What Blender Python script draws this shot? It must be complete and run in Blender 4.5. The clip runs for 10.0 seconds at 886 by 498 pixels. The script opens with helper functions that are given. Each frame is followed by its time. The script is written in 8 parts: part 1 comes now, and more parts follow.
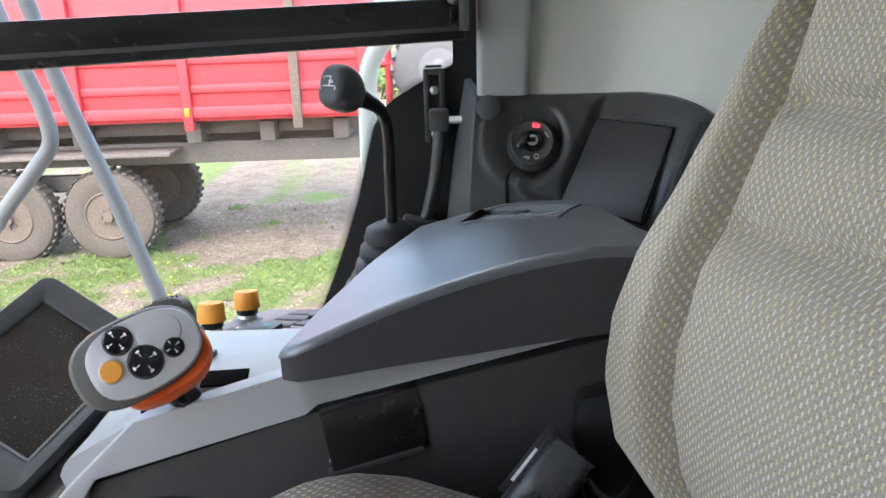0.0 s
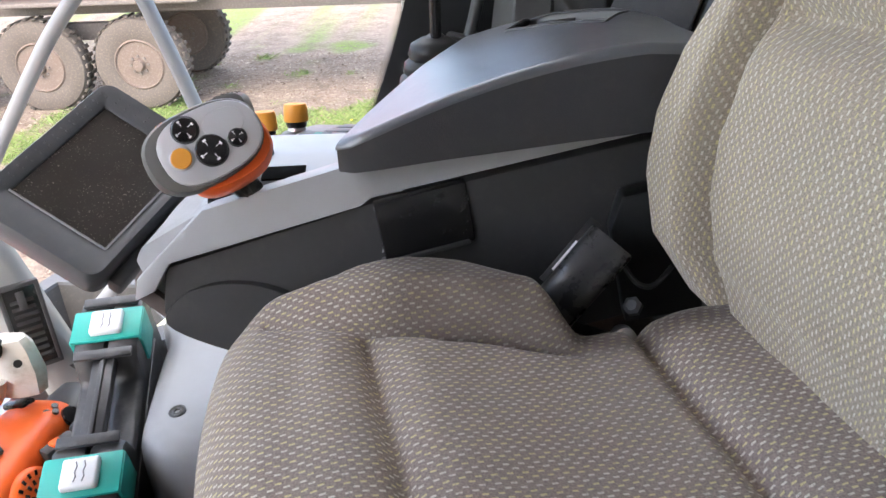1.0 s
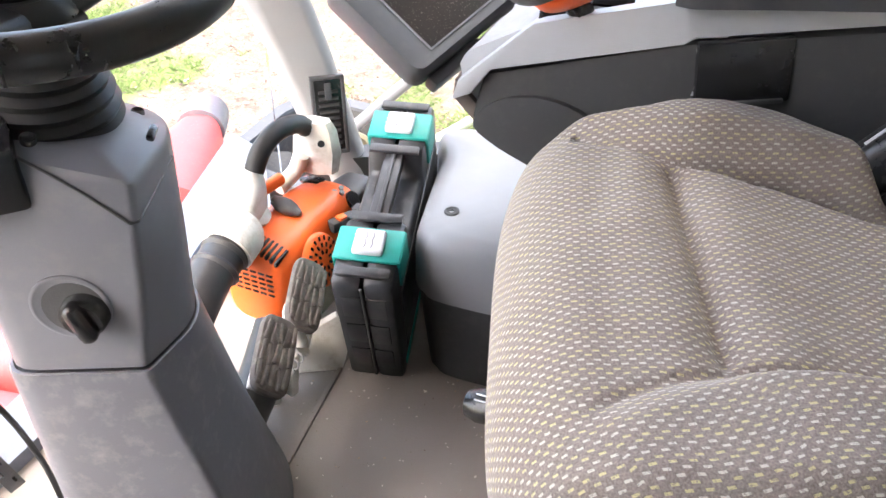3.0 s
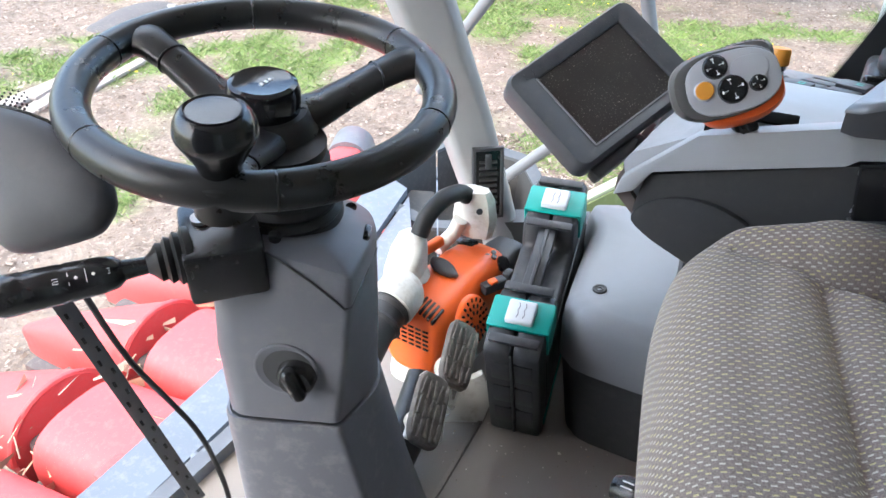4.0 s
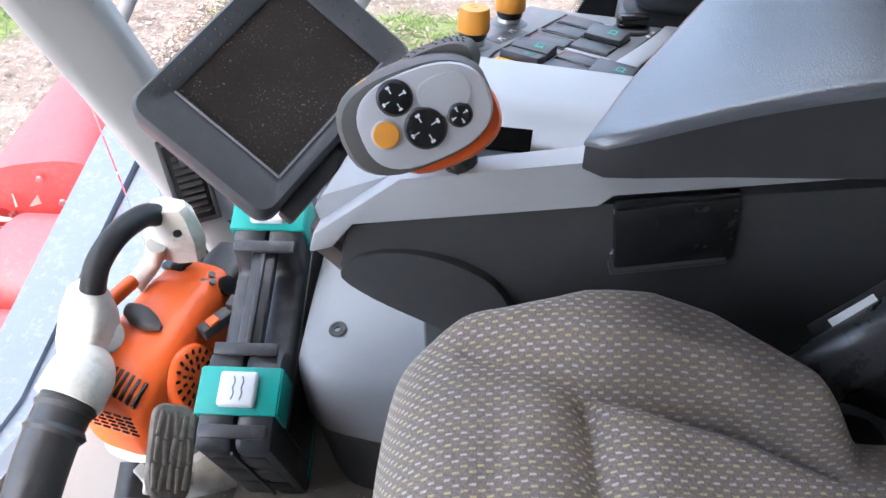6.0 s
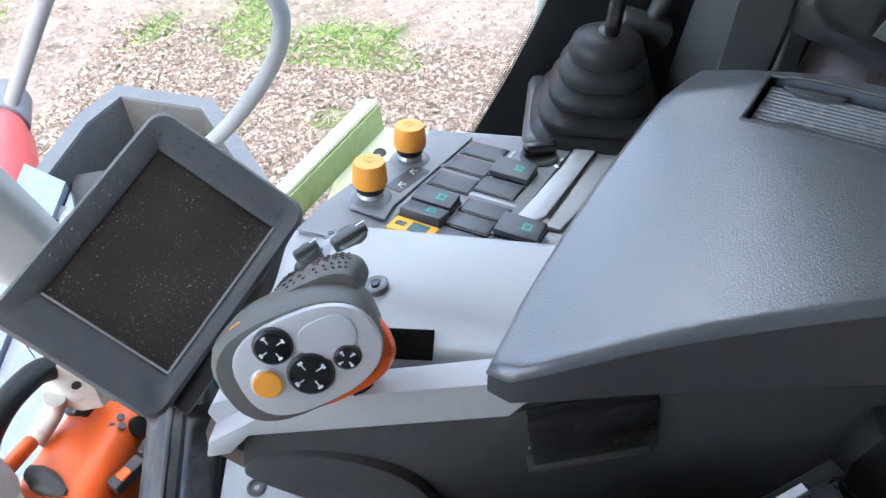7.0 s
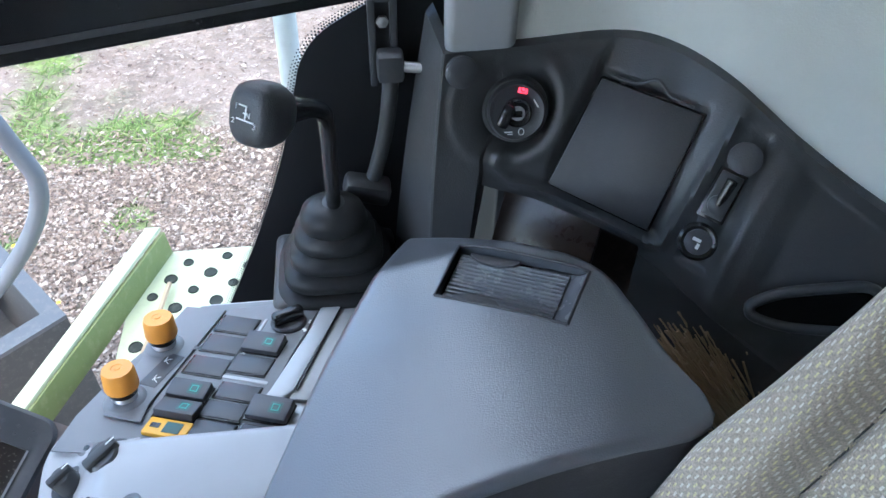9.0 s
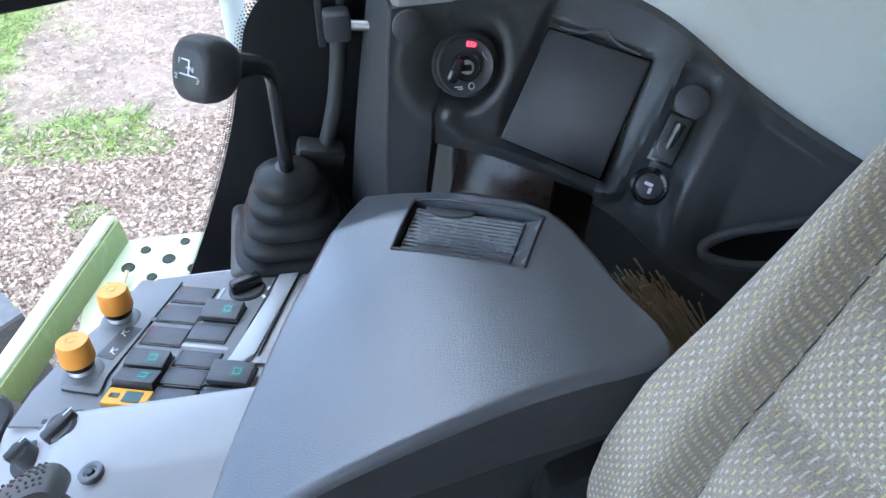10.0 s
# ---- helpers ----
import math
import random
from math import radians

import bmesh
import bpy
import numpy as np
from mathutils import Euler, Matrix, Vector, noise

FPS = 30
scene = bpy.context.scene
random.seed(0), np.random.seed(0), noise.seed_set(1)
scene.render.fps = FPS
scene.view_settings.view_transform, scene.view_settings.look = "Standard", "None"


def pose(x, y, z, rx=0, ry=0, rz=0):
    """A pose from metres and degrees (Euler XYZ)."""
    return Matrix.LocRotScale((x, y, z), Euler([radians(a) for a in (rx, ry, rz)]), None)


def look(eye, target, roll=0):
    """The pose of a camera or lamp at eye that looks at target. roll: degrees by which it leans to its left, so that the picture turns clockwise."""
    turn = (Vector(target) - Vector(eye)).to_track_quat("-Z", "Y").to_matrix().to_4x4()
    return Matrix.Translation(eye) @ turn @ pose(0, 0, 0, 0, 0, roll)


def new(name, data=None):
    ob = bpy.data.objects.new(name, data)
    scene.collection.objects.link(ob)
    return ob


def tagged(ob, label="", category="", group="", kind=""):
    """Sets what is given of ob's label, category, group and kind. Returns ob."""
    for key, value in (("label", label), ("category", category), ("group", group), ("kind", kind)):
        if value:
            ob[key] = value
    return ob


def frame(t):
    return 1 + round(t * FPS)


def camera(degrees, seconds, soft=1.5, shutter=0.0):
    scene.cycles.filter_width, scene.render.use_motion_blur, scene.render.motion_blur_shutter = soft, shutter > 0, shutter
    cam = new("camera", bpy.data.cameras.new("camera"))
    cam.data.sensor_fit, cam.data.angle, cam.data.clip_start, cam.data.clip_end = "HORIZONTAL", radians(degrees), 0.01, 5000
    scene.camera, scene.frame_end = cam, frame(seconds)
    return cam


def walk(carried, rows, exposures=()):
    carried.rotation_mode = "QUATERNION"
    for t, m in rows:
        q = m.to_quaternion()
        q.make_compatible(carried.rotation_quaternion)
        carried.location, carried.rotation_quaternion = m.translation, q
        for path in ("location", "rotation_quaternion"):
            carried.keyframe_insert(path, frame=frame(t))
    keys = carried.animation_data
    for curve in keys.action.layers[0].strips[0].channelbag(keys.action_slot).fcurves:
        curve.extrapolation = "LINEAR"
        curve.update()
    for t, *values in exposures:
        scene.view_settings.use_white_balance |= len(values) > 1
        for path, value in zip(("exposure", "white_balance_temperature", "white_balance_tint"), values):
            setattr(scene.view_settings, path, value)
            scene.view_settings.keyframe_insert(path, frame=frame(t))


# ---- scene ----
cam = camera(59.6, 10.0)
PATH = [
    (0, (0.1000, 0.0500, 0.9800), (0.1000, 1.9626, 0.3953), -2.00),
    (0.5, (0.0821, 0.0336, 0.9569), (0.0440, 1.8789, 0.1865), -2.09),
    (1, (0.0797, -0.0060, 0.9372), (-0.0068, 1.7667, 0.0151), -2.50),
    (1.5, (0.0935, -0.0544, 0.9334), (-0.0551, 1.6543, -0.0953), -1.83),
    (2, (0.0830, -0.0674, 0.9271), (-0.1497, 1.5847, -0.1758), -0.98),
    (2.5, (0.0351, -0.0938, 0.9141), (-0.3357, 1.5067, -0.2264), 0.53),
    (3, (-0.0124, -0.1148, 0.9130), (-0.5528, 1.4123, -0.2600), 1.11),
    (3.2, (-0.0237, -0.1107, 0.9381), (-0.6466, 1.3554, -0.2712), 0.28),
    (4.3, (-0.0459, -0.1986, 1.0536), (-0.9054, 1.2446, -0.0320), 0.15),
    (4.5, (-0.0426, -0.2071, 1.0727), (-0.9026, 1.2411, -0.0057), 0.45),
    (5, (-0.0441, -0.1138, 1.0478), (-0.7898, 1.3596, -0.0805), -0.42),
    (5.5, (-0.0493, 0.0943, 1.0114), (-0.5598, 1.5115, -0.3043), -0.37),
    (6.8, (-0.0347, 0.3829, 1.0970), (-0.2814, 1.7440, -0.3474), -1.46),
    (7, (-0.0375, 0.4146, 1.1161), (-0.2571, 1.7803, -0.3284), -1.21),
    (7.5, (-0.0260, 0.4710, 1.1661), (-0.1381, 1.7852, -0.3373), -0.24),
    (8, (0.0067, 0.4762, 1.2262), (-0.0254, 1.7947, -0.2774), -0.68),
    (8.5, (0.0305, 0.4690, 1.2678), (0.1124, 1.8908, -0.1364), -0.03),
    (9, (0.0629, 0.4500, 1.2596), (0.2536, 1.9045, -0.0999), 1.01),
    (9.5, (0.0685, 0.4357, 1.2539), (0.3140, 1.8828, -0.1046), 1.41),
    (10, (0.0677, 0.4251, 1.2342), (0.3462, 1.8460, -0.1455), 0.76),
]
walk(cam, [(t, look(eye, target, roll)) for t, eye, target, roll in PATH],
     [(0, 2.7, 6500, 5), (1.0, 2.85, 6900, 11), (2.0, 3.15, 7100, 12), (3.0, 3.4, 7100, 12), (4.5, 2.4, 5900, 3), (5.0, 2.45, 5850, 6), (5.5, 2.65, 6200, 10), (6.8, 2.9, 6150, 5), (7.5, 2.8, 5650, 4), (8.0, 2.76, 5600, 4), (8.5, 2.6, 5600, 4), (9.5, 2.8, 5500, 4), (10, 2.88, 5500, 4)])

# ---- light ----
world = bpy.data.worlds.new("sky")
scene.world = world
world.use_nodes = True
wn = world.node_tree.nodes
wl = world.node_tree.links
sky = wn.new("ShaderNodeTexSky")
sky.sky_type = "NISHITA"
sky.sun_disc = False
sky.sun_elevation = radians(52)
sky.sun_rotation = radians(200)
sky.air_density, sky.dust_density, sky.ozone_density = 1.0, 3.0, 1.0
wl.new(sky.outputs["Color"], wn["Background"].inputs["Color"])
wn["Background"].inputs["Strength"].default_value = 0.15
sun_data = bpy.data.lights.new("sun", "SUN")
sun_data.energy, sun_data.angle, sun_data.color = 0.5, radians(70), (1.0, 0.96, 0.9)
sun = new("sun", sun_data)
sun.matrix_world = look((0, 0, 12), (0.6, -2.0, 7.5))



# ---- building helpers ----
def V(*a):
    return Vector(a)


def link_mesh(name, bm, material, smooth=True, angle=40):
    bm.normal_update()
    me = bpy.data.meshes.new(name)
    for f in bm.faces:
        f.smooth = smooth
    if smooth:
        lim = radians(angle)
        for e in bm.edges:
            if len(e.link_faces) == 2 and e.calc_face_angle(0) > lim:
                e.smooth = False
    bm.to_mesh(me)
    bm.free()
    if material is not None:
        me.materials.append(material)
    return me


def thing(name, at, label, category, group="", kind=""):
    ob = new(name)
    ob.empty_display_size = 0.05
    ob.location = at
    return tagged(ob, label, category, group, kind)


def root_of(ob):
    p = Vector((0, 0, 0))
    while ob is not None:
        p += ob.location
        ob = ob.parent
    return p


def part(name, bm, material, parent, label="", smooth=True, angle=40):
    """One mesh object under a thing or a part; bm is in world places."""
    ob = new(name, link_mesh(name, bm, material, smooth, angle))
    ob.data.transform(Matrix.Translation(-root_of(parent)))
    ob.parent = parent
    if label:
        ob["label"] = label
    return ob


def whole(name, bm, material, label, category, group="", kind="", smooth=True, angle=40):
    """A thing that is one mesh."""
    c = Vector((0, 0, 0))
    lo = min((v.co.z for v in bm.verts), default=0)
    for v in bm.verts:
        c += v.co
    c /= max(1, len(bm.verts))
    c.z = lo
    ob = new(name, link_mesh(name, bm, material, smooth, angle))
    ob.data.transform(Matrix.Translation(-c))
    ob.location = c
    return tagged(ob, label, category, group, kind)


def join(*bms):
    out = bmesh.new()
    for b in bms:
        me = bpy.data.meshes.new("tmp")
        b.to_mesh(me)
        b.free()
        out.from_mesh(me)
        bpy.data.meshes.remove(me)
    return out


def soften(bm, r, seg=2, angle=30):
    if r <= 0:
        return bm
    lim = radians(angle)
    ed = [e for e in bm.edges if len(e.link_faces) == 2 and e.calc_face_angle(0) > lim]
    if ed:
        bmesh.ops.bevel(bm, geom=ed, offset=r, segments=seg, profile=0.5, affect="EDGES", clamp_overlap=True)
    return bm


def basis(xa, za):
    """A turn whose local x lies along xa and z along za."""
    z = Vector(za).normalized()
    x = Vector(xa) - z * Vector(xa).dot(z)
    x.normalize()
    y = z.cross(x)
    return Matrix((x, y, z)).transposed().to_4x4()


def box(c, size, rot=None, r=0.0, seg=2, taper=1.0):
    bm = bmesh.new()
    bmesh.ops.create_cube(bm, size=1)
    for v in bm.verts:
        k = taper if v.co.z > 0 else 1.0
        v.co = Vector((v.co.x * size[0] * k, v.co.y * size[1] * k, v.co.z * size[2]))
    soften(bm, r, seg)
    m = Matrix.Translation(c) @ (rot if rot is not None else Matrix())
    bmesh.ops.transform(bm, matrix=m, verts=bm.verts)
    return bm


def slab(pts, off, r=0.0, seg=2):
    """A flat outline of places, pushed out along off into a plate."""
    bm = bmesh.new()
    off = Vector(off)
    a = [bm.verts.new(Vector(p)) for p in pts]
    b = [bm.verts.new(Vector(p) + off) for p in pts]
    n = len(pts)
    bm.faces.new(a)
    bm.faces.new(b[::-1])
    for i in range(n):
        bm.faces.new((a[i], b[i], b[(i + 1) % n], a[(i + 1) % n]))
    bmesh.ops.recalc_face_normals(bm, faces=bm.faces)
    return soften(bm, r, seg)


def slab2(pts, off, r=0.0):
    """Like slab, for outlines that are not quite flat."""
    bm = bmesh.new()
    off = Vector(off)
    a = [bm.verts.new(Vector(p)) for p in pts]
    b = [bm.verts.new(Vector(p) + off) for p in pts]
    n = len(pts)
    fa = bm.faces.new(a)
    fb = bm.faces.new(b[::-1])
    for i in range(n):
        bm.faces.new((a[i], b[i], b[(i + 1) % n], a[(i + 1) % n]))
    bmesh.ops.recalc_face_normals(bm, faces=bm.faces)
    soften(bm, r, 2, 50)
    bmesh.ops.triangulate(bm, faces=[f for f in bm.faces if len(f.verts) > 4])
    return bm


def loft(rings, cap=True, closed=True):
    bm = bmesh.new()
    rows = [[bm.verts.new(Vector(p)) for p in ring] for ring in rings]
    n = len(rows[0])
    for a, b in zip(rows, rows[1:]):
        for i in range(n if closed else n - 1):
            bm.faces.new((a[i], a[(i + 1) % n], b[(i + 1) % n], b[i]))
    if cap and closed:
        bm.faces.new(rows[0][::-1])
        bm.faces.new(rows[-1])
    bmesh.ops.recalc_face_normals(bm, faces=bm.faces)
    return bm


def spline(pts, n=8, closed=False):
    pts = [Vector(p) for p in pts]
    out = []
    m = len(pts)
    for i in range(m if closed else m - 1):
        if closed:
            p0, p1, p2, p3 = pts[i - 1], pts[i], pts[(i + 1) % m], pts[(i + 2) % m]
        else:
            p0, p1, p2, p3 = pts[max(i - 1, 0)], pts[i], pts[i + 1], pts[min(i + 2, m - 1)]
        for k in range(n):
            t = k / n
            out.append(0.5 * (2 * p1 + (p2 - p0) * t + (2 * p0 - 5 * p1 + 4 * p2 - p3) * t * t + (3 * p1 - p0 - 3 * p2 + p3) * t ** 3))
    if not closed:
        out.append(pts[-1])
    return out


def tube(path, r, n=12, closed=False, flat=1.0, up=None):
    """A bar along a path; r is a radius or a radius per point."""
    path = [Vector(p) for p in path]
    m = len(path)
    rr = r if isinstance(r, (list, tuple)) else [r] * m
    rings = []
    ref = Vector(up) if up is not None else None
    for i, p in enumerate(path):
        if closed:
            t = (path[(i + 1) % m] - path[i - 1]).normalized()
        else:
            t = (path[min(i + 1, m - 1)] - path[max(i - 1, 0)]).normalized()
        if ref is None:
            ref = Vector((0, 0, 1)) if abs(t.z) < 0.9 else Vector((1, 0, 0))
        side = t.cross(ref).normalized()
        nrm = side.cross(t).normalized()
        if up is None:
            ref = nrm
        rings.append([p + (side * math.cos(2 * math.pi * k / n) + nrm * flat * math.sin(2 * math.pi * k / n)) * rr[i] for k in range(n)])
    if closed:
        rings.append(rings[0])
        bm = loft(rings, cap=False)
        bmesh.ops.remove_doubles(bm, verts=bm.verts, dist=1e-6)
        return bm
    return loft(rings)


def turned(profile, at, axis=(0, 0, 1), n=32, side=None, cap=True):
    """A turned body: profile of (radius, height) along axis from at."""
    ax = Vector(axis).normalized()
    s = Vector(side) if side is not None else (Vector((1, 0, 0)) if abs(ax.x) < 0.9 else Vector((0, 1, 0)))
    a = (s - ax * s.dot(ax)).normalized()
    b = ax.cross(a)
    rings = [[Vector(at) + ax * h + (a * math.cos(2 * math.pi * k / n) + b * math.sin(2 * math.pi * k / n)) * max(r, 1e-5) for k in range(n)] for r, h in profile]
    return loft(rings, cap)


def lerp_table(tab, x):
    if x <= tab[0][0]:
        return tab[0][1]
    for (a, p), (b, q) in zip(tab, tab[1:]):
        if x <= b:
            return p + (q - p) * (x - a) / (b - a)
    return tab[-1][1]


def smooth01(x):
    x = min(1, max(0, x))
    return x * x * (3 - 2 * x)


# ---- materials ----
def shader(name):
    m = bpy.data.materials.new(name)
    m.use_nodes = True
    nt = m.node_tree
    return m, nt, nt.nodes["Principled BSDF"]


def node(nt, kind, **kw):
    n = nt.nodes.new(kind)
    for k, v in kw.items():
        n.inputs[k].default_value = v
    return n


def mix_rgb(nt, fac, a, b, blend="MIX"):
    n = nt.nodes.new("ShaderNodeMix")
    n.data_type = "RGBA"
    n.blend_type = blend
    for sock, val in ((n.inputs["Factor"], fac), (n.inputs[6], a), (n.inputs[7], b)):
        if isinstance(val, bpy.types.NodeSocket):
            nt.links.new(val, sock)
        elif isinstance(val, (int, float)):
            sock.default_value = val
        else:
            sock.default_value = (*val[:3], 1)
    return n.outputs[2]


def calc(nt, op, a, b=0.0, c=0.0):
    n = nt.nodes.new("ShaderNodeMath")
    n.operation = op
    for sock, val in zip(n.inputs, (a, b, c)):
        if isinstance(val, bpy.types.NodeSocket):
            nt.links.new(val, sock)
        else:
            sock.default_value = val
    return n.outputs[0]


def ramp(nt, fac, lo, hi, a=0.0, b=1.0):
    n = nt.nodes.new("ShaderNodeMapRange")
    nt.links.new(fac, n.inputs[0])
    n.inputs[1].default_value, n.inputs[2].default_value = lo, hi
    n.inputs[3].default_value, n.inputs[4].default_value = a, b
    return n.outputs[0]


def noise_tex(nt, scale, detail=3.0, rough=0.55, vec=None):
    n = node(nt, "ShaderNodeTexNoise", Scale=scale, Detail=detail, Roughness=rough)
    if vec is None:
        tc = nt.nodes.new("ShaderNodeTexCoord")
        vec = tc.outputs["Object"]
    nt.links.new(vec, n.inputs["Vector"])
    return n.outputs[0]


def plastic(name, colour, rough=0.5, grain=900.0, bump=0.15, dust=0.15, dust_colour=(0.32, 0.29, 0.25), metal=0.0, spec=0.5, blotch=0.12, coat=0.0):
    """Moulded plastic, rubber or paint: fine grain, faint blotches, a little dust and wear."""
    m, nt, b = shader(name)
    big = noise_tex(nt, 6.0, 4)
    mid = noise_tex(nt, 45.0, 5, 0.65)
    dark = [c * (1 - blotch) for c in colour]
    light = [min(1, c * (1 + blotch)) for c in colour]
    col = mix_rgb(nt, big, dark, light)
    d = calc(nt, "MULTIPLY", ramp(nt, mid, 0.5, 0.78), dust)
    col = mix_rgb(nt, d, col, dust_colour)
    nt.links.new(col, b.inputs["Base Color"])
    nt.links.new(ramp(nt, mid, 0.3, 0.75, max(0.02, rough - 0.07), min(1, rough + 0.1)), b.inputs["Roughness"])
    b.inputs["Metallic"].default_value = metal
    b.inputs["Specular IOR Level"].default_value = spec
    b.inputs["Coat Weight"].default_value = coat
    if bump > 0:
        fine = noise_tex(nt, grain, 2)
        bp = node(nt, "ShaderNodeBump", Strength=bump, Distance=0.0006)
        nt.links.new(fine, bp.inputs["Height"])
        nt.links.new(bp.outputs[0], b.inputs["Normal"])
    return m


def leather(name, colour, rough=0.42, cell=420.0, bump=0.5):
    """Grained skin: cells with folds, as moulded armrests have."""
    m, nt, b = shader(name)
    tc = nt.nodes.new("ShaderNodeTexCoord")
    v = node(nt, "ShaderNodeTexVoronoi", Scale=cell)
    v.feature = "DISTANCE_TO_EDGE"
    warp = node(nt, "ShaderNodeTexNoise", Scale=cell * 0.6, Detail=2.0)
    nt.links.new(tc.outputs["Object"], warp.inputs["Vector"])
    add = nt.nodes.new("ShaderNodeVectorMath")
    add.operation = "MULTIPLY_ADD"
    nt.links.new(warp.outputs["Color"], add.inputs[0])
    add.inputs[1].default_value = (0.002, 0.002, 0.002)
    nt.links.new(tc.outputs["Object"], add.inputs[2])
    nt.links.new(add.outputs[0], v.inputs["Vector"])
    big = noise_tex(nt, 8.0, 4)
    col = mix_rgb(nt, big, [c * 0.88 for c in colour], [c * 1.12 for c in colour])
    nt.links.new(col, b.inputs["Base Color"])
    nt.links.new(ramp(nt, noise_tex(nt, 30.0, 4), 0.3, 0.7, rough - 0.015, rough + 0.02), b.inputs["Roughness"])
    h = ramp(nt, v.outputs["Distance"], 0.0, 0.25)
    bp = node(nt, "ShaderNodeBump", Strength=bump, Distance=0.0005)
    nt.links.new(h, bp.inputs["Height"])
    nt.links.new(bp.outputs[0], b.inputs["Normal"])
    b.inputs["Specular IOR Level"].default_value = 0.85
    b.inputs["IOR"].default_value = 1.72
    return m


def fabric(name, ground_a, ground_b, pitch_u=0.0092, pitch_v=0.0060, soiled=False):
    """Woven seat cloth with staggered rows of short pale and yellow stitches."""
    m, nt, b = shader(name)
    uv = nt.nodes.new("ShaderNodeUVMap")
    sep = nt.nodes.new("ShaderNodeSeparateXYZ")
    nt.links.new(uv.outputs[0], sep.inputs[0])
    wob = noise_tex(nt, 90.0, 2)
    u = calc(nt, "ADD", sep.outputs[0], calc(nt, "MULTIPLY", calc(nt, "SUBTRACT", wob, 0.5), 0.0018))
    v = calc(nt, "ADD", sep.outputs[1], calc(nt, "MULTIPLY", calc(nt, "SUBTRACT", wob, 0.5), 0.0012))
    rv = calc(nt, "DIVIDE", v, pitch_v)
    row = calc(nt, "FLOOR", rv)
    fv = calc(nt, "FRACT", rv)
    odd = calc(nt, "MULTIPLY", calc(nt, "MODULO", calc(nt, "ABSOLUTE", row), 2.0), 0.5)
    ru = calc(nt, "ADD", calc(nt, "DIVIDE", u, pitch_u), odd)
    fu = calc(nt, "FRACT", ru)
    du = calc(nt, "ABSOLUTE", calc(nt, "SUBTRACT", fu, 0.5))
    dv = calc(nt, "ABSOLUTE", calc(nt, "SUBTRACT", fv, 0.5))
    mask = calc(nt, "MULTIPLY", ramp(nt, du, 0.130, 0.080), ramp(nt, dv, 0.46, 0.36))
    ragged = noise_tex(nt, 700.0, 2)
    mask = calc(nt, "MULTIPLY", mask, ramp(nt, ragged, 0.25, 0.5))
    tone = calc(nt, "MODULO", calc(nt, "ABSOLUTE", calc(nt, "ADD", row, calc(nt, "FLOOR", ru))), 2.0)
    st = mix_rgb(nt, tone, (0.57, 0.50, 0.27), (0.60, 0.56, 0.49))
    weave = noise_tex(nt, 620.0, 3)
    big = noise_tex(nt, 5.0, 5)
    gcol = mix_rgb(nt, big, ground_a, ground_b)
    gcol = mix_rgb(nt, ramp(nt, weave, 0.32, 0.70), [c * 0.85 for c in ground_a], mix_rgb(nt, 0.4, gcol, [c * 1.9 for c in ground_b]))
    col = mix_rgb(nt, mask, gcol, st)
    if soiled:
        at = nt.nodes.new("ShaderNodeAttribute")
        at.attribute_name = "soil"
        patch = calc(nt, "MULTIPLY", at.outputs["Fac"], ramp(nt, noise_tex(nt, 14.0, 4), 0.25, 0.6, 0.55, 1.0))
        col = mix_rgb(nt, patch, col, (0.045, 0.034, 0.029))
    nt.links.new(col, b.inputs["Base Color"])
    b.inputs["Roughness"].default_value = 0.95
    b.inputs["Specular IOR Level"].default_value = 0.15
    b.inputs["Sheen Weight"].default_value = 0.25
    h = calc(nt, "ADD", calc(nt, "MULTIPLY", weave, 0.6), calc(nt, "MULTIPLY", mask, 0.8))
    bp = node(nt, "ShaderNodeBump", Strength=0.6, Distance=0.0009)
    nt.links.new(h, bp.inputs["Height"])
    nt.links.new(bp.outputs[0], b.inputs["Normal"])
    return m


def glass(name, colour=(1, 1, 1), rough=0.0):
    m, nt, b = shader(name)
    b.inputs["Base Color"].default_value = (*colour, 1)
    b.inputs["Transmission Weight"].default_value = 1.0
    b.inputs["Roughness"].default_value = rough
    b.inputs["IOR"].default_value = 1.04
    return m


def dusty_glass(name):
    """A dark screen with fine dust specks on it."""
    m, nt, b = shader(name)
    specks = calc(nt, "MULTIPLY", ramp(nt, noise_tex(nt, 420.0, 2, 0.6), 0.63, 0.70), ramp(nt, noise_tex(nt, 25.0, 3), 0.35, 0.6))
    film = ramp(nt, noise_tex(nt, 14.0, 5), 0.3, 0.8, 0.0, 0.06)
    col = mix_rgb(nt, calc(nt, "ADD", calc(nt, "MULTIPLY", specks, 0.6), film), (0.012, 0.009, 0.008), (0.35, 0.32, 0.29))
    nt.links.new(col, b.inputs["Base Color"])
    b.inputs["Roughness"].default_value = 0.28
    return m


def lamp_paint(name, colour, strength=1.5):
    m, nt, b = shader(name)
    b.inputs["Base Color"].default_value = (*colour, 1)
    b.inputs["Emission Color"].default_value = (*colour, 1)
    b.inputs["Emission Strength"].default_value = strength
    return m


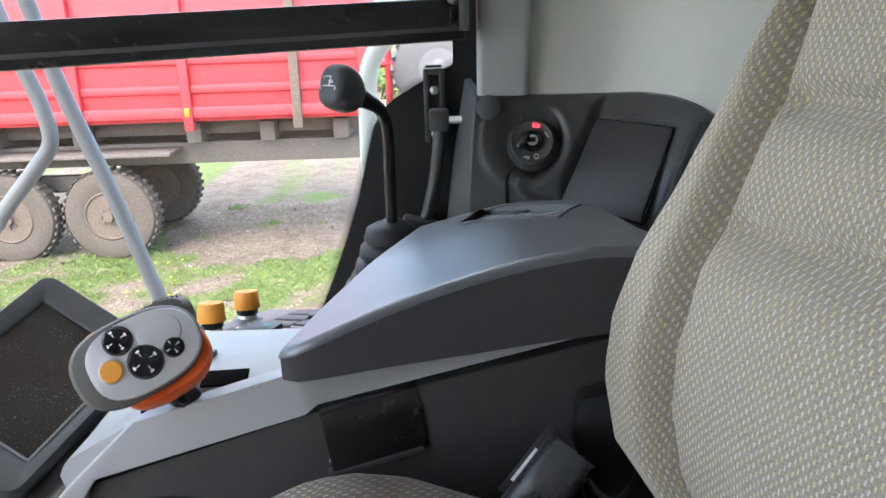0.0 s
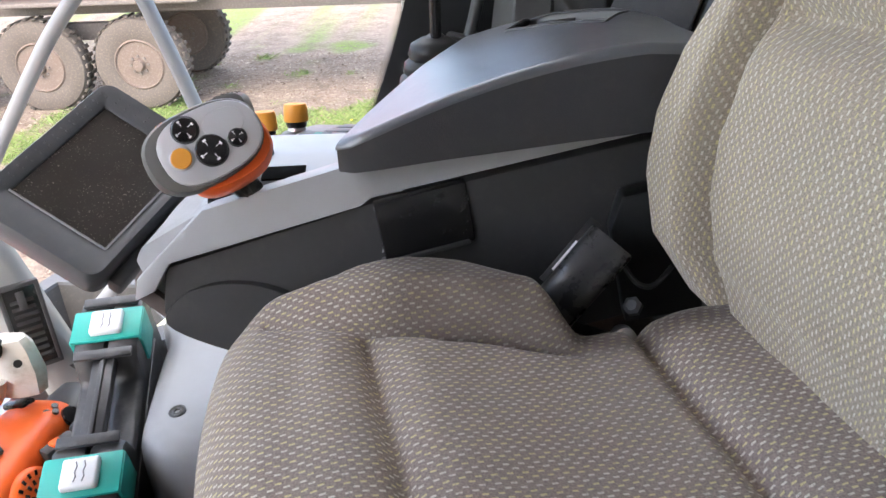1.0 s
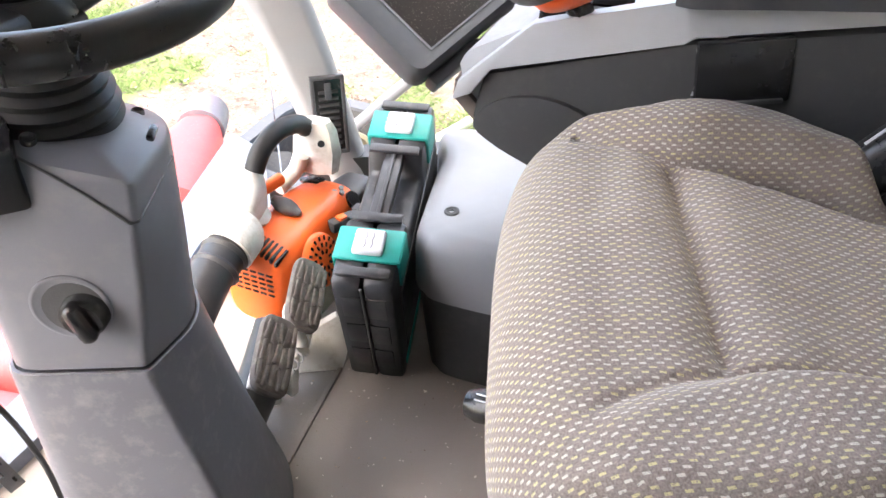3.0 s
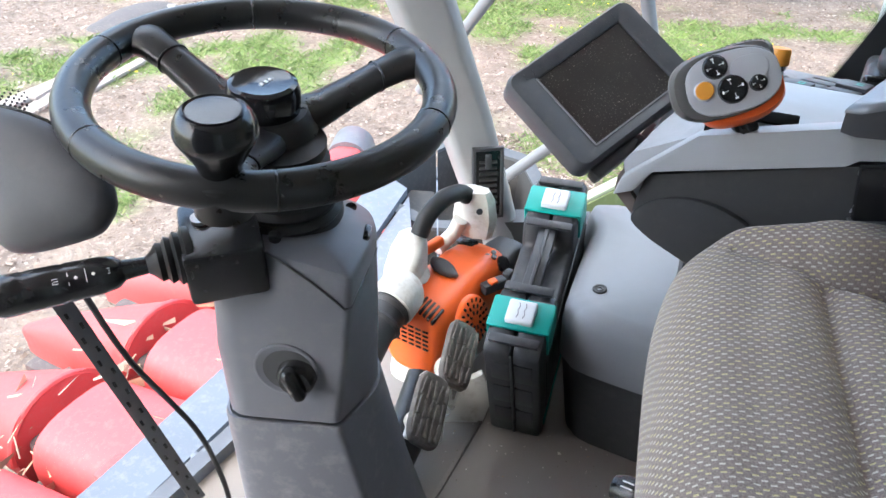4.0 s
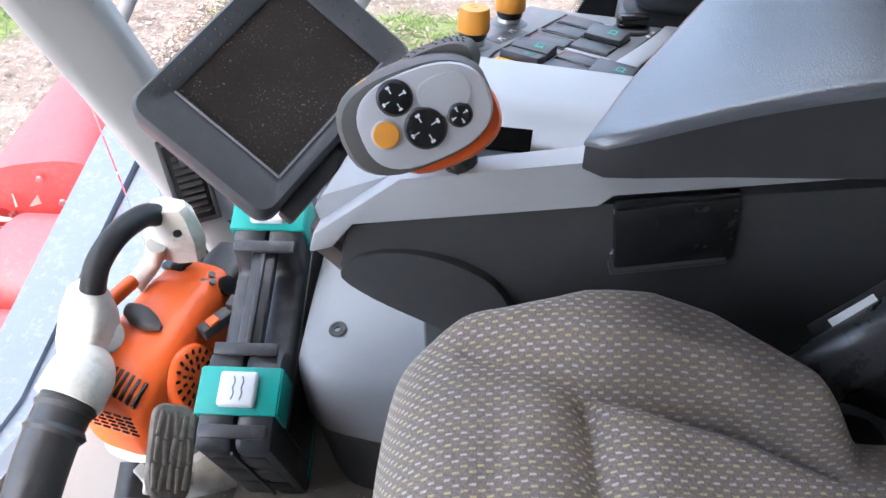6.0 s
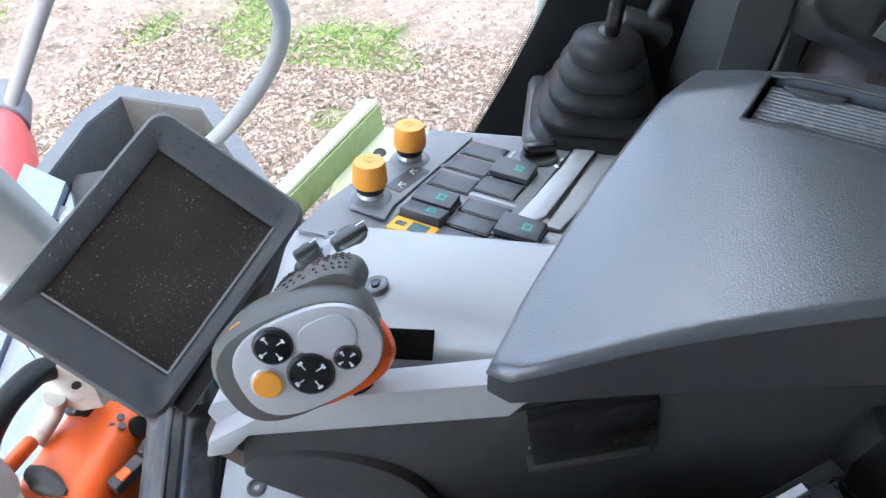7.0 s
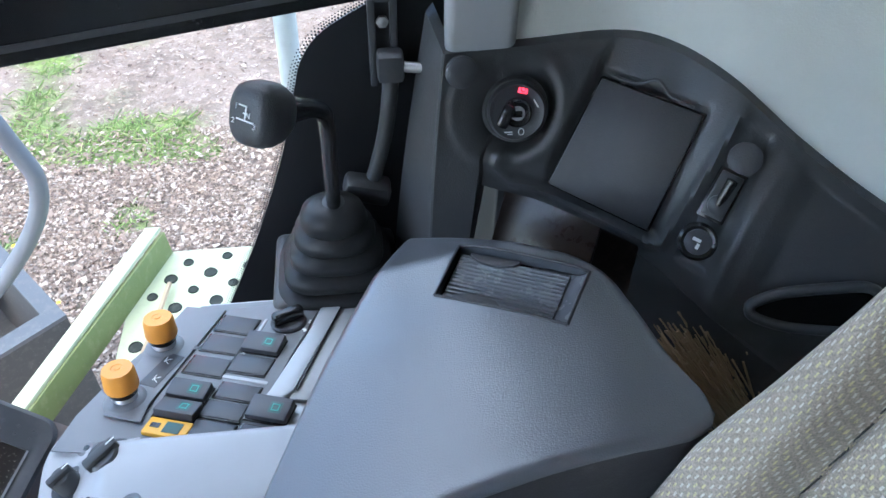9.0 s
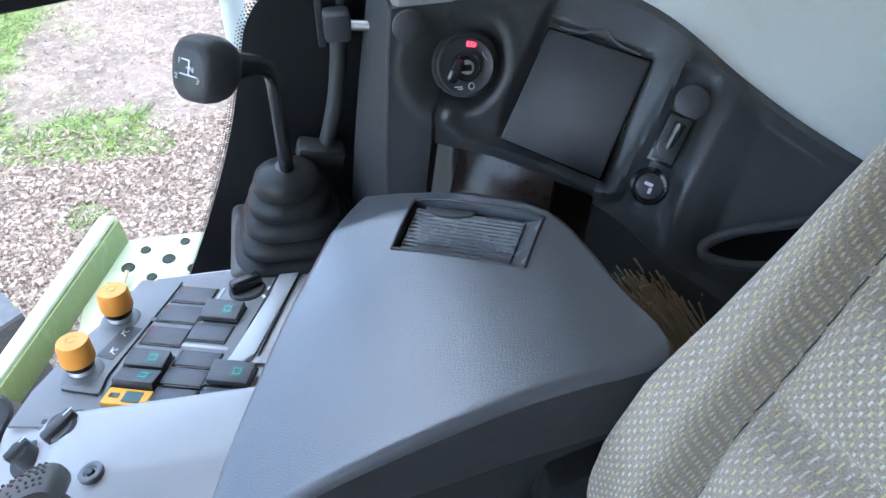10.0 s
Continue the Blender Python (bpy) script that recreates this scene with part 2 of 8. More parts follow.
M_TRIM = plastic("black_trim", (0.043, 0.044, 0.046), 0.40, 520, 0.5, 0.04)
M_TRIM2 = plastic("charcoal_plastic", (0.040, 0.041, 0.045), 0.45, 560, 0.5, 0.05)
M_SIDE = plastic("anthracite_panel", (0.040, 0.0405, 0.043), 0.58, 900, 0.2, 0.05, spec=0.3)
M_COLUMN = plastic("slate_plastic", (0.125, 0.129, 0.146), 0.40, 900, 0.2, 0.14)
M_COLUMN_LOW = plastic("scuffed_slate_plastic", (0.110, 0.114, 0.130), 0.42, 500, 0.2, 0.42, (0.30, 0.29, 0.28))
M_LIGHTGREY = plastic("light_grey_plastic", (0.37, 0.38, 0.40), 0.36, 900, 0.10, 0.08, (0.3, 0.28, 0.25), coat=0.12)
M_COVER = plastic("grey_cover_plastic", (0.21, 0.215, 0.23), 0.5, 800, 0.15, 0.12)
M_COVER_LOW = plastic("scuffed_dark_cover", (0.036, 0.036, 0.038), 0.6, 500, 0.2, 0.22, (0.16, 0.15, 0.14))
M_BELLY = plastic("brown_grey_plastic", (0.155, 0.125, 0.115), 0.6, 500, 0.15, 0.15)
# flat black put in for the darkness inside slots and hollows
M_PIT = plastic("pit_shade_black", (0.004, 0.004, 0.004), 0.95, 400, 0.0, 0.0, spec=0.05)
M_FRIT = plastic("black_glass_print", (0.006, 0.006, 0.007), 0.35, 400, 0.0, 0.0)
M_PANEL = plastic("switch_panel_grey", (0.155, 0.163, 0.178), 0.5, 900, 0.12, 0.15)
M_SWITCH = plastic("dark_switch", (0.036, 0.038, 0.044), 0.42, 900, 0.1, 0.03)
M_BLACK = plastic("gloss_black", (0.011, 0.011, 0.012), 0.22, 400, 0.03, 0.0)
M_SLEEVE = plastic("satin_black_sleeve", (0.030, 0.031, 0.034), 0.28, 500, 0.08, 0.06)
M_GLOSS = plastic("polished_black", (0.010, 0.010, 0.011), 0.08, 400, 0.0, 0.0)
M_RUBBER = plastic("black_rubber", (0.014, 0.0143, 0.0155), 0.46, 500, 0.2, 0.03, spec=0.3)
M_ARM = leather("armrest_skin", (0.056, 0.061, 0.072), 0.29, 380, 0.24)
M_ARMSIDE = plastic("armrest_side", (0.03, 0.03, 0.034), 0.5, 520, 0.4, 0.05)
M_WHEEL = plastic("leatherette_wheel", (0.009, 0.009, 0.0095), 0.31, 420, 0.12, 0.02, spec=0.45)
M_GLOSSY_GRIP = plastic("glossy_grip_plastic", (0.010, 0.010, 0.011), 0.18, 500, 0.03, 0.0)
M_CASE = plastic("scuffed_case_plastic", (0.026, 0.027, 0.031), 0.40, 300, 0.12, 0.30, (0.17, 0.16, 0.15))
# lighter grey than the armrest: the tray's sheen is put into the colour
M_RIB = plastic("tray_sheen_plastic", (0.11, 0.114, 0.123), 0.26, 500, 0.05, 0.05)
M_POD = plastic("pod_plastic", (0.042, 0.043, 0.048), 0.55, 900, 0.2, 0.06)
M_GREENDARK = plastic("green_lit_field", (0.01, 0.07, 0.06), 0.4, 900, 0.0, 0.0)
M_BLACKTUBE = plastic("black_tube", (0.028, 0.028, 0.03), 0.42, 300, 0.1, 0.25, (0.12, 0.11, 0.1))
M_JOY = plastic("joystick_rubber", (0.085, 0.083, 0.078), 0.5, 900, 0.15, 0.05)
M_ORANGE = plastic("orange_casing", (0.85, 0.13, 0.02), 0.4, 300, 0.05, 0.15, (0.3, 0.12, 0.06))
M_AMBER = plastic("amber_knob", (0.72, 0.30, 0.035), 0.45, 500, 0.08, 0.05)
M_WHITE = plastic("white_plastic", (0.60, 0.59, 0.55), 0.45, 400, 0.1, 0.65, (0.3, 0.25, 0.18))
M_TEAL = plastic("teal_plastic", (0.0, 0.30, 0.26), 0.45, 500, 0.1, 0.1)
M_LATCH = plastic("pale_latch", (0.6, 0.62, 0.65), 0.45, 500, 0.08, 0.2)
M_SILVER = plastic("silver_face", (0.46, 0.46, 0.48), 0.36, 900, 0.0, 0.0, metal=0.25, blotch=0.02)
M_HOUSING = plastic("screen_housing", (0.052, 0.056, 0.063), 0.52, 900, 0.2, 0.08)
M_SCREEN = dusty_glass("dusty_screen")
M_POST = plastic("grey_post", (0.29, 0.295, 0.30), 0.5, 700, 0.12, 0.15)
M_LINER = plastic("pale_liner", (0.56, 0.57, 0.535), 0.8, 420, 1.0, 0.05)
M_RAIL = plastic("grey_rail_paint", (0.20, 0.21, 0.23), 0.45, 300, 0.1, 0.2)
M_WHITERAIL = plastic("white_rail_paint", (0.62, 0.66, 0.62), 0.45, 300, 0.1, 0.15)
M_GREEN = plastic("pale_green_paint", (0.50, 0.52, 0.32), 0.5, 120, 0.2, 0.4, (0.36, 0.34, 0.25))
# darker copy of the platform green, with the web's shade in the colour
M_GREEN_SHADE = plastic("shaded_green_paint", (0.20, 0.23, 0.075), 0.6, 120, 0.2, 0.35, (0.42, 0.43, 0.25))
# red paled towards pink to carry the haze of the cab glass
M_RED = plastic("red_snout_plastic", (0.62, 0.075, 0.075), 0.5, 60, 0.1, 0.3, (0.58, 0.24, 0.21))
M_TRAILER = plastic("faded_red_paint", (0.52, 0.045, 0.06), 0.55, 30, 0.2, 0.4, (0.5, 0.17, 0.17))
M_CHASSIS = plastic("dusty_chassis", (0.14, 0.12, 0.11), 0.8, 60, 0.3, 0.6)
M_TYRE = plastic("dusty_tyre", (0.10, 0.085, 0.075), 0.9, 60, 0.4, 0.7, (0.24, 0.19, 0.15))
M_RIM = plastic("rusty_rim", (0.14, 0.105, 0.088), 0.8, 60, 0.3, 0.5)
M_MAT = plastic("floor_mat", (0.28, 0.25, 0.23), 0.85, 350, 0.5, 0.55, (0.30, 0.26, 0.23))
M_GLASS = glass("clear_glass")
M_METAL = plastic("bare_metal", (0.5, 0.5, 0.5), 0.35, 300, 0.1, 0.2, metal=0.9)
M_BRASS = plastic("dull_brass", (0.30, 0.25, 0.16), 0.45, 200, 0.1, 0.3, metal=0.5)
M_MARK = plastic("white_print", (0.75, 0.76, 0.76), 0.5, 900, 0.0, 0.0)
M_GREENLAMP = plastic("green_print", (0.04, 0.35, 0.28), 0.4, 900, 0.0, 0.0)
M_REDLAMP = lamp_paint("red_lit_symbol", (0.9, 0.02, 0.04), 0.9)
M_STRAW = plastic("straw", (0.46, 0.33, 0.20), 0.8, 200, 0.1, 0.2)
M_FABRIC = fabric("taupe_seat_cloth", (0.186, 0.152, 0.136), (0.245, 0.204, 0.184), soiled=True)
M_FABRIC_BACK = fabric("grey_seat_cloth", (0.255, 0.218, 0.178), (0.325, 0.28, 0.232), 0.0080, 0.0053)
M_RUBBERPAD = plastic("worn_pedal_rubber", (0.11, 0.095, 0.085), 0.85, 200, 0.5, 0.6)


# ---- ground and distance ----
GROUND = -1.85


def grassy(x, y):
    """How green the ground is at a place, 0 to 1."""
    a = noise.noise(Vector((x * 0.55 + 3.1, y * 0.55 - 1.7, 0.3)))
    b = noise.noise(Vector((x * 1.9, y * 1.9, 4.0)))
    far = 0.15 if y > 6.2 or x < -5.0 else 0.0
    near = -0.37 if (y < 4.8 and x > -4.0) else -0.05
    return smooth01((a * 0.9 + b * 0.55 + far + near - 0.10) / 0.35)


def ground_height(x, y):
    return GROUND + 0.05 * noise.noise(Vector((x * 0.3, y * 0.3, 1.0))) + 0.015 * noise.noise(Vector((x * 1.7, y * 1.7, 2.0)))


def ground_material():
    m, nt, b = shader("litter_ground")
    at = nt.nodes.new("ShaderNodeAttribute")
    at.attribute_name = "green"
    n1 = noise_tex(nt, 2.2, 6, 0.7)
    n2 = noise_tex(nt, 17.0, 6, 0.75)
    n3 = noise_tex(nt, 70.0, 3, 0.7)
    soil = mix_rgb(nt, ramp(nt, n1, 0.35, 0.65), (0.15, 0.115, 0.09), (0.27, 0.215, 0.17))
    soil = mix_rgb(nt, ramp(nt, n2, 0.5, 0.7), soil, (0.38, 0.32, 0.26))
    soil = mix_rgb(nt, ramp(nt, n3, 0.6, 0.75), soil, (0.10, 0.075, 0.06))
    green = mix_rgb(nt, ramp(nt, n2, 0.35, 0.65), (0.10, 0.16, 0.035), (0.19, 0.27, 0.06))
    g = calc(nt, "MULTIPLY", at.outputs["Fac"], ramp(nt, n2, 0.3, 0.55))
    nt.links.new(mix_rgb(nt, g, soil, green), b.inputs["Base Color"])
    b.inputs["Roughness"].default_value = 0.95
    bp = node(nt, "ShaderNodeBump", Strength=0.8, Distance=0.03)
    nt.links.new(n2, bp.inputs["Height"])
    nt.links.new(bp.outputs[0], b.inputs["Normal"])
    return m


def island_colours(name, cols, rough=0.85):
    """Small loose pieces: each one takes its own colour."""
    m, nt, b = shader(name)
    geo = nt.nodes.new("ShaderNodeNewGeometry")
    rp = nt.nodes.new("ShaderNodeValToRGB")
    rp.color_ramp.interpolation = "CONSTANT"
    while len(rp.color_ramp.elements) < len(cols):
        rp.color_ramp.elements.new(0.5)
    for i, c in enumerate(cols):
        rp.color_ramp.elements[i].position = i / len(cols)
        rp.color_ramp.elements[i].color = (*c, 1)
    nt.links.new(geo.outputs["Random Per Island"], rp.inputs[0])
    nt.links.new(rp.outputs[0], b.inputs["Base Color"])
    b.inputs["Roughness"].default_value = rough
    return m


def build_ground():
    xs = [-300, -120, -60, -30, -18] + [-14 + 0.12 * i for i in range(158)] + [8, 14, 30, 60, 120, 300]
    ys = [-300, -120, -60, -30, -14, -8] + [-5 + 0.12 * i for i in range(150)] + [16, 22, 34, 60, 120, 300]
    nx, ny = len(xs), len(ys)
    verts = [(x, y, ground_height(x, y)) for y in ys for x in xs]
    faces = [(j * nx + i, j * nx + i + 1, (j + 1) * nx + i + 1, (j + 1) * nx + i) for j in range(ny - 1) for i in range(nx - 1)]
    me = bpy.data.meshes.new("ground")
    me.from_pydata(verts, [], faces)
    at = me.attributes.new("green", "FLOAT", "POINT")
    at.data.foreach_set("value", [grassy(x, y) for x, y, z in verts])
    me.materials.append(ground_material())
    for p in me.polygons:
        p.use_smooth = True
    ob = new("ground", me)
    tagged(ob, "brown leaf litter and wood chips with patches of grass", "ground", kind="structure")


build_ground()


def scatter(rng, count, keep, make):
    verts, faces = [], []
    for _ in range(count):
        x = rng.uniform(-11, 3.0)
        y = rng.uniform(-3.5, 12.0)
        if not keep(x, y):
            continue
        make(x, y, verts, faces)
    return verts, faces


def stuff(name, verts, faces, material, label, category):
    me = bpy.data.meshes.new(name)
    me.from_pydata(verts, [], faces)
    me.materials.append(material)
    tagged(new(name, me), label, category, kind="stuff")


def seen_ground(x, y):
    return y > 1.6 or x < -1.3


def build_litter():
    rng = random.Random(5)

    def chip(x, y, vs, fs):
        if grassy(x, y) > 0.55 and rng.random() < 0.75:
            return
        d = math.hypot(x, y)
        s = rng.uniform(0.005, 0.016) * (1 + 0.03 * d) * (1.7 if rng.random() < 0.05 else 1)
        a = rng.uniform(0, 6.28)
        w = s * rng.choice((0.10, 0.25, 0.45, 0.6, 0.75))
        z = ground_height(x, y) + rng.uniform(0.004, 0.02)
        ca, sa = math.cos(a), math.sin(a)
        t1, t2 = rng.uniform(-0.4, 0.4) * s, rng.uniform(-0.4, 0.4) * w
        k = len(vs)
        for u, v in ((-s, -w), (s * 0.7, -w * 0.8), (s, w * 0.4), (-s * 0.6, w)):
            vs.append((x + u * ca - v * sa, y + u * sa + v * ca, z + u / s * t1 + v / w * t2 + 0.01))
        fs.append((k, k + 1, k + 2, k + 3))

    vs, fs = scatter(rng, 150000, seen_ground, chip)
    for _ in range(120000):
        chip(rng.uniform(-3.2, 1.2), rng.uniform(1.9, 5.2), vs, fs)
    stuff("leaf_litter", vs, fs, island_colours("litter_pieces", [(0.20, 0.145, 0.105), (0.27, 0.205, 0.15), (0.13, 0.09, 0.065), (0.33, 0.265, 0.205), (0.10, 0.07, 0.05), (0.23, 0.175, 0.135), (0.17, 0.125, 0.095), (0.42, 0.36, 0.295)]), "dry brown and grey leaf litter and wood chips", "leaf litter")

    def blade(x, y, vs, fs):
        g = grassy(x, y)
        if g < rng.uniform(0.15, 0.9):
            return
        for _ in range(6):
            bx, by = x + rng.gauss(0, 0.03), y + rng.gauss(0, 0.03)
            h = rng.uniform(0.02, 0.07)
            a = rng.uniform(0, 6.28)
            w = rng.uniform(0.004, 0.009)
            lx, ly = rng.gauss(0, 0.05), rng.gauss(0, 0.05)
            z = ground_height(bx, by)
            k = len(vs)
            vs.extend(((bx - w * math.cos(a), by - w * math.sin(a), z), (bx + w * math.cos(a), by + w * math.sin(a), z), (bx + lx * 0.6, by + ly * 0.6, z + h * 0.8), (bx + lx, by + ly, z + h)))
            fs.append((k, k + 1, k + 2))
            fs.append((k + 1, k + 3, k + 2))

    vs, fs = scatter(rng, 42000, seen_ground, blade)
    stuff("grass", vs, fs, island_colours("grass_blades", [(0.12, 0.18, 0.045), (0.16, 0.24, 0.065), (0.20, 0.28, 0.09), (0.26, 0.30, 0.12), (0.14, 0.20, 0.06)], 0.7), "short green spring grass in patches", "grass")

    def flower(x, y, vs, fs):
        if grassy(x, y) < 0.3 or noise.noise(Vector((x * 0.8, y * 0.8, 9.0))) < 0.12:
            return
        z = ground_height(x, y) + rng.uniform(0.03, 0.08)
        r = rng.uniform(0.010, 0.018)
        k = len(vs)
        for i in range(8):
            vs.append((x + r * math.cos(i * 0.785), y + r * math.sin(i * 0.785), z))
        vs.append((x, y, z + r * 0.6))
        for i in range(8):
            fs.append((k + i, k + (i + 1) % 8, k + 8))

    vs, fs = scatter(rng, 2600, seen_ground, flower)
    stuff("dandelions", vs, fs, island_colours("yellow_petals", [(0.75, 0.60, 0.02), (0.80, 0.68, 0.04)]), "small yellow dandelion flowers in the grass", "flowers")


build_litter()


# ---- red tipping trailer outside ----
TY = 9.25   # near side of the trailer


def build_trailer():
    t = thing("farm_trailer", (-4.6, TY + 1.1, GROUND), "faded red steel tipping trailer with dusty twin axles", "trailer")
    x0, x1, zb, zt = -9.4, -0.78, -0.10, 1.55
    wall = join(box(((x0 + x1) / 2, TY + 0.05, (zb + zt) / 2), (x1 - x0, 0.05, zt - zb), r=0.01),
                box((x1, TY + 1.15, (zb + zt) / 2), (0.05, 2.2, zt - zb), r=0.01),
                box((x0, TY + 1.15, (zb + zt) / 2), (0.05, 2.2, zt - zb), r=0.01),
                box(((x0 + x1) / 2, TY + 2.25, (zb + zt) / 2), (x1 - x0, 0.05, zt - zb), r=0.01))
    part("side_wall", wall, M_TRAILER, t)
    part("bed_floor", box(((x0 + x1) / 2, TY + 1.15, zb - 0.02), (x1 - x0, 2.2, 0.08), r=0.01), M_TRAILER, t)
    for z in (0.22, 0.55, 0.92, 1.5):
        part("pressed_rib", box(((x0 + x1) / 2, TY + 0.015, z), (x1 - x0 - 0.05, 0.05, 0.10), r=0.02), M_TRAILER, t)
    part("lower_rail", box(((x0 + x1) / 2, TY + 0.01, zb + 0.05), (x1 - x0, 0.06, 0.13), r=0.015), M_TRAILER, t)
    amber = plastic("amber_reflector", (0.7, 0.25, 0.02), 0.4, 200, 0.0, 0.1)
    for i in range(7):
        x = -1.55 - 1.28 * i
        p = part("upright", box((x, TY - 0.02, (zb - 0.16 + zt) / 2), (0.11, 0.09, zt - zb + 0.16), r=0.012), M_TRAILER if i else M_RIM, t)
        if i:
            part("reflector", box((x, TY - 0.075, zb + 0.06), (0.06, 0.02, 0.1), r=0.005), amber, p, "small amber reflector")
    part("end_upright", box((x1 + 0.02, TY, (zb + zt) / 2), (0.1, 0.1, zt - zb), r=0.01), M_TRAILER, t)
    part("chassis_beam", box(((x0 + x1) / 2 + 0.1, TY + 0.55, -0.60), (x1 - x0 + 0.3, 0.14, 0.27), r=0.01), M_CHASSIS, t, "dusty grey steel chassis beam")
    part("chassis_beam", box(((x0 + x1) / 2 + 0.1, TY + 1.7, -0.60), (x1 - x0 + 0.3, 0.14, 0.27), r=0.01), M_CHASSIS, t)
    part("sub_frame", box(((x0 + x1) / 2, TY + 0.6, -0.27), (x1 - x0 - 0.2, 0.10, 0.22), r=0.01), M_CHASSIS, t)
    for x in (-1.1, -2.0, -2.9, -4.3, -5.4):
        part("cross_member", box((x, TY + 1.1, -0.33), (0.18, 1.6, 0.24), r=0.01), M_CHASSIS, t)
    part("mudguard", box((-4.4, TY + 0.2, -0.53), (2.6, 0.5, 0.05), r=0.012), M_CHASSIS, t, "pale dusty sheet over the wheels")
    part("spring_pack", box((-4.6, TY + 0.55, -0.95), (1.1, 0.12, 0.22), r=0.03), M_CHASSIS, t)
    for x in (-3.98, -5.22, -6.6):
        for y in (TY + 0.18, TY + 1.95)[:(2 if x > -5 else 1)]:
            c = V(x, y, GROUND + 0.57)
            ax = V(0, -1, 0)
            prof = [(0.30, -0.13), (0.36, -0.15), (0.47, -0.15), (0.535, -0.13), (0.565, -0.08), (0.57, 0.0), (0.565, 0.08), (0.535, 0.13), (0.47, 0.15), (0.36, 0.15), (0.30, 0.13)]
            w = part("wheel", turned(prof, c, ax, 40, cap=False), M_TYRE, t, "dust-covered ribbed rubber tyre")
            for k in range(34):
                a = 2 * math.pi * k / 34
                for s in (-1, 1):
                    part("tread_block", box(c + V(0.572 * math.cos(a), s * 0.07, 0.572 * math.sin(a)), (0.05, 0.1, 0.025), Matrix.Rotation(-a + math.pi / 2, 4, "Y"), 0.006), M_TYRE, w)
            rim = [(0.31, 0.13), (0.29, 0.15), (0.26, 0.11), (0.24, 0.05), (0.15, 0.07), (0.14, 0.12), (0.07, 0.13), (0.06, 0.19), (0.0, 0.19)]
            part("rim", turned(rim, c, ax, 32), M_RIM, w, "rusty steel rim")
            for k in range(8):
                a = 2 * math.pi * k / 8
                part("wheel_nut", turned([(0.018, 0), (0.018, 0.03), (0.0, 0.03)], c + V(0.105 * math.cos(a), -0.12, 0.105 * math.sin(a)), ax, 6), M_CHASSIS, w)


build_trailer()


def build_far_tractor():
    """What shows past the trailer's end: a wheel with a pale hub and a red frame."""
    t = thing("parked_implement", (0.6, 13.0, GROUND), "distant implement with a pale-hubbed tyre and red frame", "farm machine")
    c = V(0.13, 13.0, 0.12)
    prof = [(0.32, -0.2), (0.6, -0.22), (0.72, -0.14), (0.75, 0), (0.72, 0.14), (0.6, 0.22), (0.32, 0.2)]
    # tyre lightened to grey-blue, so haze is part of its colour
    rubber = plastic("hazed_tyre", (0.16, 0.17, 0.18), 0.8, 60, 0.3, 0.3)
    w = part("wheel", turned(prof, c, (0, -1, 0), 40, cap=False), rubber, t)
    part("rim", turned([(0.36, 0.2), (0.34, 0.12), (0.2, 0.16), (0.12, 0.22), (0, 0.22)], c, (0, -1, 0), 32), M_COVER, w, "pale painted hub")
    part("tread", join(*[box(c + V(0.75 * math.cos(a), s * 0.1, 0.75 * math.sin(a)), (0.09, 0.18, 0.05), Matrix.Rotation(-a + math.pi / 2, 4, "Y") @ Matrix.Rotation(s * 0.5, 4, "Z"), 0.01) for a in [2 * math.pi * k / 22 for k in range(22)] for s in (-1, 1)]), rubber, w)
    part("frame", join(tube([(-0.7, 13.2, -1.6), (-0.7, 13.2, 0.9)], 0.06), tube([(-0.3, 13.2, -1.6), (-0.3, 13.2, 0.9)], 0.05), tube([(-0.9, 13.2, 0.2), (0.8, 13.2, 0.2)], 0.06), tube([(0.25, 13.2, -1.8), (0.25, 13.2, 0.2)], 0.08)), M_TRAILER, t)
    part("axle", tube([(0.13, 12.9, 0.12), (0.13, 14.5, 0.12)], 0.07), M_CHASSIS, t)


build_far_tractor()


def build_trees():
    rng = random.Random(11)
    leaf = island_colours("spring_leaves", [(0.10, 0.17, 0.04), (0.15, 0.23, 0.06), (0.07, 0.12, 0.03), (0.2, 0.27, 0.08)])
    bark = plastic("bark", (0.12, 0.09, 0.07), 0.9, 40, 0.6, 0.4)
    verts, faces = [], []
    for i in range(9000):
        x = rng.uniform(-40, 40)
        y = rng.uniform(26, 34) if rng.random() < 0.6 else 30
        z = GROUND + abs(rng.gauss(0, 2.2)) * (0.6 + 0.5 * noise.noise(Vector((x * 0.3, 0, 0))))
        if x < -25 and rng.random() < 0.7:
            y = rng.uniform(-25, 30)
            x = rng.uniform(-42, -32)
        s = rng.uniform(0.15, 0.4)
        k = len(verts)
        for j in range(3):
            verts.append((x + rng.uniform(-s, s), y + rng.uniform(-s, s), z + rng.uniform(-s, s)))
        faces.append((k, k + 1, k + 2))
    stuff("distant_hedge", verts, faces, leaf, "distant green hedge behind the yard", "hedge")


build_trees()


# ---- cab shell ----
def plan_wall(name, pts, z0, z1, thick, material, label, category="wall"):
    """An upright wall along a line of (x, y), thickened outwards."""
    bm = bmesh.new()
    n = len(pts)
    P = [Vector((x, y, 0)) for x, y in pts]
    off = []
    for i in range(n):
        t = (P[min(i + 1, n - 1)] - P[max(i - 1, 0)]).normalized()
        off.append(Vector((t.y, -t.x, 0)) * thick)
    rings = [[P[i] + V(0, 0, z0), P[i] + off[i] + V(0, 0, z0), P[i] + off[i] + V(0, 0, z1), P[i] + V(0, 0, z1)] for i in range(n)]
    bm.free()
    bm = loft(rings)
    return whole(name, bm, material, label, category, kind="structure")


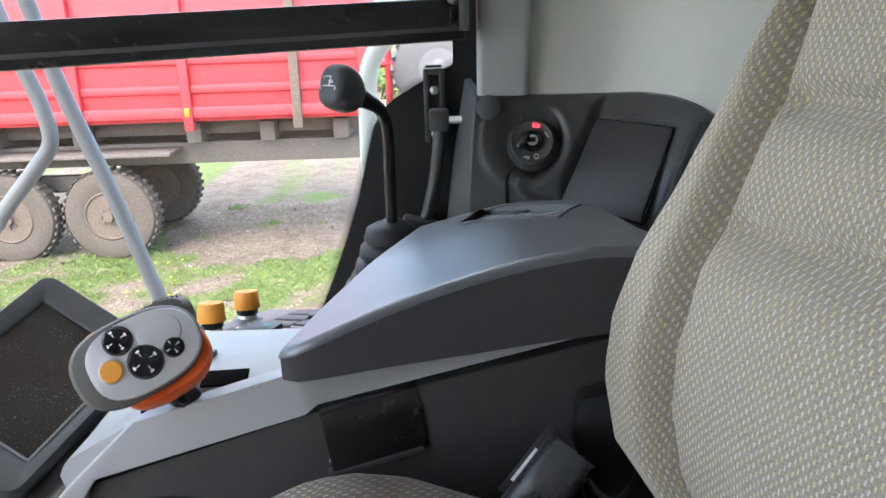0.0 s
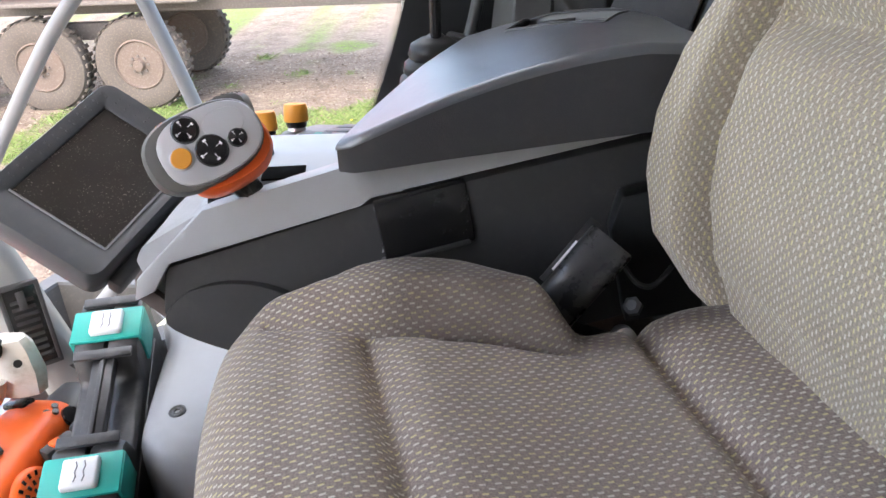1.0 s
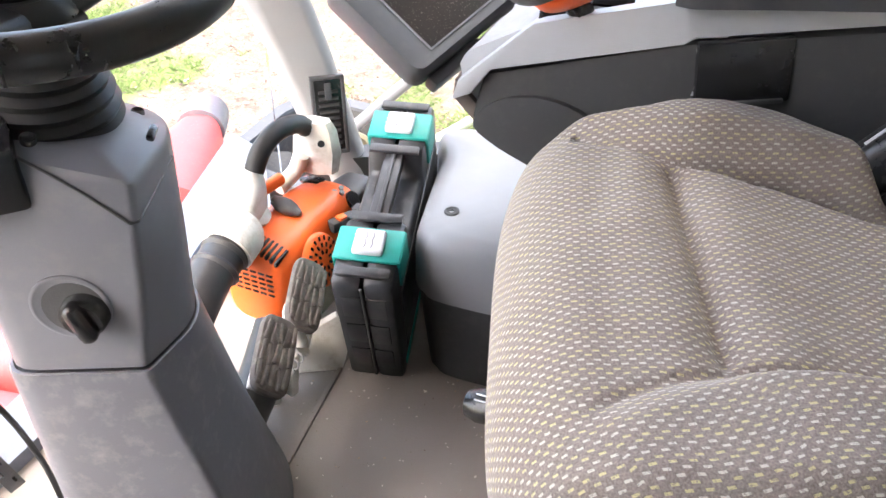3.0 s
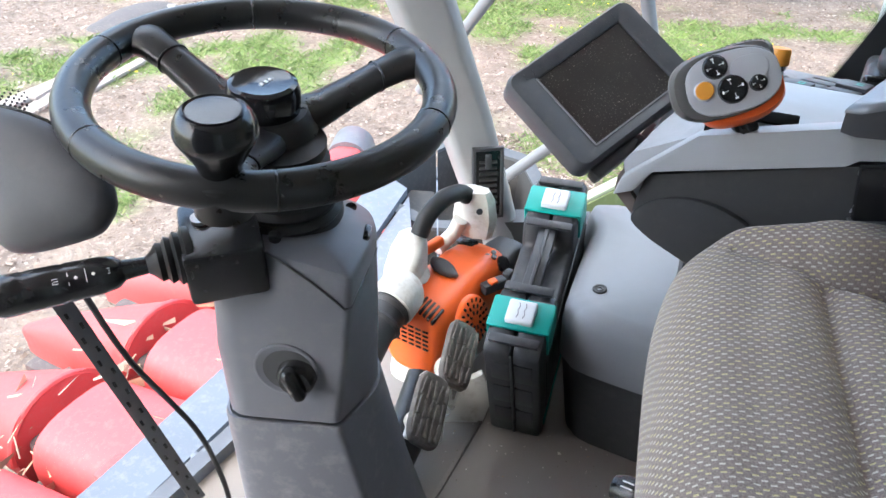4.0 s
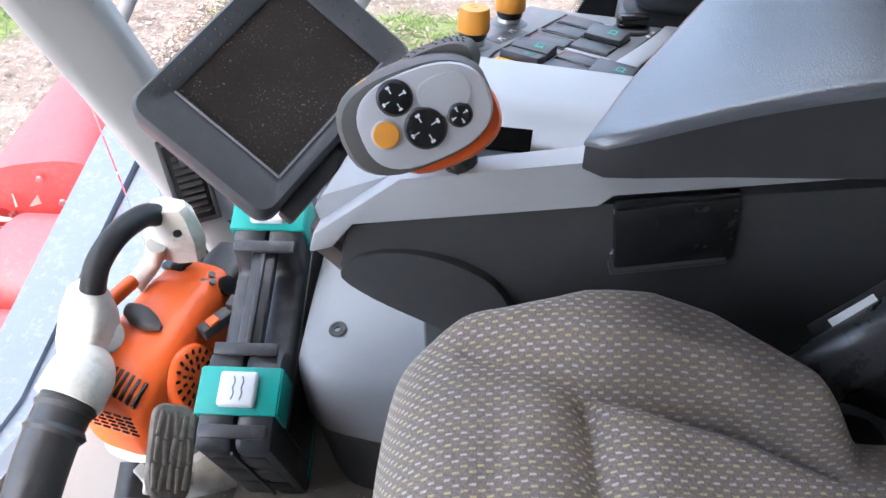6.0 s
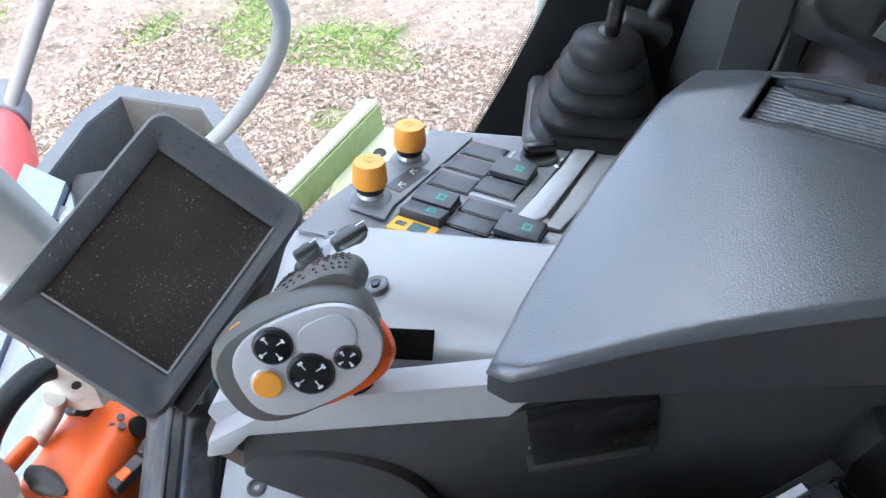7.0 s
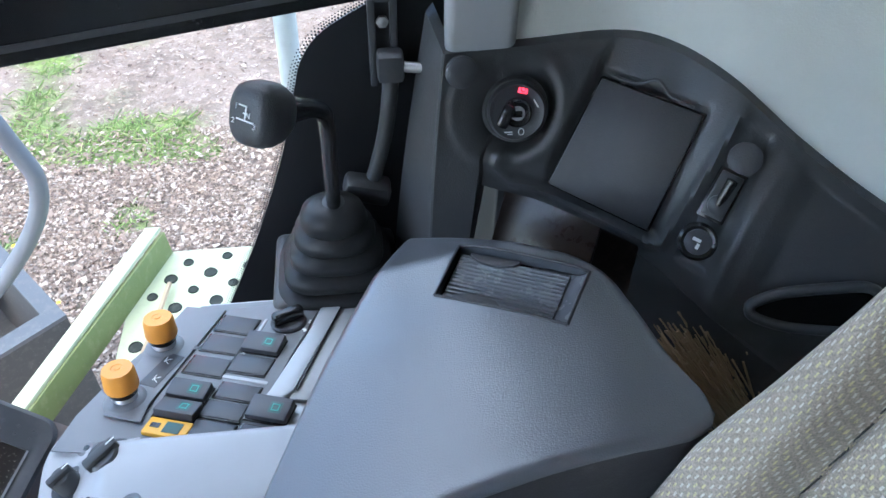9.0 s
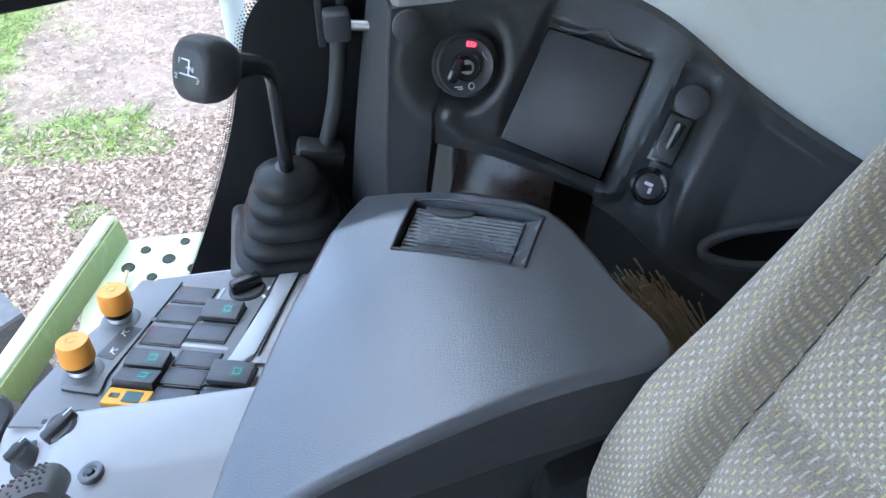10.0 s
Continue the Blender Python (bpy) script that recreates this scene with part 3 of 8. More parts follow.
# outline of the cab in plan: right side window, windscreen, left side
SIDE = [(0.16, 1.262), (-0.1, 1.255), (-0.35, 1.20), (-0.55, 1.11), (-0.70, 1.02)]
FRONT = [(-0.73, 0.98), (-0.80, 0.80), (-0.835, 0.5), (-0.845, 0.2), (-0.83, -0.15), (-0.78, -0.45), (-0.69, -0.63)]
LEFT = [(-0.68, -0.64), (-0.3, -0.74), (0.25, -0.78)]


def build_shell():
    outline = [(x, y, -0.09) for x, y in SIDE + FRONT + LEFT] + [(0.86, -0.78, -0.09), (0.86, 0.70, -0.09)]
    whole("floor", slab(outline, (0, 0, 0.09), 0.004), M_MAT, "worn grey-brown rubber floor mat with grit", "floor", kind="structure")
    whole("floor_mat_edge", join(box((-0.455, 0.42, 0.003), (0.008, 0.75, 0.006), Matrix.Rotation(0.07, 4, "Z"), 0.002), box((-0.305, 0.42, 0.0015), (0.29, 0.85, 0.005), Matrix.Rotation(0.07, 4, "Z"), 0.002)), M_MAT, "raised edge of a worn floor mat", "floor mat", kind="structure")
    whole("ceiling", box((-0.05, 0.24, 1.62), (2.0, 2.1, 0.06), r=0.01), M_LINER, "pale grey roof lining", "ceiling", kind="structure")
    plan_wall("wall_right_sill", SIDE, -0.1, 0.20, -0.05, M_TRIM, "black sill under the side window")
    plan_wall("wall_front_sill", FRONT, -0.12, 0.025, -0.03, plastic("blue_grey_sill", (0.13, 0.145, 0.17), 0.5, 200, 0.2, 0.3), "pale sill under the windscreen")
    # added solid wall, out of view, keeps light off the seat side
    plan_wall("wall_left_light_block", LEFT + [(0.32, -0.78)], -0.1, 1.6, -0.05, M_TRIM2, "unseen dark wall added to block light from the door side")
    for nm, pts, z0, z1 in (("window_1", SIDE, 0.2, 1.59), ("window_2", FRONT, 0.025, 1.59)):
        w = plan_wall(nm, pts, z0, z1, -0.005, M_GLASS, "clear curved cab glass", "window")
        w.visible_shadow = False
    # posts of the door side and the rear wall
    whole("post_left_front", tube([(-0.69, -0.65, 0), (-0.69, -0.64, 1.6)], 0.045), M_POST, "grey cab post", "post", kind="structure")
    whole("wall_rear", join(box((0.88, 0.1, 0.8), (0.05, 1.5, 1.7)), box((0.6, -0.76, 0.8), (0.6, 0.05, 1.7))), M_LINER, "pale lining of the rear wall", "wall", kind="structure")


build_shell()


def build_a_post():
    t = thing("windscreen_post", (-0.62, 1.0, 0.0), "light grey leaning windscreen post with an air vent", "post", kind="structure")
    axis = [V(-0.583, 1.055, 0.02), V(-0.628, 1.043, 0.2), V(-0.688, 1.028, 0.40), V(-0.768, 1.01, 0.62), V(-0.86, 0.98, 0.9), V(-0.93, 0.96, 1.2), V(-0.98, 0.94, 1.6)]
    rings = []
    for i, p in enumerate(axis):
        w = 0.040 + 0.022 * smooth01(i / 4)
        u = V(0.74, 0.67, 0.0).normalized()
        v = V(0.67, -0.74, 0.0).normalized()
        rings.append([p + u * a * w + v * b * 0.035 for a, b in ((-1.2, -0.4), (-1.0, 0.75), (-0.75, 1.0), (0.55, 1.0), (0.85, 0.6), (1.0, -0.2), (0.8, -1.0), (-0.9, -1.0))])
    bm = loft(rings)
    post = part("post_body", soften(bm, 0.006, 2), M_POST, t)
    side = V(0.79, 0.61, 0.0).normalized()
    up = V(-0.285, -0.07, 0.956).normalized()
    rot = basis(side, side.cross(up))
    c = V(-0.633, 1.010, 0.290) + side.cross(up) * 0.002

    def on(a, b, h):
        return c + rot.to_3x3() @ V(a, b, h)
    fr = part("vent_frame", join(*[box(on(a, b, 0.006), s, rot, 0.002) for a, b, s in ((-0.027, 0, (0.007, 0.146, 0.012)), (0.027, 0, (0.007, 0.146, 0.012)), (0, 0.0695, (0.060, 0.007, 0.012)), (0, -0.0695, (0.060, 0.007, 0.012)))]), M_TRIM2, t, "dark frame of the air vent")
    part("vent_back", box(on(0, 0, 0.007), (0.050, 0.134, 0.003), rot), M_BLACK, t)
    for k in range(9):
        part("vent_slat", box(on(0, -0.052 + 0.012 * k, 0.0095), (0.034, 0.004, 0.005), rot @ Matrix.Rotation(0.5, 4, "X")), M_TRIM, fr)
    part("vent_tab", box(on(0, 0.046, 0.012), (0.012, 0.030, 0.006), rot, 0.002), M_TRIM2, fr)


build_a_post()

# columns of the rear corner trim: top, shoulder and foot of each
TRIM = [
    (V(0.141, 1.224, 0.884), V(0.099, 1.198, 0.592), V(0.091, 1.183, 0.0)),
    (V(0.152, 1.176, 0.867), V(0.132, 1.150, 0.592), V(0.127, 1.139, 0.0)),
    (V(0.154, 1.167, 0.864), V(0.138, 1.141, 0.592), V(0.133, 1.131, 0.0)),
    (V(0.166, 1.168, 0.864), V(0.147, 1.138, 0.595), V(0.142, 1.126, 0.0)),
    (V(0.243, 1.182, 0.861), V(0.201, 1.125, 0.613), V(0.196, 1.100, 0.0)),
    (V(0.342, 1.198, 0.858), V(0.267, 1.133, 0.665), V(0.249, 1.100, 0.0)),
    (V(0.395, 1.164, 0.860), V(0.321, 1.099, 0.665), V(0.301, 1.059, 0.0)),
    (V(0.441, 1.097, 0.851), V(0.376, 1.047, 0.659), V(0.361, 1.012, 0.0)),
    (V(0.507, 1.040, 0.806), V(0.428, 0.959, 0.645), V(0.413, 0.944, 0.0)),
    (V(0.575, 0.976, 0.770), V(0.500, 0.880, 0.620), V(0.490, 0.870, 0.0)),
    (V(0.680, 0.870, 0.735), V(0.600, 0.780, 0.600), V(0.590, 0.770, 0.0)),
    (V(0.860, 0.700, 0.700), V(0.780, 0.620, 0.580), V(0.770, 0.610, 0.0)),
]


TRIM_O, TRIM_U, TRIM_V, TRIM_N = V(0.351, 1.120, 0.761), V(0.760, -0.645, -0.078), V(0.339, 0.291, 0.895), V(-0.554, -0.706, 0.440)
KEY_AT = V(0.233, 1.152, 0.799)


def line_gap(a, b, line):
    """Distance in the trim's own plane from (a, b) to a line of points."""
    best = 9.0
    for (x0, y0), (x1, y1) in zip(line, line[1:]):
        dx, dy = x1 - x0, y1 - y0
        s = min(1, max(0, ((a - x0) * dx + (b - y0) * dy) / (dx * dx + dy * dy)))
        best = min(best, math.hypot(a - x0 - s * dx, b - y0 - s * dy))
    return best


FRAME_LINE = [(-0.118, -0.045), (-0.116, -0.066), (-0.102, -0.077), (-0.039, -0.080), (0.060, -0.084), (0.078, -0.078), (0.083, -0.050), (0.100, 0.090)]
FOLD_LINE = [(0.165, 0.085), (0.158, 0.060), (0.147, -0.060), (0.160, -0.150)]


def plateau(x, lo, hi, w):
    """One between lo and hi, with soft flanks."""
    return smooth01((x - lo) / w) * smooth01((hi - x) / w)


def bay_share(a, b):
    """How far down a trim column runs before the stowage bay opens under it."""
    qa, qb = a - TRIM_O, b - TRIM_O
    if not -0.120 < qb.dot(TRIM_U) < 0.058:
        return 1.0
    top, low = qa.dot(TRIM_V), qb.dot(TRIM_V)
    return min(1.0, (top + 0.094) / (top - low))


def trim_relief(p):
    """Moulded relief of the corner trim: switch dish, compartment frame, control strip."""
    q = p - TRIM_O
    a, b = q.dot(TRIM_U), q.dot(TRIM_V)
    r = (p - KEY_AT).length
    d = -0.022 * (1 - smooth01((r - 0.036) / 0.022)) + 0.004 * math.exp(-((r - 0.068) / 0.008) ** 2)
    d += 0.008 * math.exp(-(line_gap(a, b, FRAME_LINE) / 0.0060) ** 2)
    d += 0.005 * math.exp(-(line_gap(a, b, FOLD_LINE) / 0.010) ** 2)
    d += 0.006 * math.exp(-(line_gap(a, b, [(-0.117, 0.105), (-0.120, 0.070)]) / 0.007) ** 2)
    edge = -0.068 + 0.055 * b
    d += 0.014 * smooth01((a + 0.118) / 0.045) * smooth01((b + 0.074) / 0.03) * smooth01((0.110 - b) / 0.012) * smooth01((edge + 0.004 - a) / 0.006)
    d -= 0.005 * plateau(a, edge, 0.068, 0.006) * plateau(b, -0.073, 0.077, 0.006)
    d -= 0.016 * smooth01((a - 0.165) / 0.03)
    d -= 0.005 * plateau(a, 0.095, 0.138, 0.007) * plateau(b, -0.088, 0.081, 0.007)
    return d


def build_rear_corner():
    top = spline([a for a, b, c in TRIM], 5)
    mid = spline([b for a, b, c in TRIM], 5)
    low = spline([c for a, b, c in TRIM], 5)
    steps = [k / 52 for k in range(53)]
    rings = []
    for a, b in zip(spline([a for a, b, c in TRIM], 22), spline([b for a, b, c in TRIM], 22)):
        n = V(-0.36, -0.79, 0.0).normalized()
        end = bay_share(a, b)
        row = [a + (b - a) * s * end + n * 0.010 * math.sin(math.pi * s) for s in steps]
        rings.append([p + TRIM_N * (trim_relief(p) * min(1, 12 * s, 12 * (1 - s) + 0.25)) for p, s in zip(row, steps)])
    back = [[p + V(0.01, 0.022, 0) for p in (r[0], r[-1])] for r in rings]
    loops = [r + [k[1], k[0]] for r, k in zip(rings, back)]
    whole("wall_corner_trim", loft(loops), M_TRIM, "dark moulded corner trim behind the seat", "wall trim", kind="structure")
    cut0, cut1 = 19, 34
    a = [[mid[i] + V(0, 0, -0.001), low[i], low[i] + V(0.02, 0.03, 0), mid[i] + V(0.02, 0.03, -0.001)] for i in range(len(mid))]
    whole("wall_corner_lower", join(loft(a[:cut0 + 1]), loft(a[cut1:])), M_TRIM, "dark lower trim with an open stowage bay", "wall trim", kind="structure")
    bay = []
    for i in range(cut0, cut1 + 1):
        o = V(0.05, 0.08, 0)
        bay.append([mid[i] + o + V(0, 0, 0.10), low[i] + o, low[i] + o * 1.2, mid[i] + o * 1.2 + V(0, 0, 0.10)])
    whole("stowage_bay", loft(bay), plastic("brown_bay", (0.05, 0.035, 0.03), 0.6, 200, 0.2, 0.2), "brown backed open stowage bay", "storage", kind="structure")
    outer = [[p + V(0.12, 0.18, -0.1 - p.z), p + V(0.15, 0.22, -0.1 - p.z), p + V(0.15, 0.22, 0.80 - p.z), p + V(0.12, 0.18, 0.80 - p.z)] for p in low]
    whole("wall_corner_outer", loft(outer), M_TRIM, "dark outer skin of the cab corner", "wall", kind="structure")
    whole("bay_divider", slab([TRIM_O + TRIM_U * a + TRIM_V * b - TRIM_N * 0.020 for a, b in ((-0.122, -0.086), (0.004, -0.084), (0.020, -0.21), (-0.112, -0.21))], -TRIM_N * 0.008, 0.002), plastic("brown_panel", (0.036, 0.023, 0.019), 0.3, 200, 0.1, 0.1), "smoked brown panel closing the stowage bay", "panel", kind="structure")
    # pale lining above the trim
    up = []
    for i, p in enumerate(top):
        if i < 16:
            continue
        q = p + V(0.003, 0.006, -0.05)
        w = p + V(0.10, 0.16, 0.80)
        up.append([q, q + (w - q) * 0.5 + V(0.01, 0.02, 0), w, w + V(0.03, 0.05, 0), q + (w - q) * 0.5 + V(0.04, 0.07, 0), q + V(0.03, 0.05, 0)])
    whole("wall_rear_corner", loft(up), M_LINER, "pale ribbed wall lining in the rear corner", "wall", kind="structure")


build_rear_corner()


def build_b_post():
    p = [(0.156, 1.177), (0.162, 1.169), (0.225, 1.174), (0.233, 1.182), (0.239, 1.245), (0.164, 1.250)]
    rings = [[V(x + dx, y + dx, z) for x, y in p] for z, dx in ((0.862, 0.0), (1.0, 0.002), (1.3, 0.008), (1.6, 0.02))]
    whole("post_right_rear", soften(loft(rings), 0.004, 2), M_POST, "light grey window post", "post", kind="structure")


build_b_post()

# black printed edge of the side glass, with its dotted fringe
MASK = [(-0.245, 0.205), (-0.20, 0.315), (-0.151, 0.42), (-0.09, 0.548), (-0.04, 0.677), (-0.012, 0.775), (0.0, 0.815), (0.022, 0.847), (0.06, 0.872), (0.125, 0.905), (0.15, 0.915)]


def side_y(x):
    return lerp_table([(-0.70, 1.02), (-0.55, 1.11), (-0.35, 1.20), (-0.1, 1.255), (0.16, 1.262)], x) - 0.004


def build_mask():
    line = spline([V(x, 0, z) for x, z in MASK], 4)
    rings = []
    bm = bmesh.new()
    for p in line:
        y = side_y(p.x)
        rings.append([V(p.x, y, p.z), V(max(p.x, 0.165), 1.258, p.z), V(max(p.x, 0.165), 1.255, p.z), V(p.x, y - 0.003, p.z)])
    bm.free()
    t = thing("window_mask", (0.0, 1.25, 0.2), "black printed border on the side window", "window trim", kind="structure")
    part("mask_print", join(loft(rings), box((0.145, 1.256, 1.2), (0.04, 0.003, 0.66))), M_FRIT, t)
    dots = []
    for a, b in zip(line, line[1:]):
        d = b - a
        n = V(-d.z, 0, d.x).normalized()
        if n.x > 0 and d.x < 0.5 * d.z:
            n = -n
        m = max(1, int(d.length / 0.0034))
        for k in range(m):
            for row in range(3):
                q = a + d * ((k + 0.5 * (row % 2)) / m) + n * (0.0016 + 0.0031 * row)
                r = 0.0015 - 0.0003 * row
                dots.append((q, r))
    vs, fs = [], []
    for q, r in dots:
        k = len(vs)
        y = side_y(q.x) - 0.002
        for i in range(6):
            vs.append((q.x + r * math.cos(i * 1.047), y, q.z + r * math.sin(i * 1.047)))
        fs.append(tuple(range(k, k + 6)))
    me = bpy.data.meshes.new("dotted_fringe")
    me.from_pydata(vs, [], fs)
    me.materials.append(M_FRIT)
    o = new("dotted_fringe", me)
    o.data.transform(Matrix.Translation(-root_of(t)))
    o.parent = t
    o["kind"] = "stuff"


build_mask()


# ---- outside the cab ----
def build_platform():
    t = thing("access_platform", (-0.15, 1.62, -0.12), "pale green perforated steel platform outside the window", "platform")
    z = -0.066
    x0, x1, y0, y1 = -0.50, 0.55, 1.34, 1.93
    part("deck", box(((x0 + x1) / 2, (y0 + y1) / 2, z - 0.008), (x1 - x0, y1 - y0, 0.016), None, 0.002), M_GREEN, t, "pale green painted deck")
    # dark discs on an uncut deck, coloured as the shade inside the holes
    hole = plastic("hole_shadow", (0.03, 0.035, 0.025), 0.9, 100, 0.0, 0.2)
    for i in range(-1, 24):
        for j in range(-14, 6):
            # small holes at the corners of a square pitch, larger ones in the middles
            fi, r = i / 2, 0.0135 if i % 2 else 0.0100
            fj = j + (0.5 if i % 2 else 0.0)
            x = -0.449 + 0.092 * fi - 0.022 * fj
            y = 1.774 + 0.015 * fi + 0.096 * fj
            if x0 + 0.03 < x < x1 - 0.03 and y0 + 0.03 < y < y1 - 0.02 and x > -0.455 + 0.36 * (y - 1.774):
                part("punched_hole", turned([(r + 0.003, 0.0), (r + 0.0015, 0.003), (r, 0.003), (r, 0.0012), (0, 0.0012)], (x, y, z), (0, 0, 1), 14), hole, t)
    a, b = V(-0.612, 1.42, -0.066), V(-0.430, 1.93, -0.066)
    d = (b - a).normalized()
    side = V(-d.y, d.x, 0)
    part("toe_board", box((a + b) / 2 + V(0, 0, 0.032), ((b - a).length, 0.010, 0.070), basis(d, V(-0.10, 0.04, 1)), 0.002), M_GREEN_SHADE, t, "blotched green web of the toe board, darkened as its shadow side")
    part("toe_flange", box((a + b) / 2 + side * 0.026 + V(0, 0, 0.068), ((b - a).length, 0.042, 0.010), basis(d, V(-0.25, 0.08, 1)), 0.002), M_GREEN, t, "pale green toe board top")
    part("stick", tube(spline([(-0.47, 1.45, -0.05), (-0.43, 1.62, -0.045), (-0.41, 1.8, -0.05)], 4), 0.006, 6), M_STRAW, t)
    part("bearer", box((0.0, 1.62, -0.14), (1.0, 0.5, 0.12), None, 0.01), M_CHASSIS, t)


build_platform()


def build_rails():
    t = thing("hand_rail", (-0.6, 1.63, 0.0), "bent grey tubular hand rail outside the window", "hand rail", "hand rails")
    y = 1.63
    pts = [(-0.73, y, 1.15), (-0.69, y, 1.03), (-0.655, y, 0.87), (-0.592, y, 0.67), (-0.535, y, 0.47), (-0.521, y, 0.39), (-0.56, y, 0.29), (-0.66, y, 0.16), (-0.78, y, 0.04), (-0.92, y, -0.10)]
    part("tube", tube(spline(pts, 6), 0.0165, 14), M_RAIL, t)
    t = thing("hand_rail", (-0.8, 1.75, 0.0), "bent grey tubular hand rail outside the window", "hand rail", "hand rails")
    pts = [(-0.80, y + 0.05, 1.10), (-0.755, y + 0.05, 0.93), (-0.722, y + 0.05, 0.82), (-0.718, y + 0.05, 0.745), (-0.76, y + 0.05, 0.69), (-0.86, y + 0.05, 0.58), (-1.02, y + 0.05, 0.37), (-1.2, y + 0.05, 0.12)]
    part("tube", tube(spline(pts, 6), 0.0165, 14), M_RAIL, t)
    t = thing("white_guard_rail", (0.0, 1.62, 0.0), "white bent tubular guard rail beside the window", "guard rail")
    pts = [(-0.048, 1.62, -0.06), (-0.048, 1.62, 0.30), (-0.045, 1.62, 0.60), (-0.040, 1.62, 0.82), (-0.024, 1.62, 0.90), (0.020, 1.62, 0.945), (0.09, 1.62, 0.962), (0.3, 1.62, 0.965), (0.6, 1.62, 0.96)]
    part("tube", tube(spline(pts, 6), 0.0185, 16), M_WHITERAIL, t)
    part("cross_bar", tube([(-0.046, 1.62, 0.55), (0.5, 1.62, 0.55)], 0.014, 12), M_WHITERAIL, t)


build_rails()


def build_side_housing():
    t = thing("lamp_housing", (-1.05, 2.0, -0.9), "dusty grey angular sheet metal housing with a pale cylinder", "machine housing")
    grey = plastic("dusty_grey_sheet", (0.055, 0.055, 0.054), 0.8, 60, 0.15, 0.45, (0.13, 0.12, 0.11), spec=0.2)
    pale = plastic("pale_grey_flange", (0.085, 0.092, 0.10), 0.7, 80, 0.15, 0.4, (0.18, 0.17, 0.16), spec=0.3)
    t1 = [V(*p) for p in ((-1.66, 1.96, -0.52), (-1.64, 2.40, -0.50), (-1.58, 2.60, -0.50), (-1.20, 2.56, -0.50), (-0.87, 2.17, -0.52), (-1.05, 2.03, -0.54), (-1.33, 1.91, -0.54))]
    c = sum(t1, V(0, 0, 0)) / len(t1)
    inner = [c + (p - c) * 0.83 for p in t1]
    deep = [c + (p - c) * 0.72 + V(0.0, 0.0, -0.26) for p in t1]
    low = [p + V(0, 0, -0.55) for p in t1]
    part("shell", loft([low, [p - V(0, 0, 0.004) for p in t1], [p - V(0, 0, 0.004) for p in inner], deep], cap=True), grey, t, "dark grey sheet metal shell", angle=15)
    part("flange", loft([[p + V(0, 0, 0.01) for p in t1], [p + V(0, 0, 0.01) for p in inner], [p - V(0, 0, 0.006) for p in inner], [p - V(0, 0, 0.006) for p in t1], [p + V(0, 0, 0.01) for p in t1]], cap=False), pale, t, "pale folded rim", angle=15)
    part("cylinder", turned([(0.058, 0), (0.060, 0.01), (0.060, 0.11), (0.055, 0.122), (0.04, 0.122), (0.036, 0.08), (0, 0.08)], V(-1.31, 2.40, -0.60), V(0.62, -0.70, 0.35), 32), M_BRASS, t, "pale brass-coloured cylinder")
    part("collar", turned([(0.04, -0.08), (0.045, 0.0), (0.025, 0.0)], V(-1.31, 2.40, -0.60), V(0.62, -0.70, 0.35), 24), grey, t)
    part("arm", box((-1.50, 2.12, -0.64), (0.12, 0.26, 0.10), Matrix.Rotation(0.4, 4, "Z"), 0.02), grey, t)


build_side_housing()


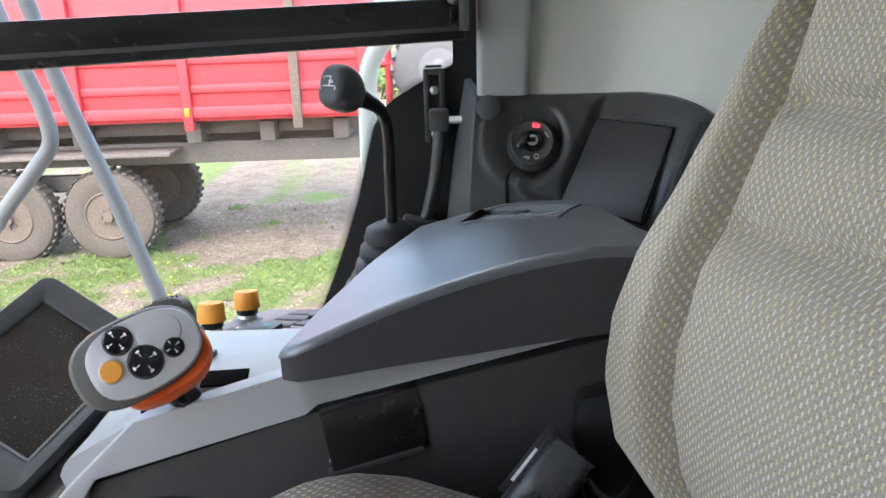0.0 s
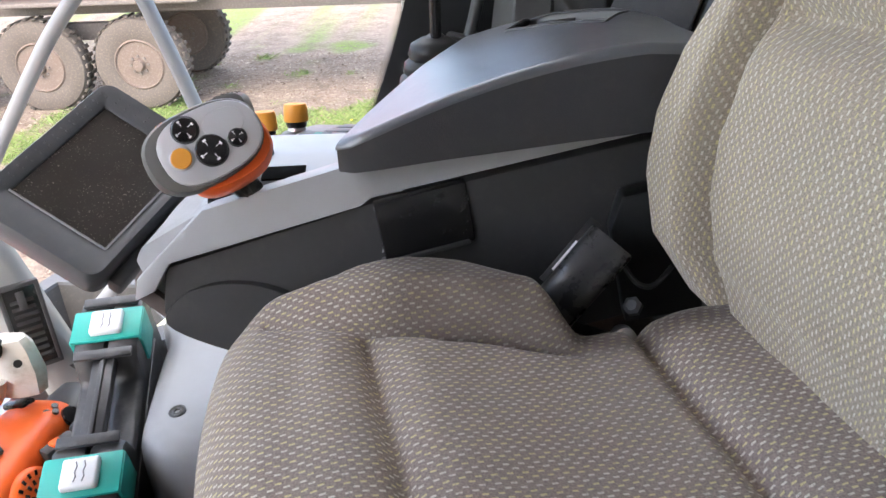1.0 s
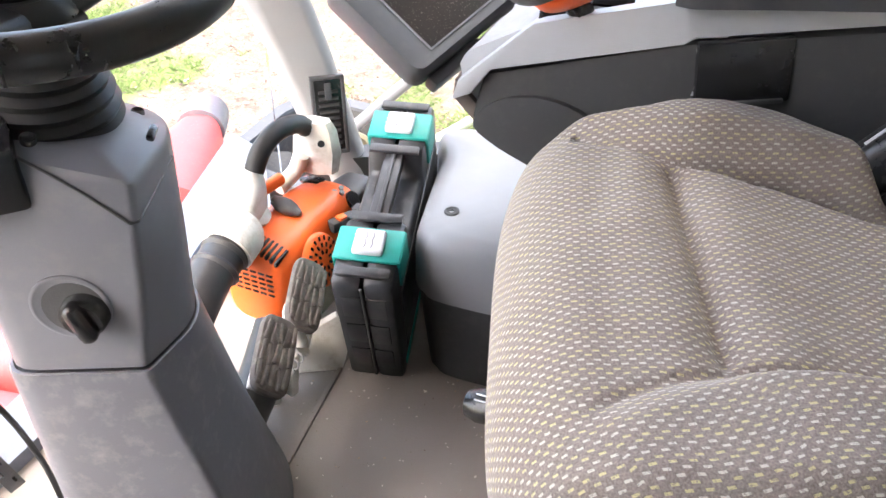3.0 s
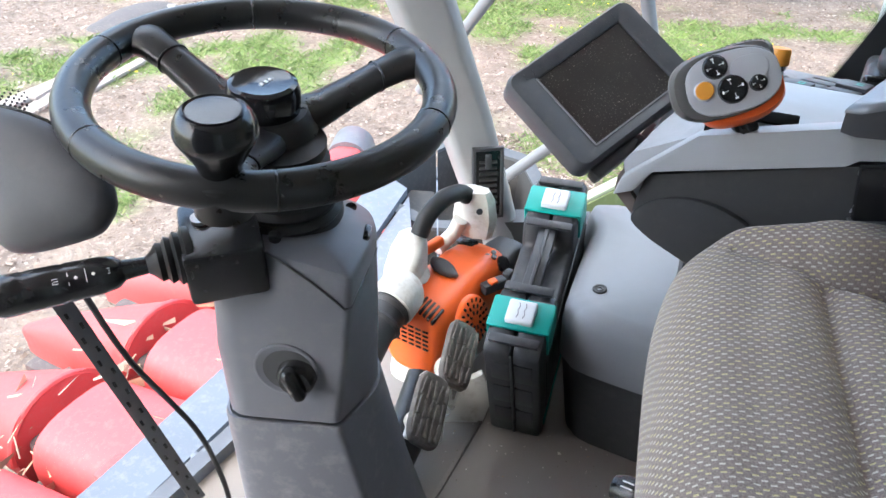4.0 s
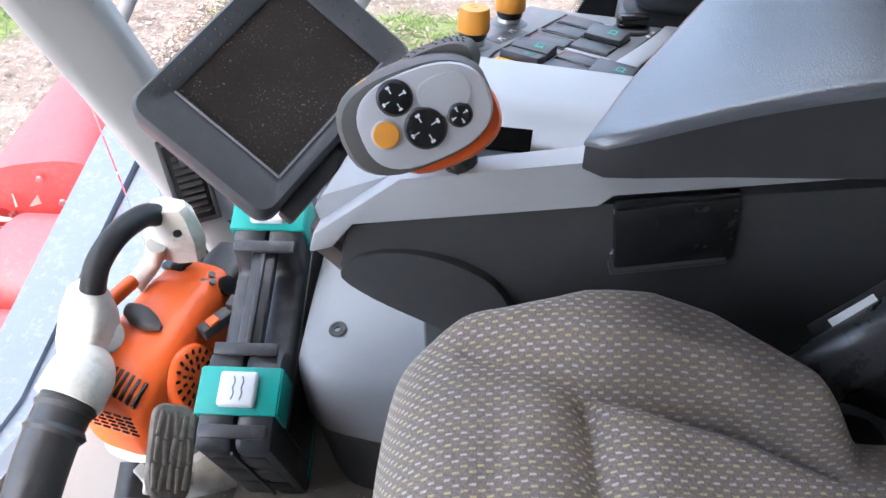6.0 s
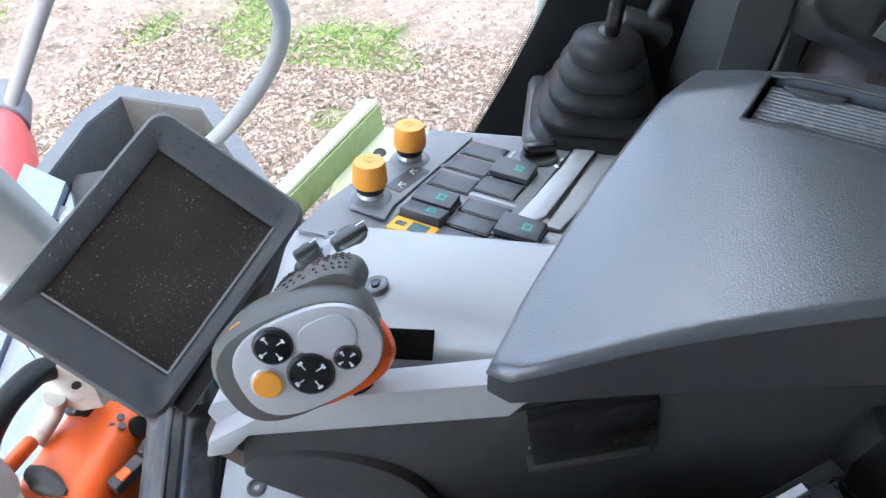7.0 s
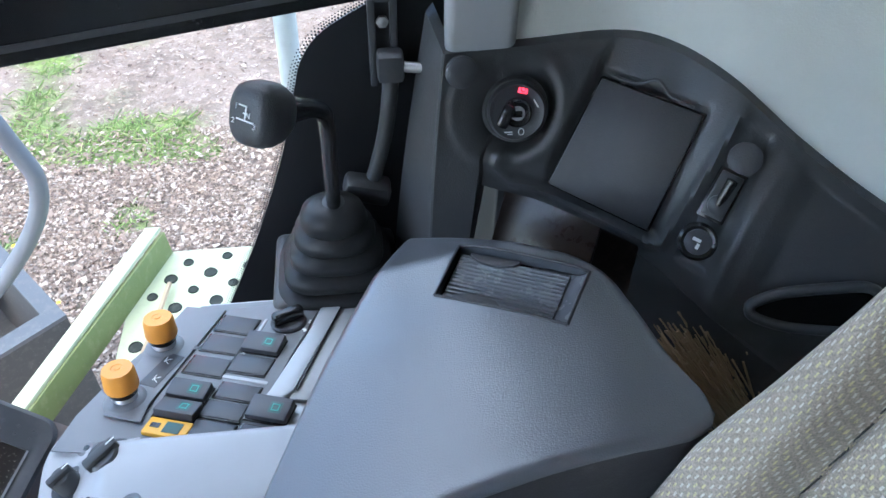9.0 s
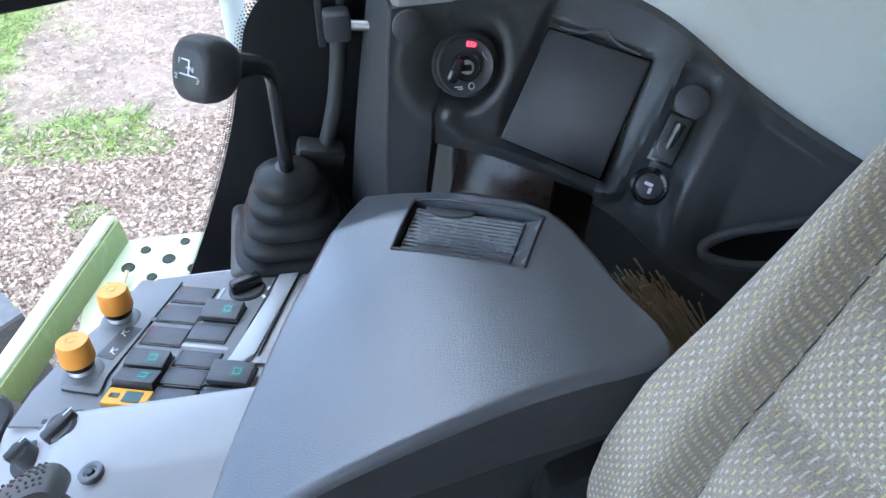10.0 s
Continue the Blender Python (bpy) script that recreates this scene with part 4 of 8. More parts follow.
def build_header():
    t = thing("maize_header", (-1.9, 1.2, GROUND), "red maize header with pointed snouts in front of the cab", "harvester header")
    dark = plastic("grimy_steel", (0.09, 0.075, 0.07), 0.8, 80, 0.3, 0.5)

    def hood(ax, ay, az, bx, by, bz, w0, w1, h0, h1, name, label, n=9):
        a, b = V(ax, ay, az), V(bx, by, bz)
        d = (b - a).normalized()
        side = V(-d.y, d.x, 0).normalized()
        rings = []
        for i in range(n):
            s = i / (n - 1)
            c = a + (b - a) * s
            w, h = w0 + (w1 - w0) * s ** 0.8, h0 + (h1 - h0) * s ** 0.8
            rings.append([c + side * w * math.copysign(abs(math.cos(q)) ** 0.7, math.cos(q)) + V(0, 0, 1) * (h * math.sin(q) ** 0.7) for q in [math.pi * k / 16 for k in range(17)]] + [c - side * w * 0.9 - V(0, 0, 0.12), c + side * w * 0.9 - V(0, 0, 0.12)])
        return part(name, loft(rings), M_RED, t, label)
    for k in range(5):
        y = -0.10 + 0.46 * k
        hood(-3.20, y + 0.02, -1.36, -2.16, y, -1.03, 0.03, 0.200, 0.03, 0.20, "snout_cone", "red plastic snout cone")
        hood(-2.05, y, -1.02, -1.42, y + 0.01, -0.92, 0.205, 0.222, 0.18, 0.16, "snout_hood", "red snout hood")
        part("hinge_band", tube([V(-2.17, y + 0.205 * math.cos(q), -1.03 + 0.205 * math.sin(q)) for q in [math.pi * i / 14 for i in range(15)]], 0.014, 8), M_RED, t)
        part("gap_plate", box((-2.10, y, -1.09), (0.14, 0.30, 0.26), None, 0.03), dark, t, "grimy steel link behind the cone")
        part("gathering_channel", box((-2.0, y + 0.23, -1.22), (1.5, 0.07, 0.14), None, 0.02), dark, t)
        for i in range(7):
            part("guide_link", box((-2.5 + 0.16 * i, y + 0.23, -1.14), (0.10, 0.055, 0.03), Matrix.Rotation(0.3 * (i % 3 - 1), 4, "Z"), 0.008), dark, t)
    # end divider with a grey nose
    hood(-2.50, 3.00, -1.06, -2.08, 2.04, -0.98, 0.09, 0.25, 0.13, 0.22, "end_divider", "tall red end divider")
    part("divider_nose", turned([(0.125, -0.07), (0.125, 0.0), (0.120, 0.13), (0.09, 0.18), (0, 0.19)], (-2.49, 2.98, -1.00), (-0.40, 0.90, 0.05), 20), plastic("nose_plastic", (0.12, 0.125, 0.14), 0.45, 60, 0.1, 0.3), t, "grey nose cap")
    for sx, sz in ((-0.10, 0.06), (0.02, 0.10), (0.12, 0.04)):
        part("divider_bolt", turned([(0.014, 0), (0.014, 0.012), (0, 0.014)], V(-2.08 + sx, 2.035 - 0.4 * sx, -0.92 + sz), (0.4, -0.9, 0), 6), M_METAL, t)
    part("back_beam", box((-1.28, 0.85, -1.0), (0.22, 2.9, 0.35), None, 0.04), M_RED, t, "red cross beam")
    part("beam_step", box((-1.38, 0.85, -0.80), (0.10, 2.9, 0.05), None, 0.015), M_RED, t)
    for y in (0.59, 1.05, 1.51, 1.97):
        part("bolt_lug", box((-1.52, y, -0.66), (0.06, 0.10, 0.08), None, 0.015), M_RED, t)
    part("carrier", box((-1.4, 1.3, -1.5), (0.5, 2.6, 0.7), None, 0.05), dark, t)
    s = thing("feeder_deck", (-1.05, 0.55, -1.2), "dusty blue-grey sheet deck between cab and header", "machine deck")
    sheet = plastic("blue_grey_sheet", (0.13, 0.15, 0.18), 0.45, 80, 0.15, 0.6)
    part("sheet", slab2([(-0.88, -0.3, -0.44), (-0.88, 1.15, -0.44), (-1.50, 2.06, -0.52), (-1.27, 1.0, -0.515), (-1.25, -0.3, -0.515)], (0, 0, -0.04)), sheet, s)
    pale = plastic("pale_blue_sheet", (0.12, 0.142, 0.17), 0.4, 80, 0.15, 0.3, (0.4, 0.38, 0.35))
    part("edge_flange", slab2([(-1.25, -0.3, -0.50), (-1.27, 1.0, -0.50), (-1.52, 2.08, -0.50), (-1.70, 2.15, -0.50), (-1.43, 1.1, -0.50), (-1.41, 0.5, -0.50), (-1.40, -0.3, -0.50)], (0, 0, -0.03)), pale, s, "pale blue folded edge of the deck")
    part("sheet_ridge", tube([(-0.92, 0.62, -0.435), (-1.26, 0.66, -0.505)], 0.014, 8), sheet, s)
    part("clutter_block", box((-1.08, 0.42, -0.50), (0.16, 0.12, 0.08), Matrix.Rotation(0.4, 4, "Z"), 0.015), M_CHASSIS, s, "small grey bracket with chaff")
    part("deck_support", box((-1.15, 0.4, -1.2), (0.4, 0.9, 1.1), None, 0.04), M_CHASSIS, s)
    # loose stalks left in the header
    rng = random.Random(21)
    vs, fs = [], []
    for k in range(340):
        y0 = -0.10 + 0.46 * rng.randrange(5) + rng.uniform(-0.24, 0.24)
        x0 = rng.choice((rng.uniform(-2.18, -2.03), rng.uniform(-1.6, -1.3), rng.uniform(-2.4, -1.4)))
        z0 = -0.80 + rng.uniform(-0.06, 0.03) if x0 > -1.7 else -0.93 + rng.uniform(-0.12, 0.06)
        a = rng.uniform(0, 6.28)
        L = rng.uniform(0.03, 0.16)
        w = rng.uniform(0.0015, 0.005)
        dx, dy = math.cos(a) * L, math.sin(a) * L
        k0 = len(vs)
        vs.extend([(x0 - dy / L * w, y0 + dx / L * w, z0), (x0 + dy / L * w, y0 - dx / L * w, z0), (x0 + dx + dy / L * w, y0 + dy - dx / L * w, z0 + rng.uniform(-0.03, 0.04)), (x0 + dx, y0 + dy + w, z0 + 0.02)])
        fs.append((k0, k0 + 1, k0 + 2, k0 + 3))
    stuff("crop_residue", vs, fs, island_colours("dry_stalks", [(0.5, 0.4, 0.27), (0.62, 0.53, 0.38), (0.4, 0.3, 0.2), (0.7, 0.64, 0.52)]), "pale dry maize stalks caught in the header", "crop residue")


build_header()


def build_yard_clutter():
    """Weathered boards and pale rubble lying on the ground ahead."""
    wood = plastic("grey_board", (0.30, 0.265, 0.235), 0.85, 60, 0.4, 0.4)
    rng = random.Random(8)
    spots = [(-6.70, 4.25, 1.9, 0.17, 1.80), (-6.98, 4.45, 1.6, 0.14, 1.92), (-6.52, 4.55, 1.4, 0.12, 1.74), (-7.0, 5.3, 1.9, 0.16, 1.85), (-7.25, 5.5, 1.5, 0.12, 1.97), (-7.16, 6.15, 1.1, 0.15, 1.78), (-6.82, 3.85, 1.2, 0.2, 1.70), (-7.5, 6.1, 0.9, 0.10, 2.2)]
    for x, y, L, w, a in spots:
        b = box((x, y, ground_height(x, y) + 0.03), (L, w, 0.035), Matrix.Rotation(a, 4, "Z") @ Matrix.Rotation(rng.uniform(-0.03, 0.03), 4, "Y"), 0.006)
        whole("old_board", b, wood, "weathered grey board lying on the ground", "board", "boards on the ground")
    pale = plastic("pale_rubble", (0.62, 0.58, 0.53), 0.9, 40, 0.5, 0.4)
    for x, y, L, w, a in ((-7.35, 7.5, 0.8, 0.55, 0.6), (-6.35, 2.95, 0.5, 0.5, 0.2), (-7.9, 7.9, 0.6, 0.4, 1.0)):
        whole("concrete_slab", box((x, y, ground_height(x, y) + 0.02), (L, w, 0.06), Matrix.Rotation(a, 4, "Z"), 0.012), pale, "pale broken concrete slab on the ground", "slab", "concrete slabs")
    rim = [V(-7.85 + (0.75 + 0.15 * math.sin(3 * a)) * math.cos(a) * 0.5, 5.95 + (0.75 + 0.12 * math.cos(2 * a)) * math.sin(a), 0) for a in [2 * math.pi * k / 24 for k in range(24)]]
    c = V(-7.85, 5.95, 0)
    rings = [[V(p.x, p.y, ground_height(p.x, p.y) + h) for p in [c + (q - c) * s for q in rim]] for s, h in ((1.0, -0.02), (0.9, 0.03), (0.6, 0.05), (0.2, 0.06))]
    whole("ash_heap", loft(rings), plastic("ash", (0.09, 0.085, 0.085), 0.95, 30, 0.8, 0.5), "dark flat heap of ash on the ground", "ash heap")


build_yard_clutter()


# ---- seat ----
def grid_mesh(fn, nu, nv, even=False):
    """A sheet fn(s, t); its UVs run in metres along the rows."""
    bm = bmesh.new()
    uvl = bm.loops.layers.uv.new("UVMap")
    P = [[fn(i / (nu - 1), j / (nv - 1)) for i in range(nu)] for j in range(nv)]
    vs = [[bm.verts.new(p) for p in row] for row in P]
    U = [[0.0] * nu for _ in range(nv)]
    W = [[0.0] * nu for _ in range(nv)]
    cu = nu // 2
    for j in range(nv):
        for i in range(cu + 1, nu):
            U[j][i] = U[j][i - 1] + (P[j][i] - P[j][i - 1]).length
        for i in range(cu - 1, -1, -1):
            U[j][i] = U[j][i + 1] - (P[j][i] - P[j][i + 1]).length
    for i in range(nu):
        for j in range(1, nv):
            W[j][i] = W[j - 1][i] + (P[j][i] - P[j - 1][i]).length
    mid = [W[j][cu] for j in range(nv)]
    if even:
        U = [[sum(U[k][i] for k in range(max(0, j - 22), min(nv, j + 23))) / (min(nv, j + 23) - max(0, j - 22)) for i in range(nu)] for j in range(nv)]
        mid = [0.86 * j / (nv - 1) for j in range(nv)]
        W = [[m] * nu for m in mid]
    for j in range(nv - 1):
        for i in range(nu - 1):
            f = bm.faces.new((vs[j][i], vs[j][i + 1], vs[j + 1][i + 1], vs[j + 1][i]))
            for l, (a, b) in zip(f.loops, ((j, i), (j, i + 1), (j + 1, i + 1), (j + 1, i))):
                l[uvl].uv = (U[a][b], 0.5 * W[a][b] + 0.5 * mid[a])
    return bm


def groove(d, w, depth):
    return -depth * math.exp(-(d / w) ** 2)


SEAT_Y = 0.43
SEAT_TURN = Matrix.Translation((0.08, SEAT_Y, 0)) @ Matrix.Rotation(radians(15), 4, "Z")


def cushion_point(s, t):
    """s across the seat, t from the front's underside to the back; turned with the seat."""
    w = (s - 0.5) * 2
    right = w > 0
    round_y = (0.030 if right else 0.05) * w ** 4
    if t < 0.22:
        k = t / 0.22
        ang = math.pi * 0.5 * k
        x = -0.225 + round_y + 0.0765 * (1 - math.cos(ang)) - 0.010 * math.sin(math.pi * k)
        z = 0.395 + 0.140 * math.sin(ang)
    else:
        k = (t - 0.22) / 0.78
        x = -0.225 + round_y + 0.0765 + k * 0.50
        z = 0.535
    if right:
        half = lerp_table([(-0.23, 0.272), (-0.15, 0.288), (-0.05, 0.294), (0.0, 0.284), (0.04, 0.262), (0.08, 0.225), (0.11, 0.198), (0.14, 0.180), (0.17, 0.176), (0.4, 0.176)], x)
        inner = lerp_table([(-0.23, 0.262), (-0.172, 0.232), (-0.12, 0.206), (-0.058, 0.180), (0.05, 0.150), (0.126, 0.112)], x)
    else:
        half = lerp_table([(-0.23, 0.235), (-0.15, 0.252), (-0.05, 0.262), (0.03, 0.256), (0.07, 0.235), (0.10, 0.205), (0.13, 0.185), (0.4, 0.18)], x)
        inner = lerp_table([(-0.22, 0.182), (-0.19, 0.168), (-0.13, 0.140), (-0.058, 0.112), (0.11, 0.120)], x)
    y = 0.008 + w * half
    b = abs(w) * half
    stop = 0.095 if right else 0.098
    end = 1 - smooth01((x - stop) / (0.045 if right else 0.028))
    front = smooth01((x + (0.225 if right else 0.20)) / 0.10)
    bol = smooth01((b - inner) / (0.045 - 0.018 * smooth01((x + 0.02) / 0.08) if right else 0.034)) * end * front
    z += (0.045 if right else 0.038) * bol * (0.45 + 0.55 * smooth01((x + 0.14) / 0.14))
    z -= 0.014 * smooth01((x + 0.05) / 0.2) * (1 - bol) * (1 - (b / 0.3) ** 2)
    z += 0.006 * math.exp(-((x + 0.10) / 0.035) ** 2) * (1 - bol) + 0.005 * math.exp(-((x + 0.02) / 0.03) ** 2) * (1 - bol)
    if t >= 0.2:
        mid = 1 - smooth01((b - inner + 0.02) / 0.03)
        g1 = groove(x + 0.060, 0.0080, 0.010) * mid + groove(x + 0.060, 0.024, 0.004) * mid
        g2 = groove(b - inner, 0.0065, 0.008) * (0.25 + 0.75 * end) * (0.45 + 0.55 * smooth01((x + 0.075) / 0.03)) * smooth01((0.150 - x) / 0.02)
        z += min(g1, g2)
        z += groove(x - 0.195, 0.010, 0.014)
        z += 0.012 * smooth01((x - 0.19) / 0.05)
    edge = max(0.0, (b - half + 0.05) / 0.05)
    z -= 0.10 * edge ** 2.2 * (0.4 + 0.6 * smooth01((z - 0.40) / 0.12))
    z += 0.0018 * noise.noise(Vector((x * 18, y * 18, 0.0))) + 0.0012 * noise.noise(Vector((x * 45, y * 20, 3.0)))
    return SEAT_TURN @ V(x, y, z)


def back_seam(z):
    """Where the bolster's seam runs, as a share of the half width."""
    return lerp_table([(0.50, 0.62), (0.60, 0.63), (0.72, 0.66), (0.80, 0.70), (0.91, 0.765), (0.98, 0.83), (1.10, 0.88), (1.30, 0.90)], z)


def back_point(s, t):
    """s across, t up the backrest; turned with the seat."""
    z = 0.505 + t * 0.78
    crest = lerp_table([(0.50, 0.300), (0.53, 0.272), (0.58, 0.246), (0.64, 0.240), (0.70, 0.247), (0.76, 0.268), (0.82, 0.300), (0.90, 0.338), (1.0, 0.380), (1.1, 0.432), (1.3, 0.53)], z)
    half = lerp_table([(0.50, 0.165), (0.53, 0.205), (0.58, 0.250), (0.66, 0.268), (0.76, 0.266), (0.86, 0.250), (0.98, 0.234), (1.3, 0.19)], z)
    y = (s - 0.5) * 2 * half
    b = abs(y) / half
    seam = back_seam(z)
    bol = smooth01((b - seam + 0.02) / 0.10)
    x = crest + 0.026 * (1 - bol) * smooth01((z - 0.5) / 0.08)
    x += 0.11 * max(0, (b - 0.87) / 0.13) ** 2.2
    x -= groove(b - seam, 0.024, 0.026)
    inner = smooth01((seam - 0.01 - b) / 0.10)
    for zc in (0.800, 0.904, 1.03):
        x -= inner * groove(z - zc + 0.012 * (b - 0.4), 0.013, 0.022)
        x -= inner * 0.007 * math.exp(-((z - zc + 0.045) / 0.03) ** 2)
    x += 0.0016 * noise.noise(Vector((z * 18, y * 18, 5.0)))
    return SEAT_TURN @ V(x, y + 0.005, z)


def build_seat():
    t = thing("driver_seat", (0.12, SEAT_Y, 0.0), "taupe patterned cloth driver seat with sculpted cushion", "seat")
    cu = part("cushion", grid_mesh(cushion_point, 170, 170), M_FABRIC, t, "brown-grey cloth cushion with side bolsters and a soiled patch", angle=80)
    back = SEAT_TURN.inverted() @ Matrix.Translation(root_of(t))
    soil = cu.data.attributes.new("soil", "FLOAT", "POINT")

    def soiled(p):
        q = back @ p
        inner = lerp_table([(-0.23, 0.262), (-0.172, 0.232), (-0.058, 0.180), (0.05, 0.150), (0.126, 0.112)], q.x)
        on = smooth01((q.y - inner + 0.012) / 0.03)
        return 0.74 * on * smooth01((q.x + 0.10) / 0.12) + 0.18 * math.exp(-((q.x - 0.06) / 0.09) ** 2 - (q.y / 0.12) ** 2)
    soil.data.foreach_set("value", [soiled(v.co) for v in cu.data.vertices])
    part("backrest", grid_mesh(back_point, 150, 190, True), M_FABRIC_BACK, t, "paler grey-beige cloth backrest with shade lines in its seams", angle=80)
    # thin black tubes stand in for the shade in the bolster seams
    for sgn in (-1, 1):
        part("seam_shade", tube([back_point(0.5 + sgn * 0.5 * back_seam(0.505 + 0.78 * (0.04 + 0.92 * k / 60)), 0.04 + 0.92 * k / 60) + V(0.0005, 0, 0) for k in range(61)], 0.0017, 8), M_TRIM, t, "black line standing in for shade along the bolster seam")
    R = SEAT_TURN.to_3x3().to_4x4()

    def S(x, y, z):
        return SEAT_TURN @ V(x, y, z)
    part("cushion_base", box(S(0.02, 0.01, 0.385), (0.44, 0.49, 0.07), R, 0.03), M_TRIM, t, "black seat pan")
    part("back_shell", slab([S(0.36, -0.19, 0.53), S(0.36, 0.19, 0.53), S(0.62, 0.16, 1.28), S(0.62, -0.16, 1.28)], (0.06, 0, -0.02), 0.02), M_TRIM, t, "black shell behind the backrest")
    part("suspension_bellows", loft([[S(0.05 + sx * (0.17 + d), sy * (0.19 + d), z) for sx, sy in ((-1, -1), (1, -1), (1, 1), (-1, 1))] for z, d in ((0.345, 0.02), (0.31, 0.0), (0.28, 0.02), (0.25, 0.0), (0.22, 0.02), (0.19, 0.0), (0.16, 0.02), (0.10, 0.01))]), M_RUBBER, t, "black pleated bellows")
    part("base_plate", box(S(0.05, 0.0, 0.052), (0.42, 0.44, 0.10), R, 0.01), M_TRIM2, t)
    lv = part("front_knob", turned([(0.012, -0.03), (0.016, 0.0), (0.017, 0.02), (0.013, 0.032), (0, 0.034)], V(-0.128, 0.380, 0.36), V(-0.9, 0.1, -0.15), 20), M_BLACK, t, "glossy black adjuster knob with white marks")
    part("knob_print", join(box(V(-0.145, 0.379, 0.3745), (0.012, 0.0015, 0.0008)), box(V(-0.145, 0.372, 0.374), (0.012, 0.0015, 0.0008))), M_MARK, lv)
    part("side_lever", tube(spline([S(-0.02, 0.235, 0.33), S(-0.10, 0.235, 0.30), S(-0.17, 0.225, 0.22)], 5), 0.013), M_TRIM2, t, "black adjuster lever with white marks")


build_seat()


def build_buckle():
    t = thing("belt_buckle_guide", (0.19, 0.70, 0.45), "black plastic seat belt buckle sleeve with a white label", "seat belt")
    a, b = V(0.152, 0.682, 0.497), V(0.220, 0.709, 0.571)
    ax = (b - a).normalized()
    rot = basis(V(0.85, -0.35, -0.3), ax)
    R3 = rot.to_3x3()

    def oval(c, w, d):
        return [c + R3 @ V(w * math.copysign(abs(math.cos(q)) ** 0.7, math.cos(q)), d * math.copysign(abs(math.sin(q)) ** 0.7, math.sin(q)), 0) for q in [2 * math.pi * k / 32 for k in range(32)]]
    part("sleeve", loft([oval(a, 0.024, 0.019), oval(a + ax * 0.003, 0.0255, 0.0205), oval(b - ax * 0.004, 0.0265, 0.0215), oval(b, 0.025, 0.020), oval(b - ax * 0.001, 0.021, 0.016), oval(b - ax * 0.012, 0.020, 0.015)]), M_SLEEVE, t)
    # black disc as the dark inside of the sleeve
    part("mouth", loft([oval(b - ax * 0.010, 0.0195, 0.0145), oval(b - ax * 0.012, 0.019, 0.014)]), M_PIT, t)
    lab = V(0.176, 0.722, 0.545)
    part("label", box(lab, (0.010, 0.0012, 0.040), rot, 0.0002), M_MARK, t, "white paper label")
    part("backing_blade", box(lab + V(0.004, 0.004, 0.004), (0.016, 0.002, 0.085), rot, 0.0005), M_RUBBER, t)
    part("strap", tube(spline([a + V(0.004, 0.008, -0.01), (0.20, 0.71, 0.46), (0.27, 0.70, 0.44), (0.33, 0.68, 0.43)], 5), 0.02, 10, flat=0.15), M_RUBBER, t)
    part("cable", tube(spline([V(0.232, 0.700, 0.545), V(0.245, 0.690, 0.530), V(0.262, 0.690, 0.528), V(0.285, 0.715, 0.535)], 5), 0.003, 8), M_RUBBER, t)
    part("bolt_head", turned([(0.010, 0), (0.010, 0.008), (0.006, 0.011), (0, 0.011)], (0.238, 0.668, 0.515), (-0.4, -0.6, 0.7), 6), M_TRIM2, t)
    part("anchor", turned([(0.012, 0), (0.012, 0.02), (0.006, 0.024), (0, 0.024)], (0.225, 0.655, 0.49), (0, -1, 0.4), 14), M_METAL, t)
    part("pivot_housing", slab2([(0.235, 0.752, 0.60), (0.33, 0.765, 0.618), (0.34, 0.765, 0.45), (0.25, 0.755, 0.44), (0.225, 0.750, 0.56)], (0, 0.03, 0), 0.004), M_RUBBER, t, "black pivot housing behind the sleeve")


build_buckle()


def build_recliner():
    t = thing("recline_handle", (0.30, 0.31, 0.40), "black seat recline handle with a white symbol", "handle")
    c = V(0.330, 0.345, 0.44)
    n = V(-0.25, -0.55, 0.8).normalized()
    rot = basis(V(0.8, 0.2, 0.3), n)
    R3 = rot.to_3x3()
    out = [V(0.036 * math.cos(a), 0.026 * math.sin(a), 0) for a in [2 * math.pi * k / 24 for k in range(24)]]
    part("paddle", loft([[c + R3 @ (p * s + V(0, 0, h)) for p in out] for s, h in ((0.9, -0.012), (1.0, -0.006), (1.0, 0.002), (0.92, 0.006), (0.4, 0.008))]), M_TRIM, t)
    part("neck", tube(spline([c + R3 @ V(-0.02, -0.004, -0.002), c + R3 @ V(-0.06, -0.012, -0.006), c + R3 @ V(-0.10, -0.01, -0.03)], 5), 0.011, 12), M_TRIM, t)
    part("rail", tube(spline([V(0.44, 0.40, 0.46), V(0.33, 0.365, 0.445), V(0.22, 0.30, 0.43), V(0.12, 0.27, 0.41)], 5), 0.016, 12), M_RUBBER, t, "black rubber edge of the seat pan")
    part("symbol", join(box(c + R3 @ V(-0.006, 0.004, 0.0085), (0.016, 0.004, 0.001), rot @ Matrix.Rotation(-0.5, 4, "Z")), box(c + R3 @ V(-0.012, -0.001, 0.0085), (0.004, 0.008, 0.001), rot), box(c + R3 @ V(0.006, -0.006, 0.0085), (0.010, 0.003, 0.001), rot @ Matrix.Rotation(0.7, 4, "Z"))), M_MARK, t, "white printed symbol")


build_recliner()


# ---- side console ----
def arm_z(x, y):
    z = 0.683 + 0.225 * (x + 0.05)
    z += 0.018 * math.sin(math.pi * min(1, max(0, (x + 0.05) / 0.36)))
    z -= 0.16 * max(0, x - 0.25) + 0.33 * max(0, y - 1.0) + 0.06 * max(0, y - 0.9)
    return z


